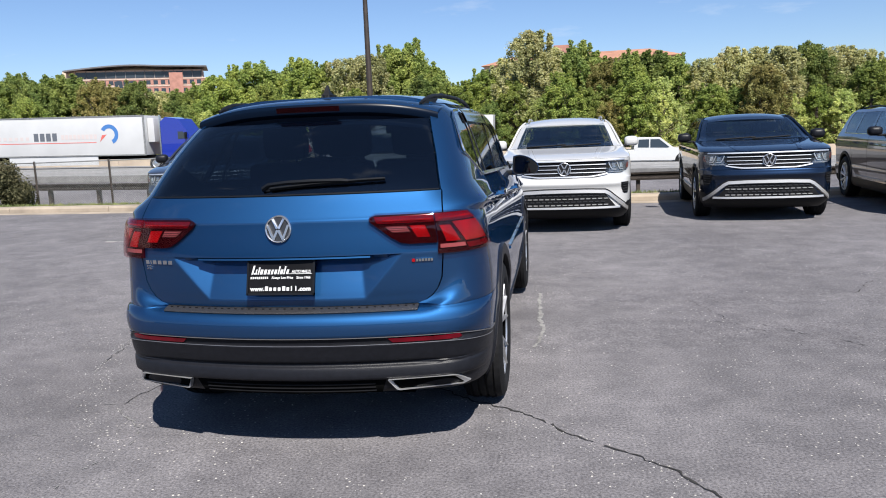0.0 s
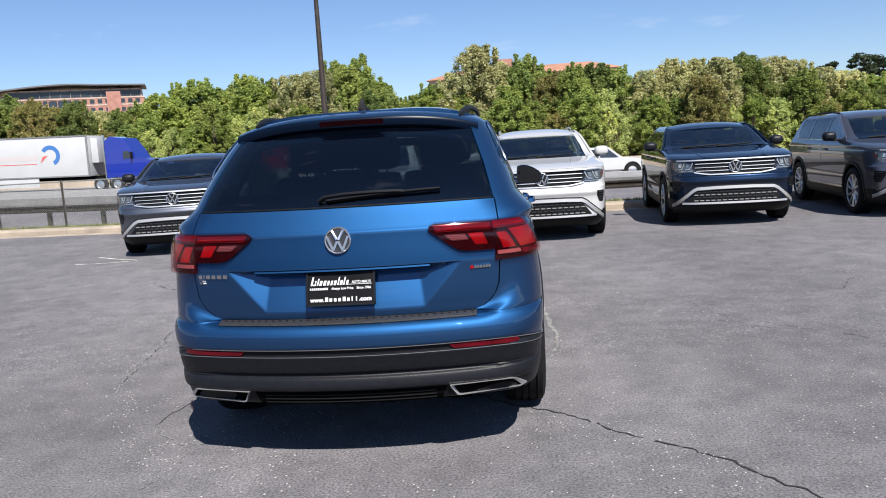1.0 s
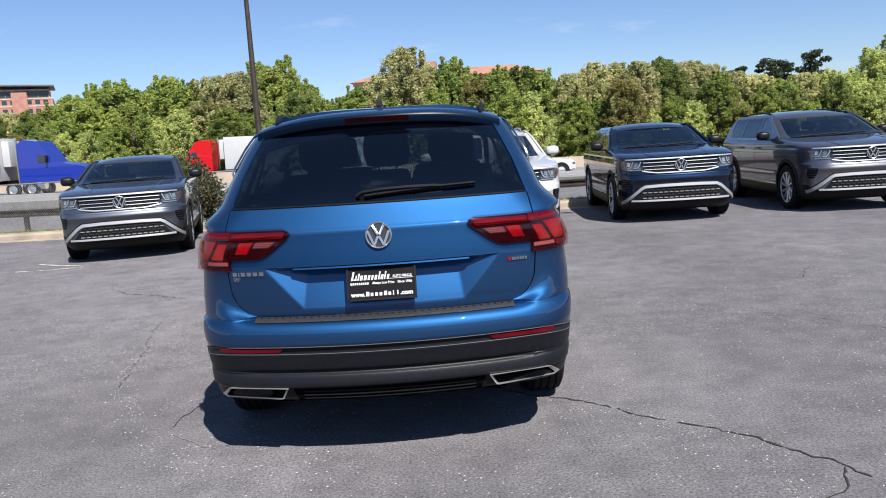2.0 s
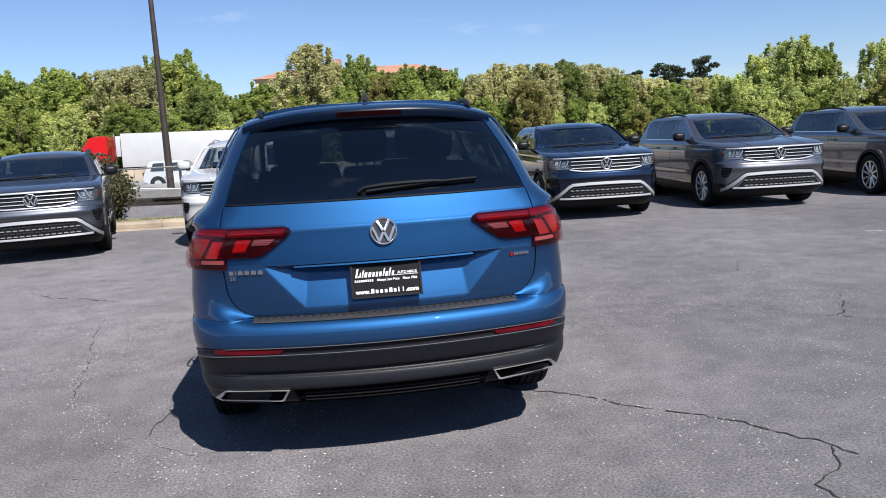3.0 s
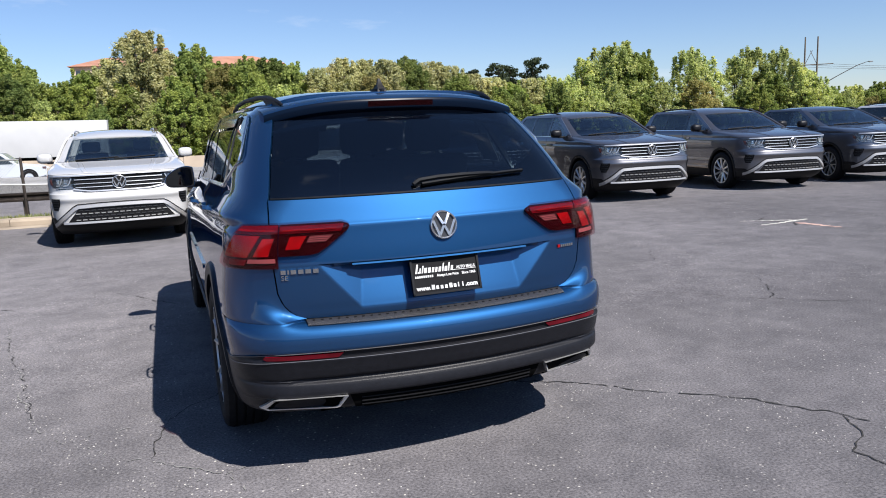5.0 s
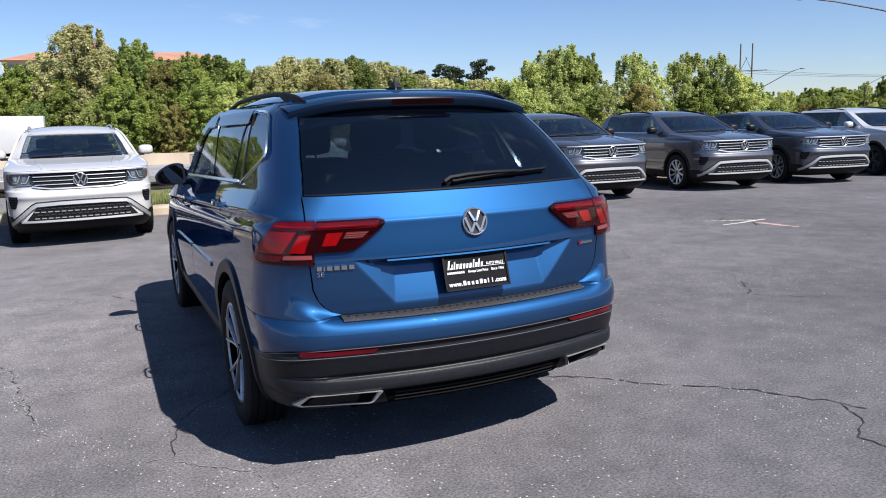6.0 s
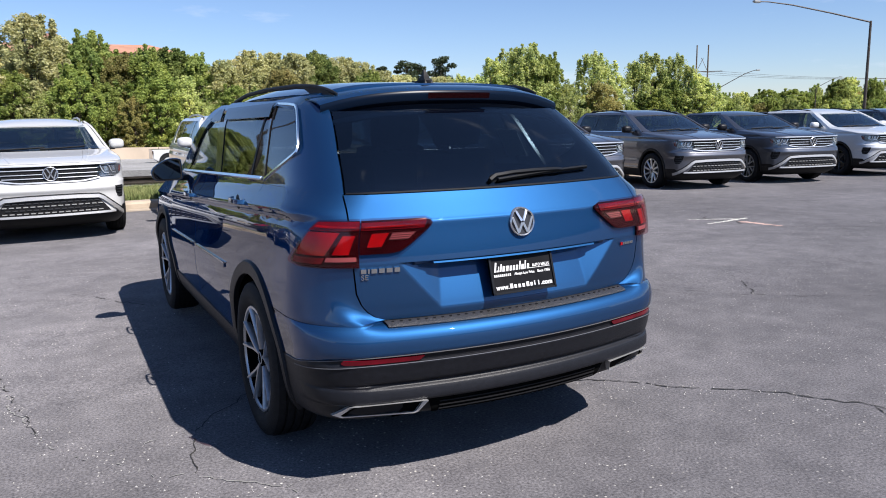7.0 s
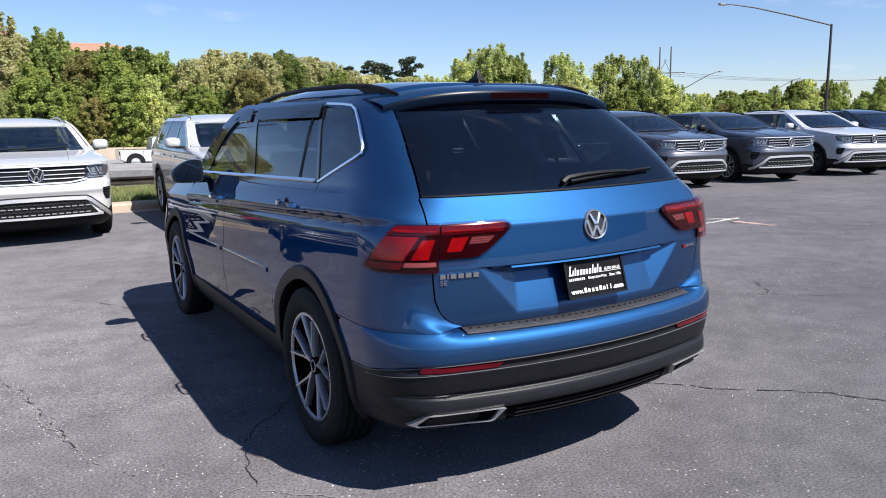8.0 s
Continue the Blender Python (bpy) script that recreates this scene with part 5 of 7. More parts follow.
        part("window_pillar", B.panel("Y", [(1.283, 2.065, 2.23), (1.655, 2.265, 2.455)], 3, 12, sg, off=0.0, thick=0.02, cut=False, tilt=flat_T), GLOSSBLACK, car)
        part("window_pillar", B.panel("Y", [(1.258, 1.030, 1.062), (1.30, 1.055, 1.088), (1.615, 1.262, 1.297)], 3, 12, sg, off=0.001, thick=0.02, cut=False), GLOSSBLACK, car)
        part("window_bar", B.panel("Y", [(1.284, 1.285, 1.310), (1.64, 1.345, 1.372)], 2, 10, sg, off=-0.001, thick=0.008, cut=False, tilt=flat_T), BLACK, rd)
        part("front_pillar", B.panel("Y", [(1.18, 3.38, 3.62), (1.30, 3.20, 3.42), (1.45, 2.95, 3.12), (1.56, 2.72, 2.90), (1.61, 2.56, 2.80), (1.64, 2.50, 2.74)], 4, 14, sg, off=0.0, thick=0.03, cut=False), BLUE, car)
        part("window_sail", B.panel("Y", [(1.16, 3.30, 3.42), (1.20, 3.20, 3.40), (1.27, 3.12, 3.26)], 4, 4, sg, off=-0.001, thick=0.01, cut=False), GLOSSBLACK, fd)
        part("roof_side", B.panel("Y", [(1.603, 1.30, 2.56), (1.63, 1.28, 2.52), (1.65, 1.28, 2.48)], 30, 4, sg, off=0.0, thick=0.02, cut=False), BLUE, car)
        part("wind_deflector", B.panel("Y", [(1.556, 1.24, 2.26), (1.585, 1.255, 2.28), (1.622, 1.28, 2.30)], 20, 5, sg, off=0.012, thick=0.004, cut=False, tilt=lambda z: 0.008), SMOKE, car, "smoked wind deflector over the window")
        part("wind_deflector", B.panel("Y", [(1.552, 2.36, 2.66), (1.59, 2.38, 2.62), (1.622, 2.40, 2.54)], 8, 5, sg, off=0.012, thick=0.004, cut=False, tilt=lambda z: 0.008), SMOKE, car, "smoked wind deflector over the window")
        part("wind_deflector", B.panel("Y", [(1.23, 3.14, 3.30), (1.36, 2.99, 3.13), (1.46, 2.82, 2.96), (1.54, 2.63, 2.80)], 4, 10, sg, off=0.010, thick=0.004, cut=False), SMOKE, car, "smoked wind deflector over the window")
        # bright line round the window opening
        pts = [(1.03, 1.256), (0.90, 1.304), (0.69, 1.380), (0.646, 1.400), (0.652, 1.428), (0.765, 1.522), (0.862, 1.584), (0.93, 1.604), (1.06, 1.612), (1.26, 1.618)]
        part("window_trim", strip([B.side(sg, y, z) for y, z in pts], 0.013, 0.007, flat=lambda i: Vector((sg, 0, 0.25))), CHROME, car, "bright metal window trim")
        belt = [(y, 1.286 - 0.035 * (y - 0.3)) for y in (3.36, 3.0, 2.7, 2.4, 2.1, 1.8, 1.5, 1.3, 1.16, 1.06)]
        part("window_trim", strip([B.side(sg, y, z) + Vector((sg * 0.002, 0, 0)) for y, z in belt], 0.020, 0.009, flat=lambda i: Vector((sg, 0, 0.85))), CHROME, car, "bright metal window trim")
        # roof rail
        rail = [(0.74, 0.548, 1.648, 0.005), (0.78, 0.552, 1.658, 0.008), (0.86, 0.562, 1.674, 0.011), (0.98, 0.575, 1.690, 0.013), (1.20, 0.592, 1.701, 0.013), (1.70, 0.608, 1.703, 0.012), (2.15, 0.606, 1.690, 0.012), (2.50, 0.595, 1.661, 0.012), (2.70, 0.580, 1.630, 0.010)]
        part("roof_rail", tube([(sg * x, y, z) for y, x, z, r in rail], 0.02, 12, taper=[r for *_, r in rail]), BLACK, car, "black roof rail")
        rear_foot = [(0.75, 1.640), (0.76, 1.646), (0.86, 1.674), (0.98, 1.690), (1.14, 1.700), (1.08, 1.685), (0.98, 1.650), (0.82, 1.640)]
        front_foot = [(2.30, 1.688), (2.50, 1.668), (2.66, 1.636), (2.64, 1.610), (2.50, 1.630), (2.40, 1.660)]
        for ft in (rear_foot, front_foot):
            lean_x = line([(0.74, 0.548), (0.86, 0.562), (0.98, 0.575), (1.2, 0.592), (2.15, 0.606), (2.7, 0.580)])
            part("rail_foot", prism(ft, 0.022, lambda y, z, d: Vector((sg * lean_x(y) - 0.011 + d, y, z))), BLACK, car)
        mirror_unit(car, B, sg, 3.14, 1.205, BLUE, size=(0.215, 0.11, 0.160))
        # liner black on the spoke webs stands in for the shaded openings
        wheel(car, (sg * 0.825, 1.0, 0.385), sg, 0.383, 0.225, 0.256, 5, face=DARKALLOY, dark=LINER)
        wheel(car, (sg * 0.825, 3.91, 0.385), sg, 0.383, 0.225, 0.256, 5, face=DARKALLOY, dark=LINER)
    arch_trim(B, car, CLAD)
    # roof
    top = smooth_curve([(0.70, 1.694), (0.95, 1.712), (1.3, 1.727), (1.7, 1.733), (2.1, 1.724), (2.5, 1.695), (2.80, 1.655)])
    bm = bmesh.new()
    grid = []
    for j in range(31):
        y = 0.785 + (2.72 - 0.785) * j / 30
        row = []
        for i in range(-16, 17):
            f = i / 16
            w = 0.632
            yy = y + 0.26 * (f * w) ** 2 * max(0, 1 - (y - 0.785) / 0.5) - 0.18 * (f * w) ** 2 * max(0, (y - 2.2) / 0.5)
            row.append(bm.verts.new((f * w, yy, top(yy) - 0.075 * abs(f) ** 4.6)))
        grid.append(row)
    for p, q in zip(grid, grid[1:]):
        for i in range(32):
            bm.faces.new((p[i], p[i + 1], q[i + 1], q[i]))
    bmesh.ops.recalc_face_normals(bm, faces=bm.faces)
    bmesh.ops.solidify(bm, geom=bm.faces[:], thickness=0.02)
    part("roof", bm, BLUE, car)
    part("windscreen", B.panel("F", [(1.14, -0.74, 0.74), (1.60, -0.60, 0.60)], 24, 14, off=0.0, thick=0.006, cut=False, by_x=True), CLEARGLASS, car)
    part("bonnet", B.panel("F", [(0.90, -1.3, 1.3), (1.0, -1.75, 1.75), (1.06, -1.9, 1.9), (1.13, -1.9, 1.9)], 40, 16, cut=False), BLUE, car)
    part("front_bumper", B.panel("F", [(0.27, -2.05, 2.05), (0.89, -1.9, 1.9)], 44, 14), BLUE, car)
    part("front_grille", B.panel("F", [(0.70, -0.62, 0.62), (0.86, -0.66, 0.66)], 20, 4, off=0.01, thick=0.02, cut=False, by_x=True), BLACK, car)
    # aerial
    bm = bmesh.new()
    fin = [(0.885, 1.706), (0.893, 1.722), (0.912, 1.732), (0.935, 1.774), (0.942, 1.776), (0.948, 1.742), (0.99, 1.722), (1.05, 1.712)]
    prism(fin, 1.0, lambda y, z, d: Vector(((d - 0.5) * (0.050 - 0.042 * min(1.0, max(0.0, (z - 1.706) / 0.07))), y, z)), bm)
    part("aerial_fin", bm, BLACK, car)
    part("aerial_foot", prism([(0.035 * math.cos(k * math.pi / 10) , 0.97 + 0.09 * math.sin(k * math.pi / 10)) for k in range(20)], 0.016, lambda x, y, d: Vector((x, y, 1.704 + d))), BLACK, car)
    # cabin
    part("cabin_floor", box((-0.78, 0.35, 0.62), (0.78, 3.6, 0.66)), LINER, car)
    part("load_cover", box((-0.62, 0.30, 0.66), (0.62, 0.90, 0.72), 0.01), SEAT, car)
    part("headlining", box((-0.54, 0.95, 1.625), (0.54, 2.5, 1.64), 0.008), BEIGE, car)
    for x in (-0.40, 0.40):
        seat(car, x, 2.35, 0.68, 0.50)
        seat(car, x, 1.42, 0.68, 0.50)
    seat(car, 0.0, 1.42, 0.68, 0.28)
    part("dashboard", box((-0.76, 3.15, 0.80), (0.76, 3.75, 1.12), 0.06), BLACK, car)
    part("steering_wheel", lathe([(0.0, 0.175), (0.012, 0.185), (0.0, 0.195), (-0.012, 0.185), (0.0, 0.175)], "y", 32, centre=(-0.40, 3.02, 1.06)), BLACK, car)
    part("interior_mirror", box((-0.11, 2.80, 1.50), (0.11, 2.825, 1.565), 0.012), BLACK, car)
    part("window_sticker", B.panel("Y", [(1.30, 1.18, 1.40), (1.46, 1.22, 1.44)], 4, 4, 1, off=-0.016, thick=0.002, cut=False), PAPER, car, "white paper sticker inside the window")
    return car


SMOKE = material("smoked_acrylic", (0.004, 0.004, 0.005), 0.07, spec=0.45)
blue_suv = blue_car()
blue_suv.matrix_basis = Matrix.Translation((-1.13, 3.30, 0.0))


GREYSEAT = material("grey_seat_cover", (0.035, 0.035, 0.036), 0.8, vary=0.2, scale=40)
AMBER = material("amber_marker_lens", (0.16, 0.045, 0.03), 0.2, coat=0.3)
LAMPBOWL = material("grey_lamp_bowl", (0.16, 0.162, 0.17), 0.20, 0.6)
# ---- the parked SUVs: their noses lie at y = 0 and they reach back along +y ----
def large_suv(paint_mat, label, alloy=ALLOY, twin=False, spokes=5, coupe=0.0, cap=None):
    """A large SUV; coupe from 0 to 1 lowers the roof and slopes its tail."""
    L = 5.12
    rise = 0.90 - 0.07 * coupe
    U = lambda z: z if z < 1.25 else 1.25 + (z - 1.25) * rise
    up = lambda pts: [(U(z), *rest) for z, *rest in pts]
    S = Body(
        L,
        smooth_curve(up([(0.20, 0.90), (0.30, 0.955), (0.45, 0.98), (0.60, 0.988), (0.66, 0.984), (0.75, 0.992), (0.95, 1.0), (1.06, 0.994), (1.09, 0.984), (1.13, 0.988), (1.19, 0.965), (1.24, 0.94), (1.28, 0.922), (1.50, 0.842), (1.66, 0.772), (1.73, 0.70), (1.79, 0.60)])),
        smooth_curve(up([(0.20, 0.30), (0.27, 0.14), (0.34, 0.06), (0.40, 0.025), (0.46, 0.02), (0.62, 0.022), (0.69, 0.012), (0.72, -0.004), (0.745, -0.010), (0.79, 0.006), (0.822, 0.016), (0.832, 0.045), (1.06, 0.072), (1.072, 0.056), (1.09, 0.050), (1.105, 0.065),
                         (1.12, 0.12), (1.14, 0.22), (1.17, 0.44), (1.205, 0.82), (1.235, 1.14), (1.26, 1.30), (1.45, 1.74), (1.65, 2.18), (1.72, 2.38), (1.79, 2.8)])),
        smooth_curve(up([(0.20, 4.9), (0.35, 5.06), (0.60, 5.12), (1.0, 5.10), (1.2, 5.04 - 0.10 * coupe), (1.5, 4.85 - 0.45 * coupe), (1.7, 4.66 - 0.75 * coupe), (1.79, 4.4 - 0.9 * coupe)])),
        smooth_curve([(0.2, 0.13), (1.08, 0.13), (1.25, 0.17), (1.79, 0.20)]), lambda z: 0.10,
        smooth_curve([(0.2, 0.60), (1.06, 0.60), (1.25, 0.60), (1.79, 0.45)]), lambda z: 0.70,
        smooth_curve([(0.2, 0.50), (1.06, 0.50), (1.25, 0.42), (1.79, 0.30)]), smooth_curve([(0.2, 0.30), (1.2, 0.34), (1.79, 0.30)]),
        [(1.05, 0.395, 0.455), (4.03, 0.395, 0.455)], shear=0.0, taper=0.035)
    car = thing("parked_suv", label, "car", "parked SUVs")
    car_shell(S, car, 0.26, 1.05)
    mark = lambda x, z: S.end("R", S.x_at("R", x, z), z)
    lv = [1.106, 1.111, 1.116, 1.122, 1.13, 1.14, 1.15, 1.16, 1.17, 1.18, 1.19, 1.20, 1.21, 1.22, 1.232, 1.245]
    wing_edge = line([(1.07, 0.70), (1.105, 0.72), (1.13, 0.86), (1.165, 1.08), (1.20, 1.32), (1.23, 1.54), (1.25, 1.60)])
    part("bonnet", S.panel("R", [(z, -S.s_at(wing_edge(z) - 0.006, z), S.s_at(wing_edge(z) - 0.006, z)) for z in lv], 56, 0, levels=lv, cut=False), paint_mat, car, smooth=40)
    for sx in (-0.44, 0.44):
        part("bonnet_crease", strip([mark(sx * (1 + 0.25 * k / 8), 1.118 + 0.112 * k / 8) for k in range(9)], 0.07, 0.007, flat=lambda i: Vector((0, -0.15, 1))), paint_mat, car)
    lv = [0.40, 0.44, 0.48, 0.52, 0.56, 0.60, 0.64, 0.67, 0.69, 0.71, 0.725, 0.735, 0.745, 0.76, 0.78, 0.80, 0.815, 0.823, 0.828, 0.834, 0.88, 0.94, 1.0, 1.05, 1.066, 1.08, 1.10]
    part("front_bumper", S.panel("R", [(z, -S.s_at(1.02, z), S.s_at(1.02, z)) for z in lv], 70, 0, levels=lv), paint_mat, car, smooth=40)
    part("lower_lip", S.panel("R", [(0.21, -2.02, 2.02), (0.398, -2.05, 2.05)], 50, 6), BLACK, car, "black plastic lower bumper")
    # upper grille between the lamps, with bright bars
    grille = part("grille", S.panel("R", [(0.838, -0.47, 0.47), (0.87, -0.56, 0.56), (0.93, -0.64, 0.64), (1.076, -0.64, 0.64)], 30, 8, off=0.006, thick=0.02, cut=False, by_x=True), BLACK, car, "black grille with chrome bars")
    for z, half, w in ((0.905, 0.98, 0.012), (0.958, 1.0, 0.010), (1.018, 1.0, 0.012), (1.078, 1.50, 0.024)):
        part("grille_bar", strip([S.end("R", q, z) for q in np.linspace(-half, half, 33)], w, 0.022, flat=lambda i: Vector((0, -1, 0.25))), BRIGHT, grille)
    low_bar = [(x, 0.846 + 0.040 * max(0.0, (abs(x) - 0.36) / 0.26) ** 1.4) for x in np.linspace(-0.62, 0.62, 29)]
    part("grille_bar", strip([mark(x, z) for x, z in low_bar], 0.022, 0.022, flat=lambda i: Vector((0, -1, 0.25))), BRIGHT, grille)
    for z in (0.880, 0.932, 0.986, 1.046):
        for k in range(-9, 10):
            x = k * 0.062
            if abs(x) > 0.10 and (z > 0.9 or abs(x) < 0.52):
                c = mark(x, z)
                part("grille_fin", box((x - 0.022, c.y - 0.014, z - 0.009), (x + 0.022, c.y + 0.004, z + 0.009)), BLACK, grille)
    badge(car, lambda a, b, d: Vector((a, S.tail(0.965) - 0.035 - d, 0.965 + b)), 0.098, BLACK)
    # lower grille in a satin frame
    lower = part("lower_grille", S.panel("R", [(0.401, -0.74, 0.74), (0.63, -0.56, 0.56)], 24, 6, off=0.004, thick=0.02, cut=False, by_x=True), BLACK, car, "black mesh lower grille")
    for j, z in enumerate((0.440, 0.485, 0.530, 0.575)):
        for k in range(-8, 9):
            x = k * 0.085 + (0.04 if j % 2 else 0)
            if abs(x) < 0.68 - 0.75 * (z - 0.42):
                c = mark(x, z)
                part("mesh_bar", box((x - 0.030, c.y - 0.018, z - 0.006), (x + 0.030, c.y + 0.004, z + 0.006)), SATIN if j % 2 == 0 else ALLOYDARK, lower)
    pts = [(-0.92, 0.352), (-0.86, 0.402), (-0.64, 0.592), (-0.58, 0.624), (-0.3, 0.636), (0, 0.638), (0.3, 0.636), (0.58, 0.624), (0.64, 0.592), (0.86, 0.402), (0.92, 0.352)]
    pts = [(p[0] + (q[0] - p[0]) * k / 5, p[1] + (q[1] - p[1]) * k / 5) for p, q in zip(pts, pts[1:]) for k in range(5)] + pts[-1:]
    part("bumper_frame", strip([mark(x, z) for x, z in pts], 0.058, 0.024, flat=lambda i: Vector((0.5 * (i - 25) / 25, -1, 0.2))), SATIN, car, "satin silver bumper frame")
    # raised black strip that stands in for the shadow line above the frame
    part("frame_shadow_strip", strip([mark(x * 1.02, z + 0.040) for x, z in pts[4:-4]], 0.016, 0.006, flat=lambda i: Vector((0.5 * (i - 21) / 21, -1, 0.1))), BLACK, car)
    part("bumper_frame", strip([mark(x, 0.392) for x in np.linspace(-0.80, 0.80, 19)], 0.036, 0.024, flat=lambda i: Vector((0, -1, 0.2))), SATIN, car)
    for sg in (-1, 1):
        part("bumper_corner", S.panel("R", [(0.401, sg * 1.50, sg * 2.03), (0.43, sg * 1.54, sg * 2.03), (0.47, sg * 1.64, sg * 2.03)], 12, 5, off=0.004), BLACK, car, "black plastic corner")
        v = part("bumper_vent", S.panel("R", [(0.585, sg * 1.46, sg * 1.62), (0.66, sg * 1.38, sg * 1.68), (0.755, sg * 1.36, sg * 1.66)], 8, 5, off=0.004, thick=0.012, cut=False), BLACK, car)
        for z in (0.615, 0.655, 0.695, 0.730):
            part("vent_slat", strip([S.end("R", sg * q, z) for q in np.linspace(1.41, 1.62, 5)], 0.010, 0.012, flat=lambda i: Vector((sg * 0.7, -0.7, 0))), ALLOYDARK, v)
        lamp = new("headlamp")
        lamp.parent = car
        lamp.empty_display_size = 0.1
        tagged(lamp, "narrow clear headlamp with bright LED elements")
        shape = [(0.888, sg * 1.02, sg * 1.34), (0.925, sg * 0.985, sg * 1.56), (1.045, sg * 0.95, sg * 1.67), (1.062, sg * 0.97, sg * 1.63)]
        part("lamp_bowl", S.panel("R", shape, 14, 6, off=0.003, thick=0.01, cut=False), LAMPBOWL, lamp)
        for q0 in (1.05, 1.24):
            part("daylight_strip", strip([S.end("R", sg * q, z) + Vector((0, -0.010, 0)) for q, z in ((q0, 1.045), (q0 + 0.035, 0.985), (q0 + 0.075, 0.945), (q0 + 0.17, 0.940))], 0.017, 0.010, flat=lambda i: Vector((sg * 0.5, -1, 0))), BRIGHT, lamp)
            part("lamp_reflector", S.panel("R", [(0.968, sg * (q0 + 0.085), sg * (q0 + 0.155)), (1.032, sg * (q0 + 0.065), sg * (q0 + 0.145))], 4, 3, off=0.008, thick=0.006, cut=False), REFLECTOR, lamp)
        part("lamp_divider", strip([S.end("R", sg * q, 0.908) + Vector((0, -0.006, 0)) for q in np.linspace(1.05, 1.42, 8)], 0.010, 0.010, flat=lambda i: Vector((sg * 0.5, -1, 0))), BRIGHT, lamp)
        part("side_marker", S.panel("R", [(0.955, sg * 1.52, sg * 1.60), (1.035, sg * 1.57, sg * 1.655)], 4, 3, off=0.006, thick=0.006, cut=False), AMBER, lamp, "orange side marker")
        part("lamp_cover", S.panel("R", shape, 14, 6, off=0.020, thick=0.003, cut=False), LENSGLASS, lamp)
        # sides
        lv = [0.42, 0.48, 0.54, 0.60, 0.63, 0.66, 0.69, 0.76, 0.84, 0.92, 0.98, 1.03, 1.06, 1.08, 1.10, 1.12, 1.15, 1.19, 1.236]
        part("front_wing", S.panel("Y", [(z, wing_edge(z) if z > 1.08 else float(np.interp(z, [0.42, 0.8, 1.08], [0.52, 0.60, 0.71])), 1.55 + 0.07 * min(1.0, (z - 0.42) / 0.64)) for z in lv], 30, 0, sg, levels=lv), paint_mat, car)
        fd = part("front_door", S.panel("Y", [(0.42, 1.555, 2.64), (1.236, 1.625, 2.64)], 18, 0, sg, levels=lv), paint_mat, car)
        rd = part("rear_door", S.panel("Y", [(0.42, 2.65, 3.44), (0.70, 2.65, 3.50), (1.0, 2.65, 3.66), (1.236, 2.65, 3.72)], 18, 0, sg, levels=lv), paint_mat, car)
        part("rear_quarter", S.panel("Y", [(0.42, 3.45, 4.75), (0.70, 3.51, 4.75), (1.0, 3.67, 4.75), (1.236, 3.73, 4.72 - 0.1 * coupe)], 30, 0, sg, levels=lv), paint_mat, car)
        part("sill_cladding", S.panel("Y", [(0.25, 1.40, 3.55), (0.415, 1.40, 3.55)], 20, 4, sg, off=0.006), BLACK, car)
        part("sill_trim", strip([S.side(sg, y, 0.46) for y in np.linspace(1.60, 3.40, 9)], 0.03, 0.012, flat=lambda i: Vector((sg, 0, 0))), SATIN, car)
        for d, y in ((fd, 2.45), (rd, 3.40)):
            c = S.side(sg, y, 1.075)
            part("door_handle", strip([c + Vector((sg * o, t, 0)) for t, o in ((-0.11, 0.0), (-0.08, 0.03), (0.06, 0.03), (0.10, 0.0))], 0.03, 0.014, flat=lambda i: Vector((sg, 0, 0.1))), paint_mat, d)
        back = 0.45 * coupe
        part("front_door_window", S.panel("Y", up([(1.245, 1.68, 2.60), (1.45, 2.06, 2.62), (1.675, 2.50, 2.66)]), 14, 10, sg, off=-0.004, thick=0.005, cut=False), CLEARGLASS, fd)
        part("rear_door_window", S.panel("Y", up([(1.245, 2.70, 3.60), (1.675, 2.75, 3.56)]), 14, 10, sg, off=-0.004, thick=0.005, cut=False), GLASS, rd)
        part("quarter_window", S.panel("Y", up([(1.245, 3.68, 4.30), (1.35, 3.68, 4.38 - 0.5 * back), (1.60, 3.66, 4.34 - 1.2 * back), (1.675, 3.64, 4.26 - 1.3 * back)]), 10, 10, sg, off=-0.004, thick=0.005, cut=False), GLASS, car)
        for rows in ([(1.24, 2.60, 2.70), (1.68, 2.66, 2.75)], [(1.24, 3.60, 3.68), (1.68, 3.56, 3.64)]):
            part("window_pillar", S.panel("Y", up(rows), 3, 8, sg, off=0.0, thick=0.02, cut=False), GLOSSBLACK, car)
        part("front_pillar", S.panel("Y", up([(1.236, 1.50, 1.68), (1.45, 1.90, 2.06), (1.60, 2.20, 2.36), (1.676, 2.36, 2.50), (1.70, 2.42, 2.56)]), 4, 12, sg, off=0.0, thick=0.03, cut=False), paint_mat, car)
        part("rear_pillar", S.panel("Y", up([(1.236, 4.30, 4.70 - 0.4 * back), (1.35, 4.38 - 0.5 * back, 4.66 - 0.7 * back), (1.60, 4.34 - 1.2 * back, 4.52 - 1.2 * back), (1.70, 4.26 - 1.3 * back, 4.42 - 1.3 * back)]), 8, 10, sg, off=0.0, thick=0.03, cut=False), paint_mat, car)
        part("roof_side", S.panel("Y", up([(1.677, 2.40, 4.42 - 1.3 * back), (1.735, 2.48, 4.38 - 1.3 * back)]), 30, 4, sg, off=0.0, thick=0.02, cut=False), paint_mat, car)
        part("window_trim", strip([S.side(sg, y, 1.240) for y in np.linspace(1.62, 4.30, 15)], 0.014, 0.008, flat=lambda i: Vector((sg, 0, 0.2))), CHROME, car)
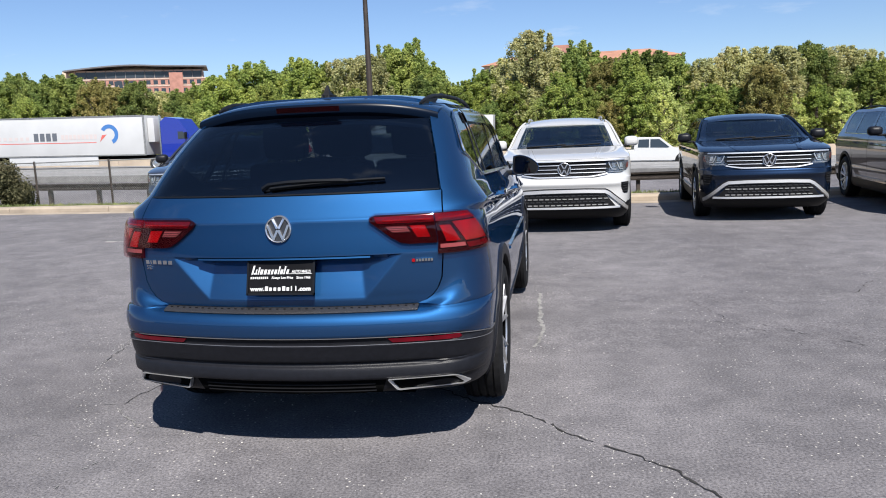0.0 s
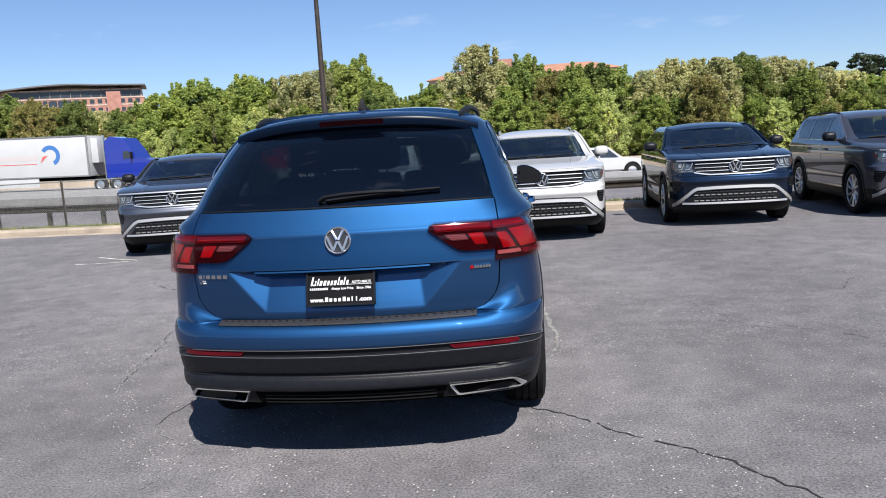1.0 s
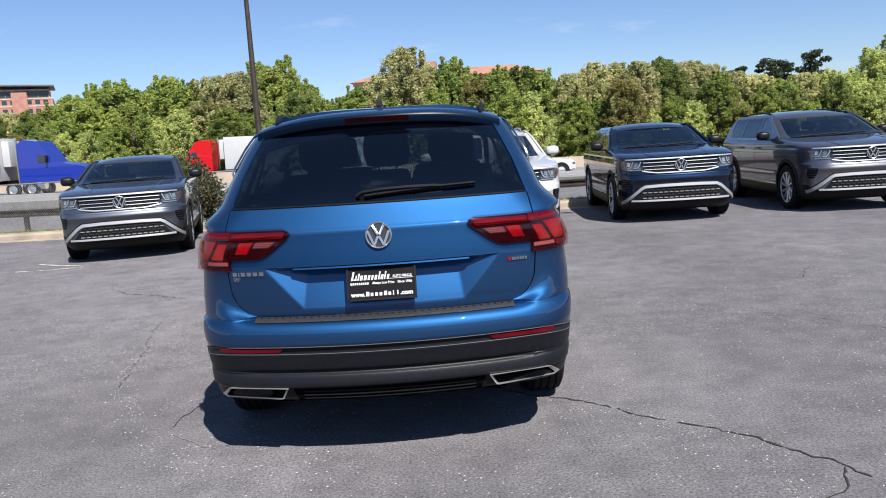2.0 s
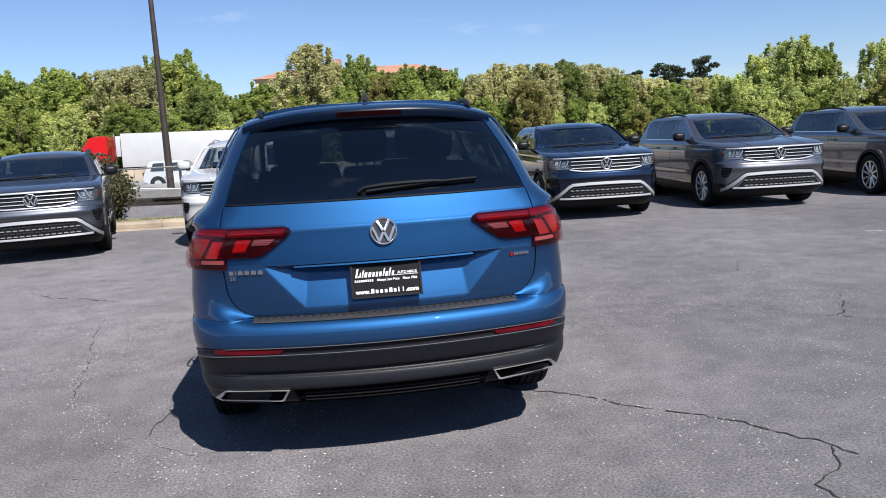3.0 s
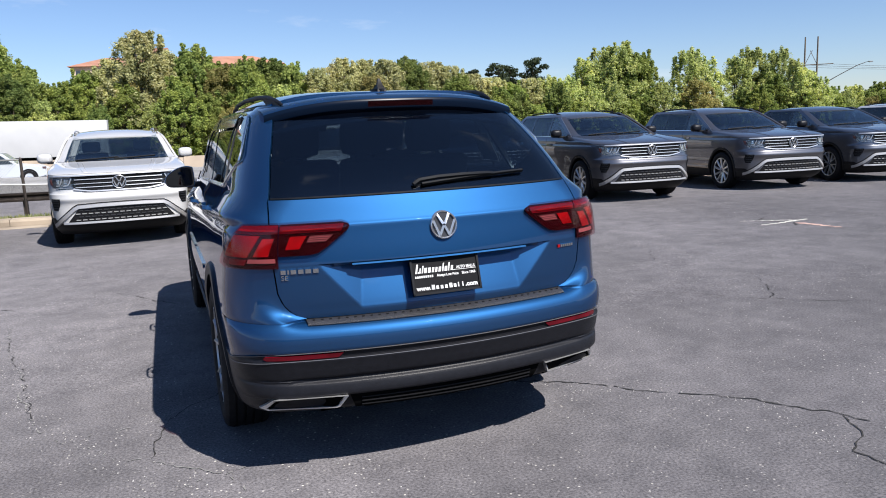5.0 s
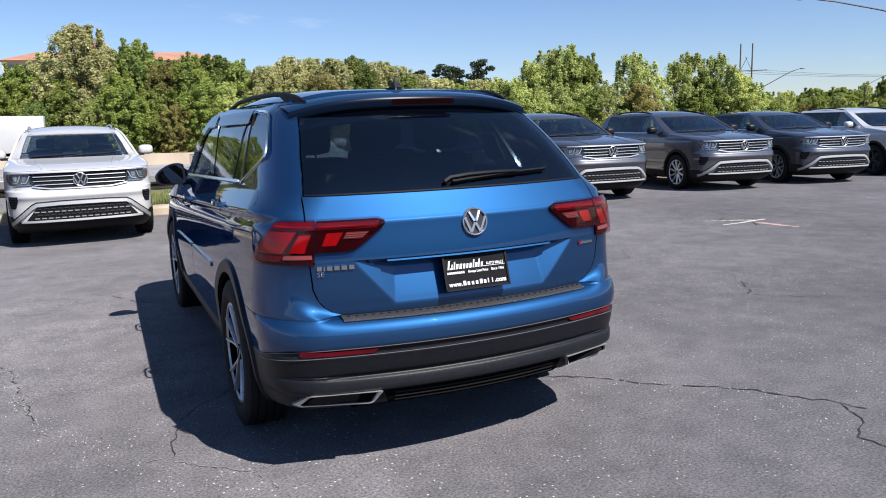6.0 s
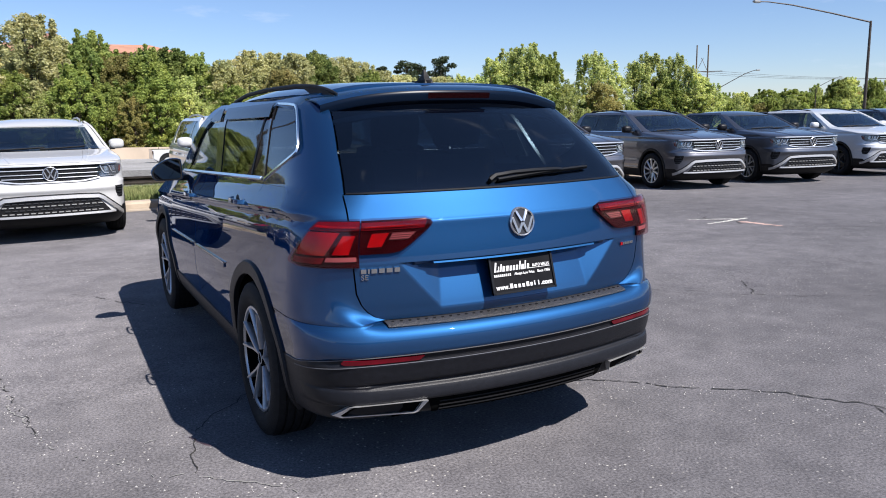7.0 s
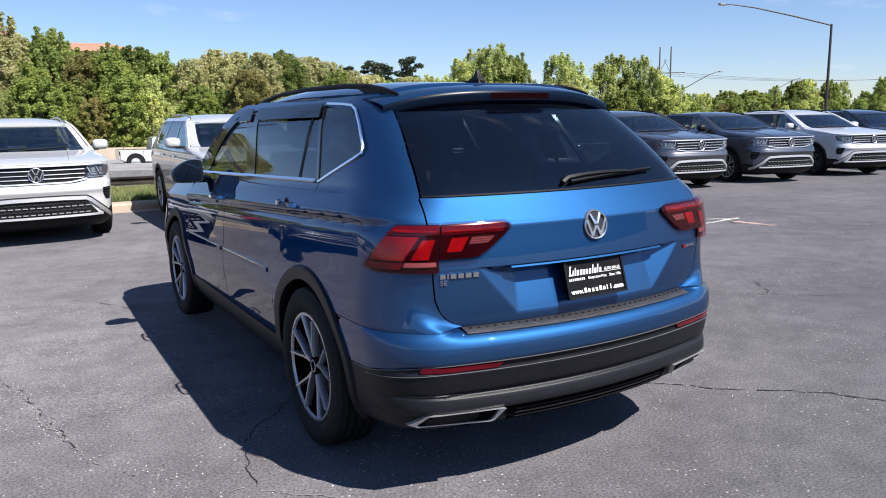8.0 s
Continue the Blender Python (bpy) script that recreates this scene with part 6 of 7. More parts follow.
        if coupe < 0.5:
            rail = [(2.60, 0.640, 1.725, 0.010), (2.75, 0.645, 1.758, 0.016), (3.2, 0.650, 1.790, 0.015), (3.8, 0.648, 1.786, 0.015), (4.15, 0.64, 1.758, 0.016), (4.30, 0.63, 1.722, 0.010)]
            part("roof_rail", tube([(sg * x, y, U(z)) for y, x, z, r in rail], 0.02, 8, taper=[r for *_, r in rail]), BLACK if paint_mat is not WHITE else SATIN, car)
            for y in (2.72, 4.18):
                part("rail_foot", box((sg * 0.645 - 0.013, y - 0.09, U(1.68)), (sg * 0.645 + 0.013, y + 0.09, U(1.75)), 0.008), BLACK, car)
        door_mirror(car, S, sg, 1.86, 1.235, paint_mat if paint_mat in (WHITE, SILVER) else CLAD)
        wheel(car, (sg * 0.875, 1.05, 0.395), sg, 0.393, 0.245, 0.268, spokes, twin, face=alloy)
        wheel(car, (sg * 0.875, 4.03, 0.395), sg, 0.393, 0.245, 0.268, spokes, twin, face=alloy)
        part("tail_lamp", S.panel("F", [(0.98, sg * 0.7, sg * 1.8), (1.14, sg * 0.7, sg * 1.7)], 12, 4, off=0.008, cut=False), REDDARK, car, "dark red tail lamp")
    arch_trim(S, car, BLACK, width=0.045, out=0.012)
    part("windscreen", S.panel("R", up([(1.258, -0.785, 0.785), (1.45, -0.735, 0.735), (1.65, -0.665, 0.665)]), 30, 14, off=0.0, thick=0.006, cut=False, by_x=True), CLEARGLASS, car)
    for sg in (-1, 1):
        part("screen_pillar", S.panel("R", up([(1.248, sg * 0.78, sg * 0.895), (1.45, sg * 0.73, sg * 0.825), (1.68, sg * 0.65, sg * 0.725)]), 4, 12, off=0.001, thick=0.02, cut=False, by_x=True), paint_mat, car)
    for x0, x1 in ((-0.62, 0.02), (-0.05, 0.58)):
        part("wiper", strip([mark(x, 1.264 + 0.012 * k) for k, x in enumerate((x0, (x0 + x1) / 2, x1))], 0.016, 0.014, flat=lambda i: Vector((0, -0.7, 0.7))), BLACK, car)
    top = smooth_curve([(2.10, U(1.652)), (2.16, U(1.662)), (2.35, U(1.715)), (2.6, U(1.755)), (2.9, U(1.783)), (3.4, U(1.80 - 0.02 * coupe)), (4.0, U(1.785 - 0.10 * coupe)), (4.6, U(1.735 - 0.16 * coupe))])
    bm = bmesh.new()
    grid = []
    for j in range(25):
        y = 2.15 + (4.50 - 1.3 * back - 2.15) * j / 24
        row = []
        for i in range(-12, 13):
            f = i / 12
            yy = y + 0.17 * (f * 0.7) ** 2 * max(0, 1 - (y - 2.15) / 0.6)
            row.append(bm.verts.new((f * 0.70, yy, top(yy) - 0.055 * abs(f) ** 2.6)))
        grid.append(row)
    for p, q in zip(grid, grid[1:]):
        for i in range(24):
            bm.faces.new((p[i], p[i + 1], q[i + 1], q[i]))
    bmesh.ops.recalc_face_normals(bm, faces=bm.faces)
    bmesh.ops.solidify(bm, geom=bm.faces[:], thickness=0.02)
    part("roof", bm, cap or paint_mat, car)
    part("tailgate", S.panel("F", [(0.60, -1.6, 1.6), (1.236, -1.7, 1.7)], 30, 10, cut=False), paint_mat, car)
    part("rear_bumper", S.panel("F", [(0.26, -2.05, 2.05), (0.595, -2.05, 2.05)], 40, 8), BLACK, car)
    part("rear_window", S.panel("F", up([(1.243, -0.80, 0.80), (1.72, -0.62, 0.62)]), 20, 8, cut=False, thick=0.005, by_x=True), GLASS, car)
    # cabin
    part("cabin_floor", box((-0.82, 1.3, 0.66), (0.82, 4.9, 0.70)), LINER, car)
    part("dashboard", box((-0.82, 1.42, 0.85), (0.82, 2.0, 1.19), 0.06), SEAT, car)
    part("steering_wheel", lathe([(0.0, 0.175), (0.012, 0.185), (0.0, 0.195), (-0.012, 0.185), (0.0, 0.175)], "y", 28, centre=(0.42, 2.08, 1.16)), BLACK, car)
    part("interior_mirror", box((-0.12, 2.14, 1.50), (0.12, 2.17, 1.56), 0.012), BLACK, car)
    part("headlining", box((-0.60, 2.6, U(1.65)), (0.60, 4.3 - 1.3 * back, U(1.67)), 0.008), BEIGE, car)
    for y in (2.55, 3.5):
        for x in (-0.42, 0.42):
            turned = new("seat")
            turned.parent = car
            turned.empty_display_size = 0.1
            part("cushion", box((x - 0.26, y - 0.5, 0.70), (x + 0.26, y, 0.88), 0.04), SEAT, turned)
            part("backrest", box((x - 0.26, y - 0.02, 0.75), (x + 0.26, y + 0.12, 1.33), 0.05), GREYSEAT, turned)
            part("headrest", box((x - 0.14, y + 0.02, 1.35), (x + 0.14, y + 0.13, 1.53), 0.045), GREYSEAT, turned)
    return car


def door_mirror(parent, body, sg, y, z, paint_mat):
    """A mirror whose cap looks to the nose (-y)."""
    m = new("door_mirror")
    m.parent = parent
    m.empty_display_size = 0.1
    x0 = body.wide(y, z) - 0.02
    part("mirror_arm", box((min(sg * x0, sg * (x0 + 0.14)), y - 0.04, z - 0.02), (max(sg * x0, sg * (x0 + 0.14)), y + 0.03, z + 0.02), 0.012), BLACK, m)
    bm = bmesh.new()
    cx, w, d, h, n = x0 + 0.055 + 0.115, 0.23, 0.13, 0.165, 24
    rings = []
    for t, sc in ((0.5, 0.96), (0.4, 1.0), (0.0, 0.98), (-0.3, 0.84), (-0.46, 0.55), (-0.5, 0.2)):
        ring = []
        for k in range(n):
            a = 2 * math.pi * k / n
            c, s = math.cos(a), math.sin(a)
            px = math.copysign(abs(c) ** 0.65, c) * w / 2 * sc
            pz = math.copysign(abs(s) ** 0.65, s) * h / 2 * sc
            ring.append(bm.verts.new((sg * (cx + px), y + t * d, z + 0.07 + pz)))
        rings.append(ring)
    for p, q in zip(rings, rings[1:]):
        for k in range(n):
            bm.faces.new((p[k], p[(k + 1) % n], q[(k + 1) % n], q[k]))
    bm.faces.new(rings[-1])
    bmesh.ops.recalc_face_normals(bm, faces=bm.faces)
    part("mirror_cap", bm, paint_mat, m)
    ring = []
    for k in range(n):
        a = 2 * math.pi * k / n
        c, s = math.cos(a), math.sin(a)
        ring.append((sg * (cx + math.copysign(abs(c) ** 0.65, c) * w / 2 * 0.93), z + 0.07 + math.copysign(abs(s) ** 0.65, s) * h / 2 * 0.93))
    part("mirror_glass", prism(ring, 0.01, lambda a, b, dd: Vector((a, y + d * 0.47 + dd, b))), MIRROR, m)
    return m


def park(car, x, y, turn):
    car.matrix_basis = Matrix.Translation((x, y, ground_height(x, y + 2.5) + 0.012)) @ Matrix.Rotation(radians(turn), 4, "Z")


park(large_suv(DKGREY, "dark grey SUV with silver bumper frame parked beside the verge", spokes=5, twin=True, coupe=1.0), -5.80, 12.0, 13.5)
white_suv = large_suv(WHITE, "white SUV with black lower bumper parked nose out", spokes=5, twin=True)
park(white_suv, -2.79, 12.35, 2.0)
park(copy_thing(white_suv, Matrix()), 0.20, 11.3, -1.0)
park(large_suv(NAVY, "navy blue SUV with chrome grille bars parked nose out", spokes=5, twin=True, coupe=1.0), 3.29, 12.26, -4.5)
grey_suv = large_suv(GREY, "grey SUV with bright alloy wheels parked nose out", spokes=10)
park(grey_suv, 6.38, 12.10, -4.8)
park(copy_thing(grey_suv, Matrix()), 9.93, 12.25, -8.2)
park(large_suv(DKGREY, "dark blue-grey SUV with black and silver wheels parked nose out", alloy=ALLOY, spokes=6, twin=True, coupe=1.0), 12.86, 12.15, -11.0)
park(large_suv(SILVER, "silver white SUV with black wheels parked nose out", alloy=ALLOYDARK, spokes=6), 16.35, 12.2, -15.0)
park(large_suv(BLACKP, "black SUV parked at the end of the row", spokes=5), 19.6, 12.4, -18.0)


# ---- fence, guard rail, poles ----
GALV = material("weathered_galvanised_steel", (0.30, 0.30, 0.29), 0.5, 0.6, vary=0.2, scale=8)
RUST = material("dark_brown_weathered_steel", (0.050, 0.040, 0.034), 0.6, 0.3, vary=0.35, scale=3, detail=8)
BRONZE = material("dark_bronze_pole_paint", (0.045, 0.034, 0.027), 0.5, 0.2, vary=0.25, scale=4)
LAMPGLASS = material("street_lamp_lens", (0.5, 0.5, 0.48), 0.2)


def fence_y(x):
    return kerb_line(x) + 3.9


def fence_z(x):
    return ground_height(x, fence_y(x)) + 0.14


def chain_fence():
    f = thing("chain_link_fence", "weathered chain-link fence with dark posts along the verge", "fence")
    H = 1.56
    for k in range(0, 18):
        x = -52.0 + 2.75 * k
        y, z = fence_y(x), fence_z(x)
        post = part("post", tube([(x, y, z - 0.15), (x, y, z + H + 0.02)], 0.034, 10), RUST, f)
        part("post_cap", lathe([(0, 0.038), (0.02, 0.03), (0.035, 0.001)], "z", 10, centre=(x, y, z + H + 0.02)), RUST, post)
    for k in range(0, 17):
        x0, x1 = -52.0 + 2.75 * k, -49.25 + 2.75 * k
        part("top_rail", tube([(x0, fence_y(x0), fence_z(x0) + H), (x1, fence_y(x1), fence_z(x1) + H)], 0.018, 8), GALV, f)
    bm = bmesh.new()
    step, w = 0.064, 0.0032
    n = int(46.75 / step)
    for k in range(n):
        for d in (-1, 1):
            xa = -52.0 + k * step
            xb = xa + d * H
            if not -52 <= xb <= -5.25:
                continue
            a = Vector((xa, fence_y(xa) - 0.02, fence_z(xa)))
            b = Vector((xb, fence_y(xb) - 0.02, fence_z(xb) + H))
            vs = [bm.verts.new(p + Vector((s * w, 0, 0)) ) for p in (a, b) for s in (-1, 1)]
            bm.faces.new((vs[0], vs[1], vs[3], vs[2]))
    tagged(part("wire_mesh", bm, GALV, f, "woven diamond wire"), kind="stuff")
    return f


chain_fence()


def guard_rail():
    g = thing("guard_rail", "dark brown weathered steel guard rail on posts beside the highway", "guard rail")
    prof = [(0.00, -0.115), (-0.045, -0.10), (-0.045, -0.062), (0.0, -0.022), (0.0, 0.022), (-0.045, 0.062), (-0.045, 0.10), (0.0, 0.115)]
    for k in range(22):
        x0, x1 = -56.0 + 4.0 * k, -52.0 + 4.0 * k
        bm = bmesh.new()
        ends = []
        for x in (x0 + 0.01, x1 + 0.06):
            y = fence_y(x) + 2.15
            z = ground_height(x, y) + 0.92
            ends.append([bm.verts.new((x, y + a, z + b)) for a, b in prof])
        for j in range(7):
            bm.faces.new((ends[0][j], ends[1][j], ends[1][j + 1], ends[0][j + 1]))
        bmesh.ops.solidify(bm, geom=bm.faces[:], thickness=0.006)
        part("rail_beam", bm, RUST, g)
        for x in (x0 + 0.4, x0 + 2.4):
            y = fence_y(x) + 2.30
            z = ground_height(x, y)
            part("rail_post", box((x - 0.055, y - 0.06, z - 0.3), (x + 0.055, y + 0.09, z + 1.02), 0.008), RUST, g)
    return g


guard_rail()


def shoulder_pole(x, y):
    p = thing("highway_light_pole", "tall tapered dark bronze light pole beyond the fence", "light pole")
    part("shaft", tube([(0, 0, -0.3), (0, 0, 5.0), (0, 0, 12.0)], 0.15, 14, taper=[0.16, 0.12, 0.075]), BRONZE, p)
    part("base_flange", lathe([(0.0, 0.26), (0.06, 0.26), (0.08, 0.18), (0.08, 0.1)], "z", 18), BRONZE, p)
    part("arm", tube([(0, 0, 11.8), (0, 1.5, 12.2), (0, 3.0, 12.3)], 0.05, 8), BRONZE, p)
    part("lamp_head", box((-0.16, 2.8, 12.2), (0.16, 3.5, 12.38), 0.05), BRONZE, p)
    p.location = (x, y, ground_height(x, y))
    return p


shoulder_pole(-8.1, 33.5)


def street_lamp(place, pole_h, arm, rise, group="highway lamps"):
    """A tapered steel pole with one long rising arm to -x side and a cobra head."""
    s = thing("street_lamp", "tall dark steel highway lamp with one long rising arm", "street lamp", group)
    part("pole", tube([(0, 0, 0), (0, 0, pole_h * 0.5), (0, 0, pole_h)], 0.1, 12, taper=[0.13, 0.11, 0.085]), RUST, s)
    ax, ay = arm
    pts = [(0, 0, pole_h - 0.1), (ax * 0.35, ay * 0.35, pole_h + rise * 0.40), (ax * 0.7, ay * 0.7, pole_h + rise * 0.82), (ax * 0.9, ay * 0.9, pole_h + rise * 0.98), (ax, ay, pole_h + rise)]
    part("arm", tube(pts, 0.05, 8, taper=[0.06, 0.055, 0.05, 0.04, 0.035]), RUST, s)
    head = part("lamp_head", box((ax - 0.35, ay - 0.14, pole_h + rise - 0.07), (ax + 0.35, ay + 0.14, pole_h + rise + 0.08), 0.05), GALV, s)
    part("lens", box((ax - 0.22, ay - 0.10, pole_h + rise - 0.10), (ax + 0.22, ay + 0.10, pole_h + rise - 0.06), 0.015), LAMPGLASS, head)
    s.location = place
    return s


street_lamp((54.2, 38.0, ground_height(50, 38)), 9.8, (-8.2, 3.75), 1.5)
street_lamp((86.2, 82.0, ground_height(50, 82)), 7.5, (5.0, -3.1), 2.6)
street_lamp((150.0, 112.0, -2.3), 8.7, (4.5, -2.6), 2.2)


def power_frame():
    p = thing("power_line_frame", "two tall wooden power poles joined by a crossarm with wires", "power line")
    W = material("weathered_pole_wood", (0.11, 0.085, 0.06), 0.9, vary=0.3, scale=2)
    for dx in (-1.15, 1.15):
        part("pole", tube([(dx, -dx * 0.85, 0), (dx, -dx * 0.85, 22.5)], 0.22, 8, taper=[0.26, 0.17]), W, p)
    part("crossarm", tube([(-4.2, 3.4, 15.3), (4.2, -3.4, 15.3)], 0.13, 6), W, p)
    for a, b in (((-1.15, 0.98, 15.3), (0.2, -0.17, 19)), ((1.15, -0.98, 15.3), (-0.2, 0.17, 19))):
        part("brace", tube([a, b], 0.07, 6), W, p)
    for k in (-4.0, 0.0, 4.0):
        pts = [(k + 110 * t, -k * 0.8 - 30 * t, 15.2 - 9 * t * (1 - t)) for t in [i / 12 for i in range(13)]]
        part("wire", tube(pts, 0.035, 4), RUST, p)
    p.location = (162.6, 157, ground_height(161, 157))
    return p


power_frame()


def warning_sign():
    s = thing("road_sign", "yellow diamond warning sign on a post beyond the fence", "road sign")
    Y = material("yellow_sign_sheet", (0.75, 0.42, 0.02), 0.5, vary=0.08, scale=5)
    part("post", box((-0.03, 0, 0), (0.03, 0.05, 2.7)), GALV, s)
    part("board", prism([(-0.62, 2.9), (0, 2.28), (0.62, 2.9), (0, 3.52)], 0.02, lambda a, b, d: Vector((a, -d, b))), Y, s)
    part("arrow_bar", prism([(-0.10, 2.62), (0.10, 2.62), (0.10, 3.2), (-0.10, 3.2)], 0.026, lambda a, b, d: Vector((a, -d, b))), BLACK, s)
    s.location = (-44.4, 56.5, ground_height(-44.4, 56.5))
    return s


# ---- plants ----
def leaf_material(name, dark, light, tint=0.22):
    m = bpy.data.materials.new(name)
    m.use_nodes = True
    t = m.node_tree
    b = t.nodes["Principled BSDF"]
    g = t.nodes.new("ShaderNodeNewGeometry")
    r = t.nodes.new("ShaderNodeValToRGB")
    r.color_ramp.elements[0].color, r.color_ramp.elements[1].color = (*dark, 1), (*light, 1)
    t.links.new(g.outputs["Random Per Island"], r.inputs[0])
    oi, mr, hs = t.nodes.new("ShaderNodeObjectInfo"), t.nodes.new("ShaderNodeMapRange"), t.nodes.new("ShaderNodeHueSaturation")
    mr.inputs[3].default_value, mr.inputs[4].default_value = 1 - tint, 1 + tint
    t.links.new(oi.outputs["Random"], mr.inputs[0])
    # tone and hue drift in patches a metre or two wide
    nz, nv, nh, mul = t.nodes.new("ShaderNodeTexNoise"), t.nodes.new("ShaderNodeMapRange"), t.nodes.new("ShaderNodeMapRange"), t.nodes.new("ShaderNodeMath")
    nz.inputs["Scale"].default_value, nz.inputs["Detail"].default_value, nz.inputs["Roughness"].default_value = 0.42, 4.0, 0.7
    t.links.new(g.outputs["Position"], nz.inputs["Vector"])
    for node, lo, hi in ((nv, 0.74, 1.28), (nh, 0.525, 0.475)):
        node.inputs[1].default_value, node.inputs[2].default_value, node.inputs[3].default_value, node.inputs[4].default_value = 0.30, 0.70, lo, hi
        t.links.new(nz.outputs["Fac"], node.inputs[0])
    mul.operation = "MULTIPLY"
    t.links.new(mr.outputs[0], mul.inputs[0])
    t.links.new(nv.outputs[0], mul.inputs[1])
    t.links.new(mul.outputs[0], hs.inputs["Value"])
    t.links.new(nh.outputs[0], hs.inputs["Hue"])
    hs.inputs["Saturation"].default_value = 0.97
    t.links.new(r.outputs[0], hs.inputs["Color"])
    t.links.new(hs.outputs[0], b.inputs["Base Color"])
    b.inputs["Roughness"].default_value = 0.6
    b.inputs["Specular IOR Level"].default_value = 0.25
    tr, mx = t.nodes.new("ShaderNodeBsdfTranslucent"), t.nodes.new("ShaderNodeMixShader")
    mx.inputs[0].default_value = 0.47
    t.links.new(hs.outputs[0], tr.inputs[0])
    t.links.new(b.outputs[0], mx.inputs[1])
    t.links.new(tr.outputs[0], mx.inputs[2])
    t.links.new(mx.outputs[0], t.nodes["Material Output"].inputs[0])
    return m


LEAF = [leaf_material("spring_green_leaves", (0.164, 0.221, 0.045), (0.389, 0.453, 0.113)),
        leaf_material("mid_green_leaves", (0.131, 0.184, 0.045), (0.311, 0.370, 0.101)),
        leaf_material("yellow_green_leaves", (0.225, 0.300, 0.062), (0.480, 0.550, 0.160)),
        leaf_material("pale_blossom_and_leaves", (0.280, 0.283, 0.091), (0.696, 0.680, 0.358)),
        leaf_material("light_green_leaves", (0.283, 0.340, 0.098), (0.633, 0.680, 0.251)),
        leaf_material("olive_brown_leaves", (0.216, 0.204, 0.060), (0.430, 0.383, 0.134))]
PINELEAF = leaf_material("dark_pine_needles", (0.022, 0.036, 0.018), (0.060, 0.082, 0.038))
BARK = material("grey_brown_bark", (0.10, 0.08, 0.06), 0.9, vary=0.35, scale=6, bump=0.6, bscale=20)


def leaf_cards(rng, centres, radii, per, size, flat=1.0):
    """Many small bent leaf clumps scattered through balls; returns vertices and faces."""
    n = per * len(radii)
    unit = lambda a: a / (np.linalg.norm(a, axis=1, keepdims=True) + 1e-9)
    c, r = np.repeat(np.array(centres), per, axis=0), np.repeat(np.array(radii), per)[:, None]
    d = unit(rng.normal(size=(n, 3)))
    p = c + d * r * rng.random((n, 1)) ** 0.45 * np.array([1, 1, flat])
    nn = unit(rng.normal(size=(n, 3)) + d * 0.9 + np.array([0, 0, 0.4]))
    u = unit(np.cross(nn, rng.normal(size=(n, 3))))
    w = np.cross(nn, u)
    s = size * rng.uniform(0.55, 1.3, (n, 1))
    corner = (p - u * s, p + w * s * 0.55 - u * 0.15 * s, p + u * s + nn * s * 0.25, p - w * s * 0.55 + u * 0.1 * s)
    verts = np.stack(corner, axis=1).reshape(-1, 3).tolist()
    k = 4 * np.arange(n)[:, None]
    faces = np.concatenate((k + np.array([[0, 1, 2]]), k + np.array([[0, 2, 3]])), axis=1).reshape(-1, 3).tolist()
    return verts, faces


def tree_kind(seed, height, spread, low, mat, clumps, per, size, sparse=1.0):
    """A broadleaf tree built once: tapered trunk with limbs, and a crown of leaf clumps."""
    rng = np.random.default_rng(seed)
    t = thing("tree", "leafy spring roadside tree in the belt beyond the highway", "tree", "tree belt")
    bm = bmesh.new()
    tube([(0, 0, -0.3), (0.1, 0.05, height * 0.35), (-0.05, 0.1, height * 0.75)], 0.2, 8, bm, taper=[0.02 * height, 0.014 * height, 0.004 * height])
    centres, radii = [], []
    for k in range(clumps):
        f = low + (0.97 - low) * (k + rng.random()) / clumps
        wide = spread * (math.sin(math.pi * min(1.0, 0.22 + 0.74 * f)) ** 0.8) * (0.90 + 0.20 * math.sin(5.1 * f + seed))
        a = rng.random() * 2 * math.pi
        q = wide * rng.random() ** 0.5
        c = np.array([math.cos(a) * q, math.sin(a) * q, height * f])
        r = spread * rng.uniform(0.07, 0.19)
        c[2] = min(c[2], height - r * 0.8)
        centres.append(c)
        radii.append(r)
        if k % 9 == 0:
            tube([(0, 0, height * f * 0.55), tuple(c * np.array([0.5, 0.5, 0.82])), tuple(c)], 0.05, 5, bm, taper=[0.006 * height, 0.004 * height, 0.0015 * height])
    # thin shoots stand out of the crown's top and sides
    for k in range(46):
        a, f = rng.random() * 2 * math.pi, rng.uniform(0.45, 1.03)
        q = spread * (1.12 - 0.75 * max(0.0, f - 0.45) / 0.58) * rng.uniform(0.35, 1.0)
        for j in range(3):
            centres.append(np.array([math.cos(a) * q, math.sin(a) * q, height * (f - 0.03 * j)]))
            radii.append(spread * rng.uniform(0.045, 0.085))
    part("trunk", bm, BARK, t)
    v, f = leaf_cards(rng, centres, radii, per, size)
    me = bpy.data.meshes.new("crown")
    me.from_pydata(v, [], f)
    me.materials.append(mat)
    cr = new("crown", me)
    cr.parent = t
    return t


TREE_TOP = line([(-42, 11.5), (-35, 10.8), (-30, 9.0), (-26, 9.0), (-24, 11.2), (-18, 11.2), (-16.5, 10.6), (-16, 11.4), (-14, 11.4), (-13.2, 10.2), (-12.5, 13.4), (-10.2, 13.6), (-9.6, 9.6), (-8, 7.8), (-6.5, 7.8), (-4, 11.3), (-1, 12.6), (1, 11.2), (3, 9.6), (20.5, 9.4), (22, 7.6), (24, 7.2),
                 (29, 7.4), (31, 11.2), (33, 12.0), (36, 7.5), (37, 12.2), (40, 7.5), (42, 12.2), (43, 7.0), (44, 11.6), (46, 6.0), (49, 4.6), (62, 4.8)])
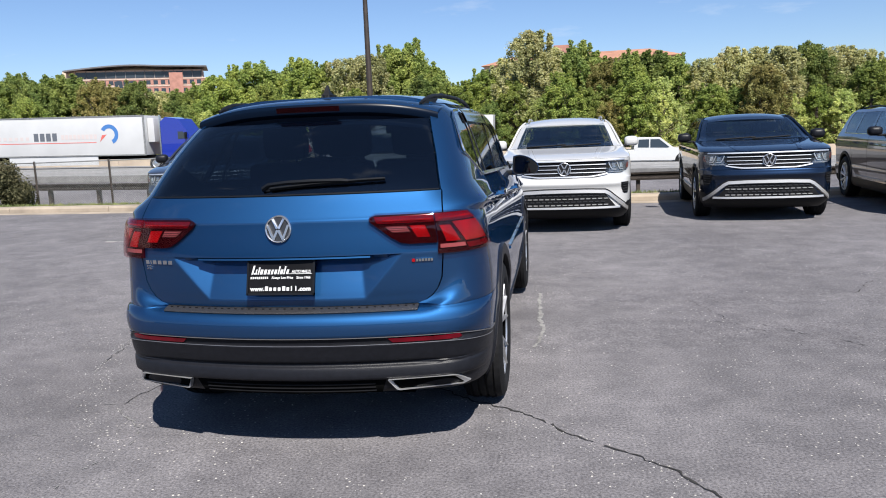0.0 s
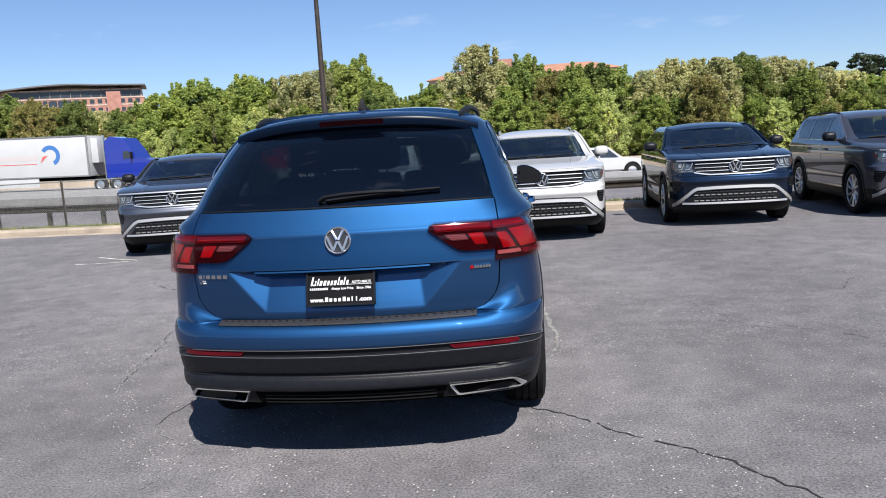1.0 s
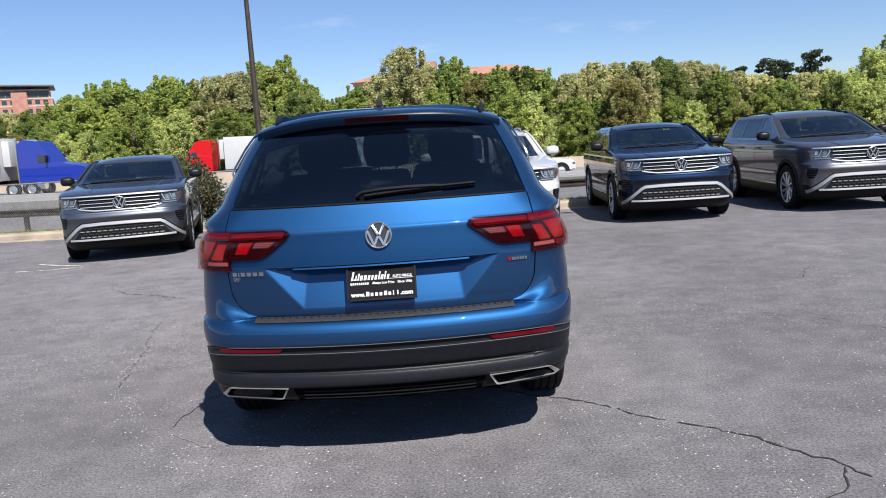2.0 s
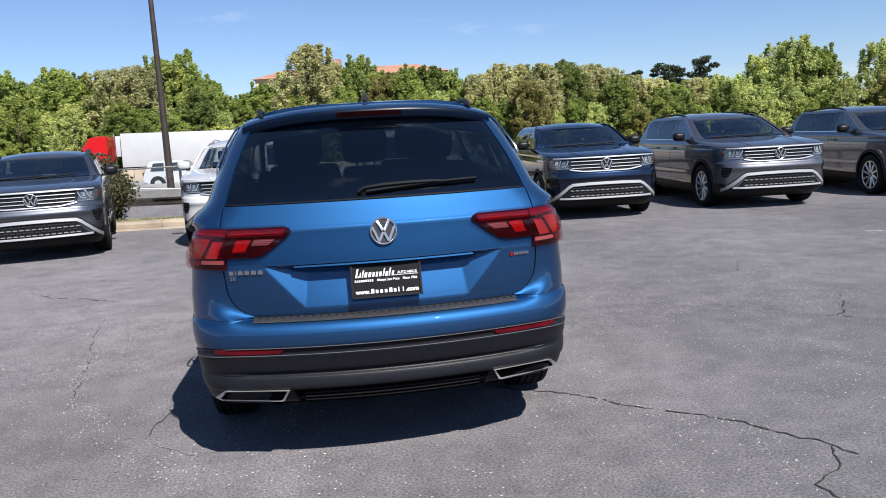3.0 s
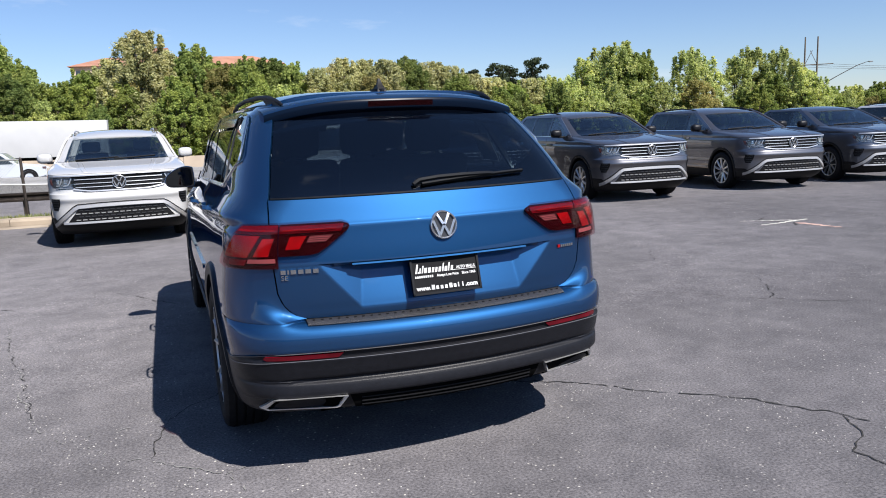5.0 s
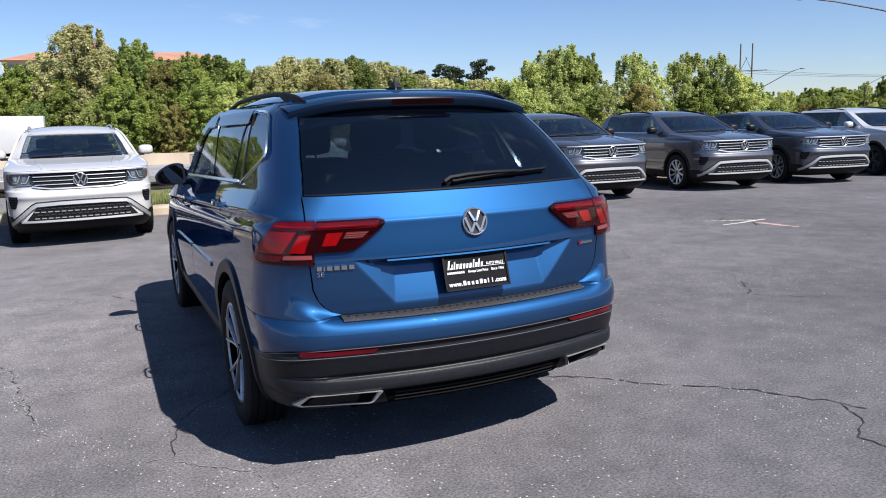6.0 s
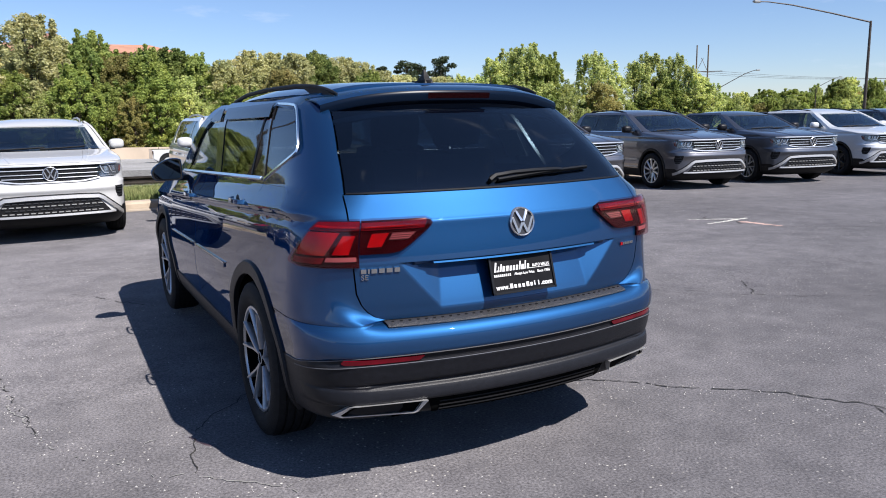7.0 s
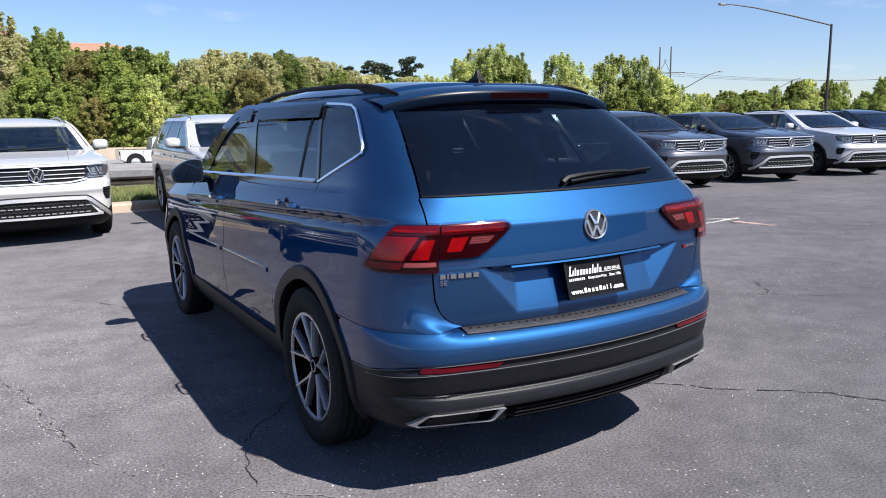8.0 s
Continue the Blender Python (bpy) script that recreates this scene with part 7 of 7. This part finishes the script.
KINDS = [tree_kind(11, 10.0, 3.1, 0.04, LEAF[0], 260, 110, 0.105), tree_kind(12, 10.0, 2.9, 0.04, LEAF[1], 260, 110, 0.10), tree_kind(13, 10.0, 2.8, 0.06, LEAF[2], 220, 90, 0.10),
         tree_kind(14, 10.0, 3.0, 0.06, LEAF[3], 220, 95, 0.095), tree_kind(15, 10.0, 3.0, 0.05, LEAF[5], 220, 95, 0.10), tree_kind(16, 10.0, 3.3, 0.03, LEAF[1], 280, 110, 0.105), tree_kind(17, 10.0, 2.7, 0.05, LEAF[0], 240, 105, 0.10),
         tree_kind(18, 10.0, 2.8, 0.08, LEAF[4], 170, 60, 0.10), tree_kind(19, 10.0, 3.0, 0.14, LEAF[4], 130, 52, 0.10)]
rt = random.Random(7)
placed = [False] * len(KINDS)


def plant(k, x, y, h, wide=1.0):
    z = ground_height(x, y) + 0.2
    h += max(0.0, -0.45 - z)
    m = Matrix.Translation((x, y, z)) @ Matrix.Rotation(rt.uniform(0, 6.28), 4, "Z")
    s = h / 10.0
    if placed[k]:
        o = copy_thing(KINDS[k], m)
    else:
        o, placed[k] = KINDS[k], True
        o.matrix_basis = m
    o.scale = (s * wide, s * wide, s)
    return o


az = -62.0
while az < 63:
    y = 88 + rt.uniform(-2.5, 5)
    x = y * math.tan(radians(az))
    h = TREE_TOP(az) * rt.uniform(0.90, 1.03)
    blossom = 3 if rt.random() < (0.75 if (-5 < az < 2 or 10 < az < 24) else 0.10) else None
    k = blossom if blossom is not None else rt.choice((0, 1, 2, 4, 5, 6) if rt.random() < 0.45 else (0, 1, 5, 6))
    if az > 27.5:
        k = rt.choice((7, 8, 7, 0, 8))
    if -25 < az < -16:
        k = rt.choice((0, 6, 0, 2))
    if -16.4 < az < -13.8:
        k = 3
    if -12.6 < az < -9.9:
        k = 2
    if az < 46 and not 35.2 < az < 36.6 and not 39.3 < az < 40.7:
        plant(k, x, y, h, rt.uniform(1.0, 1.35) * max(1.0, 8.5 / h))
    elif az >= 46:
        # the lower, farther woods beyond the bend of the highway
        for _ in range(2):
            d = rt.uniform(122, 150)
            plant(rt.choice((0, 7, 2, 4, 8)), d * math.tan(radians(az + rt.uniform(-0.7, 0.7))), d, 6.0 * (rt.choice((0.9, 1.3, 1.5, 1.75)) if az > 52.5 else rt.choice((0.8, 0.9, 1.1, 1.2))), rt.uniform(0.9, 1.3) if az > 52.5 else rt.uniform(1.3, 2.2))
    # undergrowth and a second row behind
    y2 = 79.2 + rt.uniform(-0.3, 4)
    plant(rt.choice((0, 7, 1, 6, 4, 0, 7)), y2 * math.tan(radians(az + 0.5)), y2, min(h, 9) * rt.uniform(0.40, 0.85), 1.25)
    if az < 34:
        plant(rt.choice((0, 1, 5, 4, 3, 6)), 97 * math.tan(radians(az + 0.9)), 97, h * rt.uniform(0.82, 1.02), 1.3)
    az += math.degrees(2.7 * math.cos(radians(az)) ** 2 / 88)


def pine(x, y, h, seed):
    rng = np.random.default_rng(seed)
    t = thing("pine_tree", "dark flat-topped pine standing above the other trees", "pine tree", "pines")
    bm = bmesh.new()
    tube([(0, 0, -0.5), (0.15, 0, h * 0.5), (0, 0.1, h * 0.95)], 0.2, 8, bm, taper=[0.32, 0.22, 0.08])
    centres, radii = [], []
    for k in range(24):
        f = 0.45 + 0.53 * k / 23
        a = rng.random() * 6.28
        q = h * 0.24 * rng.uniform(0.2, 1.0) * (1.2 - 0.5 * f)
        c = np.array([math.cos(a) * q, math.sin(a) * q, h * f])
        centres.append(c)
        radii.append(h * rng.uniform(0.05, 0.095))
        tube([(0, 0, h * f * 0.93), tuple(c)], 0.05, 5, bm, taper=[0.08, 0.03])
    part("trunk", bm, BARK, t)
    v, f = leaf_cards(rng, centres, radii, 150, 0.26, 0.45)
    me = bpy.data.meshes.new("crown")
    me.from_pydata(v, [], f)
    me.materials.append(PINELEAF)
    cr = new("crown", me)
    cr.parent = t
    t.location = (x, y, ground_height(x, y))
    return t


pine(69.5, 137.4, 16.0, 1)
pine(65.2, 138.5, 14.4, 2)
pine(61.0, 135.0, 14.6, 3)
pine(55.5, 136.0, 13.8, 4)


def bush(x, y, r, h, seed):
    rng = np.random.default_rng(seed)
    t = thing("clipped_bush", "rounded clipped evergreen bush on the verge by the fence", "bush", "verge bushes")
    bm = bmesh.new()
    centres, radii = [], []
    for k in range(44):
        a, e = rng.random() * 6.28, rng.random()
        c = np.array([math.cos(a) * r * 0.72 * math.sqrt(1 - e * e * 0.8), math.sin(a) * r * 0.72 * math.sqrt(1 - e * e * 0.8), h * (0.15 + 0.68 * e)])
        centres.append(c)
        radii.append(r * 0.34)
        if k % 4 == 0:
            tube([(0, 0, -0.05), tuple(c)], 0.02, 5, bm, taper=[0.03, 0.008])
    part("stem", bm, BARK, t)
    v, f = leaf_cards(rng, centres, radii, 620, 0.042)
    me = bpy.data.meshes.new("crown")
    me.from_pydata(v, [], f)
    me.materials.append(BUSHLEAF)
    cr = new("crown", me)
    cr.parent = t
    t.location = (x, y, ground_height(x, y) + 0.13)
    return t


BUSHLEAF = leaf_material("dull_evergreen_leaves", (0.055, 0.060, 0.030), (0.165, 0.155, 0.080))
bush(-7.06, 18.7, 1.25, 1.62, 1)
bush(-17.3, 21.0, 1.35, 1.60, 2)

# a white pipe rail on two short stands behind the bush
pipe = thing("pipe_rail", "thin white pipe rail on short stands beside the fence", "rail")
part("pipe", tube([(-8.6, 20.65, 0.68), (-6.9, 20.55, 0.60), (-5.2, 20.4, 0.49), (-3.4, 20.25, 0.40)], 0.016, 8), INK, pipe)
for px, py, pz in ((-8.5, 20.65, 0.67), (-6.9, 20.55, 0.60), (-5.2, 20.4, 0.49), (-3.5, 20.25, 0.40)):
    part("stand", tube([(px, py, ground_height(px, py)), (px, py, pz)], 0.014, 8), RUST, pipe)

# thin grass on the verge, and a taller tuft by the kerb
rng = np.random.default_rng(5)
gvv, gff = [], []
for n in range(84000):
    x = rng.uniform(-22, 4) if n < 60000 else rng.uniform(-2.6, 1.6)
    y = kerb_line(x) + rng.uniform(0.36, 5.5)
    tall = 0.05 + 0.07 * rng.random()
    if -1.9 < x < 0.6:
        tall *= 1.7 if y < kerb_line(x) + 2.4 else 1.3
    a = rng.random() * 6.28
    z = ground_height(x, y) + 0.12
    dx, dy = math.cos(a) * 0.012, math.sin(a) * 0.012
    k = len(gvv)
    gvv += [(x - dx, y - dy, z), (x + dx, y + dy, z), (x + rng.normal() * 0.03, y + rng.normal() * 0.03, z + tall)]
    gff.append((k, k + 1, k + 2))
me = bpy.data.meshes.new("grass")
me.from_pydata(gvv, [], gff)
me.materials.append(GRASS)
tagged(new("grass", me), "thin dry spring grass on the verge", "grass", kind="stuff")
warning_sign()


# ---- buildings beyond the trees ----
BRICK = material("red_brown_brickwork", (0.34, 0.17, 0.135), 0.85, vary=0.18, scale=0.5, detail=8)
BANDSTONE = material("pale_stone_band", (0.48, 0.37, 0.31), 0.8, vary=0.12, scale=0.6)
ROOFDARK = material("dark_metal_roof", (0.12, 0.12, 0.13), 0.5, 0.2, vary=0.15, scale=0.3)
TERRACOTTA = material("terracotta_roof", (0.40, 0.20, 0.13), 0.8, vary=0.15, scale=0.4)
CREAM = material("cream_render", (0.52, 0.42, 0.32), 0.85, vary=0.12, scale=0.3)
PANE = material("dark_window_glass", (0.03, 0.04, 0.05), 0.08)


def brick_office():
    b = thing("office_building", "red brick office block with a dark curved roof above the trees", "building")
    part("wall", box((-33, 0, -10), (30, 22, 29.0)), BRICK, b)
    part("wall", box((-27, 2, 29.0), (29, 20, 33.0)), BANDSTONE, b)
    for z in (17.5, 21.5, 25.4, 28.6):
        part("stone_band", box((-33.2, -0.2, z), (30.2, 0.0, z + 0.55)), BANDSTONE, b)
    for row, z in enumerate((14.6, 18.6, 22.6, 26.3)):
        for k in range(19):
            x = -31.5 + 3.2 * k
            w = part("window", box((x, -0.12, z), (x + 1.9, 0.04, z + 1.9)), PANE, b)
            part("window_sill", box((x - 0.1, -0.25, z - 0.15), (x + 2.0, -0.004, z - 0.02)), BANDSTONE, w)
    for k in range(13):
        x = -26 + 4.2 * k
        w = part("window", box((x, 1.85, 29.5), (x + 3.9, 2.05, 32.3)), PANE, b)
    for k in range(14):
        x = -26.2 + 4.2 * k
        part("mullion", box((x, 1.6, 29.2), (x + 0.25, 1.84, 32.8)), ROOFDARK, b)
    for k in range(5):
        w = part("window", box((-10 + k * 1.9, -0.35, 20.0), (-8.4 + k * 1.9, -0.13, 28.0)), PANE, b)
    part("stair_tower", box((14, -1.2, -10), (20, 4, 31.5)), BRICK, b)
    bm = bmesh.new()
    rows = []
    for i in range(25):
        x = -31 + 62 * i / 24
        f = i / 24
        z = 33.0 + 2.4 * math.sin(math.pi * min(1, f * 1.55 + 0.02) * 0.62) - 1.4 * max(0, f - 0.45)
        rows.append([bm.verts.new((x, y, z)) for y in (-1.5, 10, 22)])
    for p, q in zip(rows, rows[1:]):
        for j in range(2):
            bm.faces.new((p[j], q[j], q[j + 1], p[j + 1]))
    bmesh.ops.recalc_face_normals(bm, faces=bm.faces)
    bmesh.ops.solidify(bm, geom=bm.faces[:], thickness=0.6)
    part("roof", bm, ROOFDARK, b)
    part("plant_room", box((-32.5, 6, 29.0), (-27.5, 14, 33.2)), CREAM, b)
    b.matrix_basis = Matrix.Translation((-191, 331, 2.5)) @ Matrix.Rotation(radians(24), 4, "Z")
    return b


brick_office()


def long_house(name, label, place, turn, length, depth, wall_h, roof_h, wall_mat, roof_mat, tower=None, nwin=10):
    h = thing(name, label, "building")
    part("wall", box((-length / 2, 0, -10), (length / 2, depth, wall_h)), wall_mat, h)
    bm = bmesh.new()
    e = 0.8
    c = [bm.verts.new(p) for p in ((-length / 2 - e, -e, wall_h), (length / 2 + e, -e, wall_h), (length / 2 + e, depth + e, wall_h), (-length / 2 - e, depth + e, wall_h),
                                   (-length / 2 + depth * 0.5, depth / 2, wall_h + roof_h), (length / 2 - depth * 0.5, depth / 2, wall_h + roof_h))]
    for f in ((0, 1, 5, 4), (1, 2, 5), (2, 3, 4, 5), (3, 0, 4), (3, 2, 1, 0)):
        bm.faces.new([c[i] for i in f])
    bmesh.ops.recalc_face_normals(bm, faces=bm.faces)
    part("roof", bm, roof_mat, h)
    for k in range(nwin):
        x = -length / 2 + length * (k + 0.5) / nwin
        for z in (wall_h - 2.6, wall_h - 5.8, wall_h - 9.0):
            w = part("window", box((x - 0.8, -0.1, z), (x + 0.8, 0.05, z + 1.6)), PANE, h)
            part("window_sill", box((x - 0.9, -0.2, z - 0.15), (x + 0.9, -0.004, z - 0.02)), CREAM, w)
    if tower:
        part("tower", box((tower - 2, -1, -10), (tower + 2, 4, wall_h + roof_h + 1.5)), BRICK, h)
    h.matrix_basis = Matrix.Translation(place) @ Matrix.Rotation(radians(turn), 4, "Z")
    return h


long_house("apartment_building", "long cream and terracotta apartment building behind the trees", (6, 204, 0), -4, 50, 14, 18.3, 2.6, CREAM, TERRACOTTA, tower=-4.5, nwin=14)
long_house("low_building", "pale flat building behind the pine trees", (80, 168, 0), -24, 22, 12, 9.2, 0.8, CREAM, BANDSTONE, nwin=6)


# ---- traffic on the highway, standing ----
TRAILER = material("white_trailer_sheet", (0.47, 0.475, 0.48), 0.45, vary=0.05, scale=0.6)
TRUCKRED = paint("red_truck_paint", (0.50, 0.012, 0.016), 0.0, 0.35)
TRUCKBLUE = paint("blue_truck_paint", (0.015, 0.035, 0.30), 0.2, 0.35)
LOGOBLUE = material("blue_print", (0.05, 0.16, 0.40), 0.5)
LOGOGREY = material("dark_grey_print", (0.10, 0.11, 0.13), 0.5)
LOGOPALE = material("worn_pale_print", (0.50, 0.44, 0.43), 0.5)
LOGORED = material("faded_red_print", (0.55, 0.12, 0.10), 0.5)


def road_wheel(parent, x, y, r, w):
    h = new("wheel")
    h.parent = parent
    h.empty_display_size = 0.1
    part("tyre", lathe([(-w / 2, r * 0.6), (-w / 2, r * 0.95), (-w * 0.4, r), (w * 0.4, r), (w / 2, r * 0.95), (w / 2, r * 0.6)], "y", 28, centre=(x, y, r)), RUBBER, h)
    part("rim", lathe([(-w * 0.46, 0.001), (-w * 0.42, r * 0.2), (-w * 0.30, r * 0.5), (-w * 0.46, r * 0.6), (0, r * 0.62)], "y", 24, centre=(x, y, r)), ALLOY, h)




def semi_truck(x, y, turn, cab_mat, label, printed=True, lean=1.1, length=16.0, lift=0.0):
    t = thing("semi_truck", label, "truck", "highway trucks")
    part("trailer_box", box((-length, 0, 1.15), (0, 2.55, 4.1), 0.03), TRAILER, t, "white sheet-metal box trailer")
    for z in (1.13, 4.04):
        part("trailer_rail", box((-length - 0.02, -0.03, z), (0.02, 0.0, z + 0.10)), GALV, t)
    part("trailer_corner", box((-0.12, -0.03, 1.23), (0.02, 0.0, 4.04)), GALV, t)
    part("refrigeration_unit", box((0.03, 0.4, 2.1), (0.55, 2.15, 3.9), 0.05), TRAILER, t)
    put = lambda a, b, d: Vector((a, -d, b))
    if printed:
        for k in range(4):
            part("print_bar", prism([(-9.2 + 0.52 * k, 2.32), (-8.82 + 0.52 * k, 2.32), (-8.82 + 0.52 * k, 2.92), (-9.2 + 0.52 * k, 2.92)], 0.01, put), LOGOGREY, t)
        for k in range(9):
            part("print_bar", prism([(-6.9 + 0.34 * k, 2.42), (-6.65 + 0.34 * k, 2.42), (-6.65 + 0.34 * k, 2.78), (-6.9 + 0.34 * k, 2.78)], 0.01, put), LOGOPALE, t)
        for k in range(10):
            part("print_bar", prism([(-14.2 + 0.48 * k, 2.40), (-13.95 + 0.48 * k, 2.40), (-13.95 + 0.48 * k, 2.66), (-14.2 + 0.48 * k, 2.66)], 0.01, put), LOGOPALE, t)
        part("print_bar", prism([(-14.2, 2.14), (-4.0, 2.14), (-4.0, 2.19), (-14.2, 2.19)], 0.01, put), LOGORED, t)
    ring = [(-2.9 + 0.75 * math.cos(a), 2.75 + 0.75 * math.sin(a)) for a in np.linspace(-1.2, 2.6, 18)] + [(-2.9 + 0.45 * math.cos(a), 2.75 + 0.45 * math.sin(a)) for a in np.linspace(2.6, -1.2, 18)]
    if printed:
        part("print_arc", prism(ring, 0.01, put), LOGOBLUE, t)
        part("print_arrow", prism([(-3.7, 2.2), (-3.1, 2.75), (-3.5, 2.7)], 0.012, put), LOGORED, t)
    for wx in (2.4 - length, 1.2 - length, 2.0, 0.7, 5.2):
        for wy in (0.18, 2.35):
            road_wheel(t, wx, wy, 0.5, 0.32)
    part("side_skirt", box((4.5 - length, 0.02, 0.45), (-4.0, 0.06, 1.12)), TRAILER, t)
    part("chassis", box((0.5 - length, 0.8, 0.85), (5.8, 1.75, 1.12)), LINER, t)
    prof = [(1.2, 0.9), (1.2, 3.6), (1.6, 3.95), (2.6, 3.8), (3.2, 3.0), (3.6, 2.35), (5.7, 1.95), (5.95, 1.7), (6.0, 0.6), (4.6, 0.55), (4.6, 0.9)]
    bm = bmesh.new()
    prism(prof, 2.2, lambda a, b, d: Vector((a, 0.18 + d, b)), bm)
    part("tractor_cab", bm, cab_mat, t, "blue tractor cab" if printed else "red tractor cab")
    for wy in (0.175, 2.405):
        part("cab_window", prism([(2.55, 2.3), (2.55, 2.85), (2.95, 2.85), (3.35, 2.35)], 0.02, lambda a, b, d: Vector((a, wy - d, b))), PANE, t)
        part("side_mirror", box((3.2, wy - 0.3 if wy < 1 else wy, 2.3), (3.3, wy if wy < 1 else wy + 0.3, 2.8), 0.03), BLACK, t)
    part("fuel_tank", lathe([(1.5, 0.001), (1.5, 0.3), (2.9, 0.3), (2.9, 0.001)], "x", 20, centre=(0, 0.35, 0.75)), CHROME, t)
    part("exhaust_stack", tube([(1.1, 0.3, 0.9), (1.1, 0.3, 4.1)], 0.08, 10), CHROME, t)
    t.matrix_basis = Matrix.Translation((x, y, ground_height(x - 7 if turn < 90 else x + 7, y) + lift)) @ Matrix.Rotation(radians(turn), 4, "Z") @ Matrix.Rotation(radians(lean), 4, "Y")
    return t


semi_truck(-30.6, 53.5, 0.0, TRUCKBLUE, "white box trailer with faded print behind a blue tractor unit")
semi_truck(-19.4, 72.8, 180.0, TRUCKRED, "plain white box trailer behind a red tractor unit beyond the wall", False, -1.1, 13.6, 0.55)


def highway_car(paint_mat, label, x, y, length=4.7, bed=False):
    """A side-on vehicle that heads to +x; its near side is at y = 0."""
    c = thing("highway_car", label, "car", "highway traffic")
    L = length
    prof = [(0.0, 0.42), (0.0, 0.95), (0.12, 1.02), (0.35, 1.62), (0.55, 1.72), (2.3, 1.72), (2.5, 1.66), (3.2, 1.08), (L - 0.35, 0.98), (L, 0.80), (L + 0.02, 0.42), (L - 0.3, 0.32), (0.3, 0.32)]
    if bed:
        prof = [(0.0, 0.55), (0.0, 1.12), (1.75, 1.12), (1.85, 1.78), (2.0, 1.86), (3.3, 1.84), (4.1, 1.22), (L - 0.3, 1.14), (L, 0.95), (L + 0.02, 0.5), (L - 0.3, 0.42), (0.3, 0.42)]
    bm = bmesh.new()
    prism(prof, 1.8, lambda a, b, d: Vector((a, d + 0.16 * max(0.0, b - 1.05) * (1 if d < 0.9 else -1), b)), bm)
    bmesh.ops.bevel(bm, geom=[e for e in bm.edges if abs(e.verts[0].co.x - e.verts[1].co.x) + abs(e.verts[0].co.z - e.verts[1].co.z) > 0.05], offset=0.05, segments=2, affect="EDGES")
    part("body", bm, paint_mat, c)
    wins = [[(0.45, 1.10), (0.62, 1.58), (1.25, 1.60), (1.25, 1.10)], [(1.33, 1.10), (1.33, 1.60), (2.1, 1.60), (2.1, 1.10)], [(2.18, 1.10), (2.18, 1.60), (2.38, 1.58), (2.98, 1.10)]]
    if bed:
        wins = [[(1.98, 1.25), (2.05, 1.72), (2.65, 1.73), (2.65, 1.25)], [(2.73, 1.25), (2.73, 1.73), (3.25, 1.73), (3.85, 1.25)]]
    for wv in wins:
        part("window", prism(wv, 0.012, lambda a, b, d: Vector((a, 0.16 * max(0.0, b - 1.05) - d, b))), PANE, c)
    for wx in (0.85, L - 0.9):
        for wy in (0.10, 1.70):
            road_wheel(c, wx, wy, 0.36 if not bed else 0.42, 0.24)
        part("wheel_arch", lathe([(-0.012, 0.36 if not bed else 0.42), (-0.012, 0.46 if not bed else 0.52), (0.02, 0.46)], "y", 28, centre=(wx, 0, 0.36 if not bed else 0.42)), BLACK, c)
    part("tail_lamp", box((-0.01, 0.0, 0.85), (0.05, 0.25, 1.05), 0.01), REDDARK, c)
    part("headlamp", box((L - 0.20, -0.01, 0.80), (L - 0.02, 0.2, 0.92), 0.02), CLEARLENS, c)
    part("door_line", box((1.29, -0.006, 0.5), (1.305, 0.02, 1.08)), LINER, c)
    c.matrix_basis = Matrix.Translation((x, y, ground_height(x + L / 2, y))) @ Matrix.Rotation(radians(1.1), 4, "Y")
    return c


highway_car(GREY, "silver grey estate car standing on the highway", -19.6, 41.5, 4.6)
highway_car(SILVER, "silver SUV standing on the highway beyond the fence", -12.6, 48.0, 4.6)
highway_car(WHITE, "white pickup truck standing on the highway beyond the fence", 2.9, 47.5, 5.6, True)
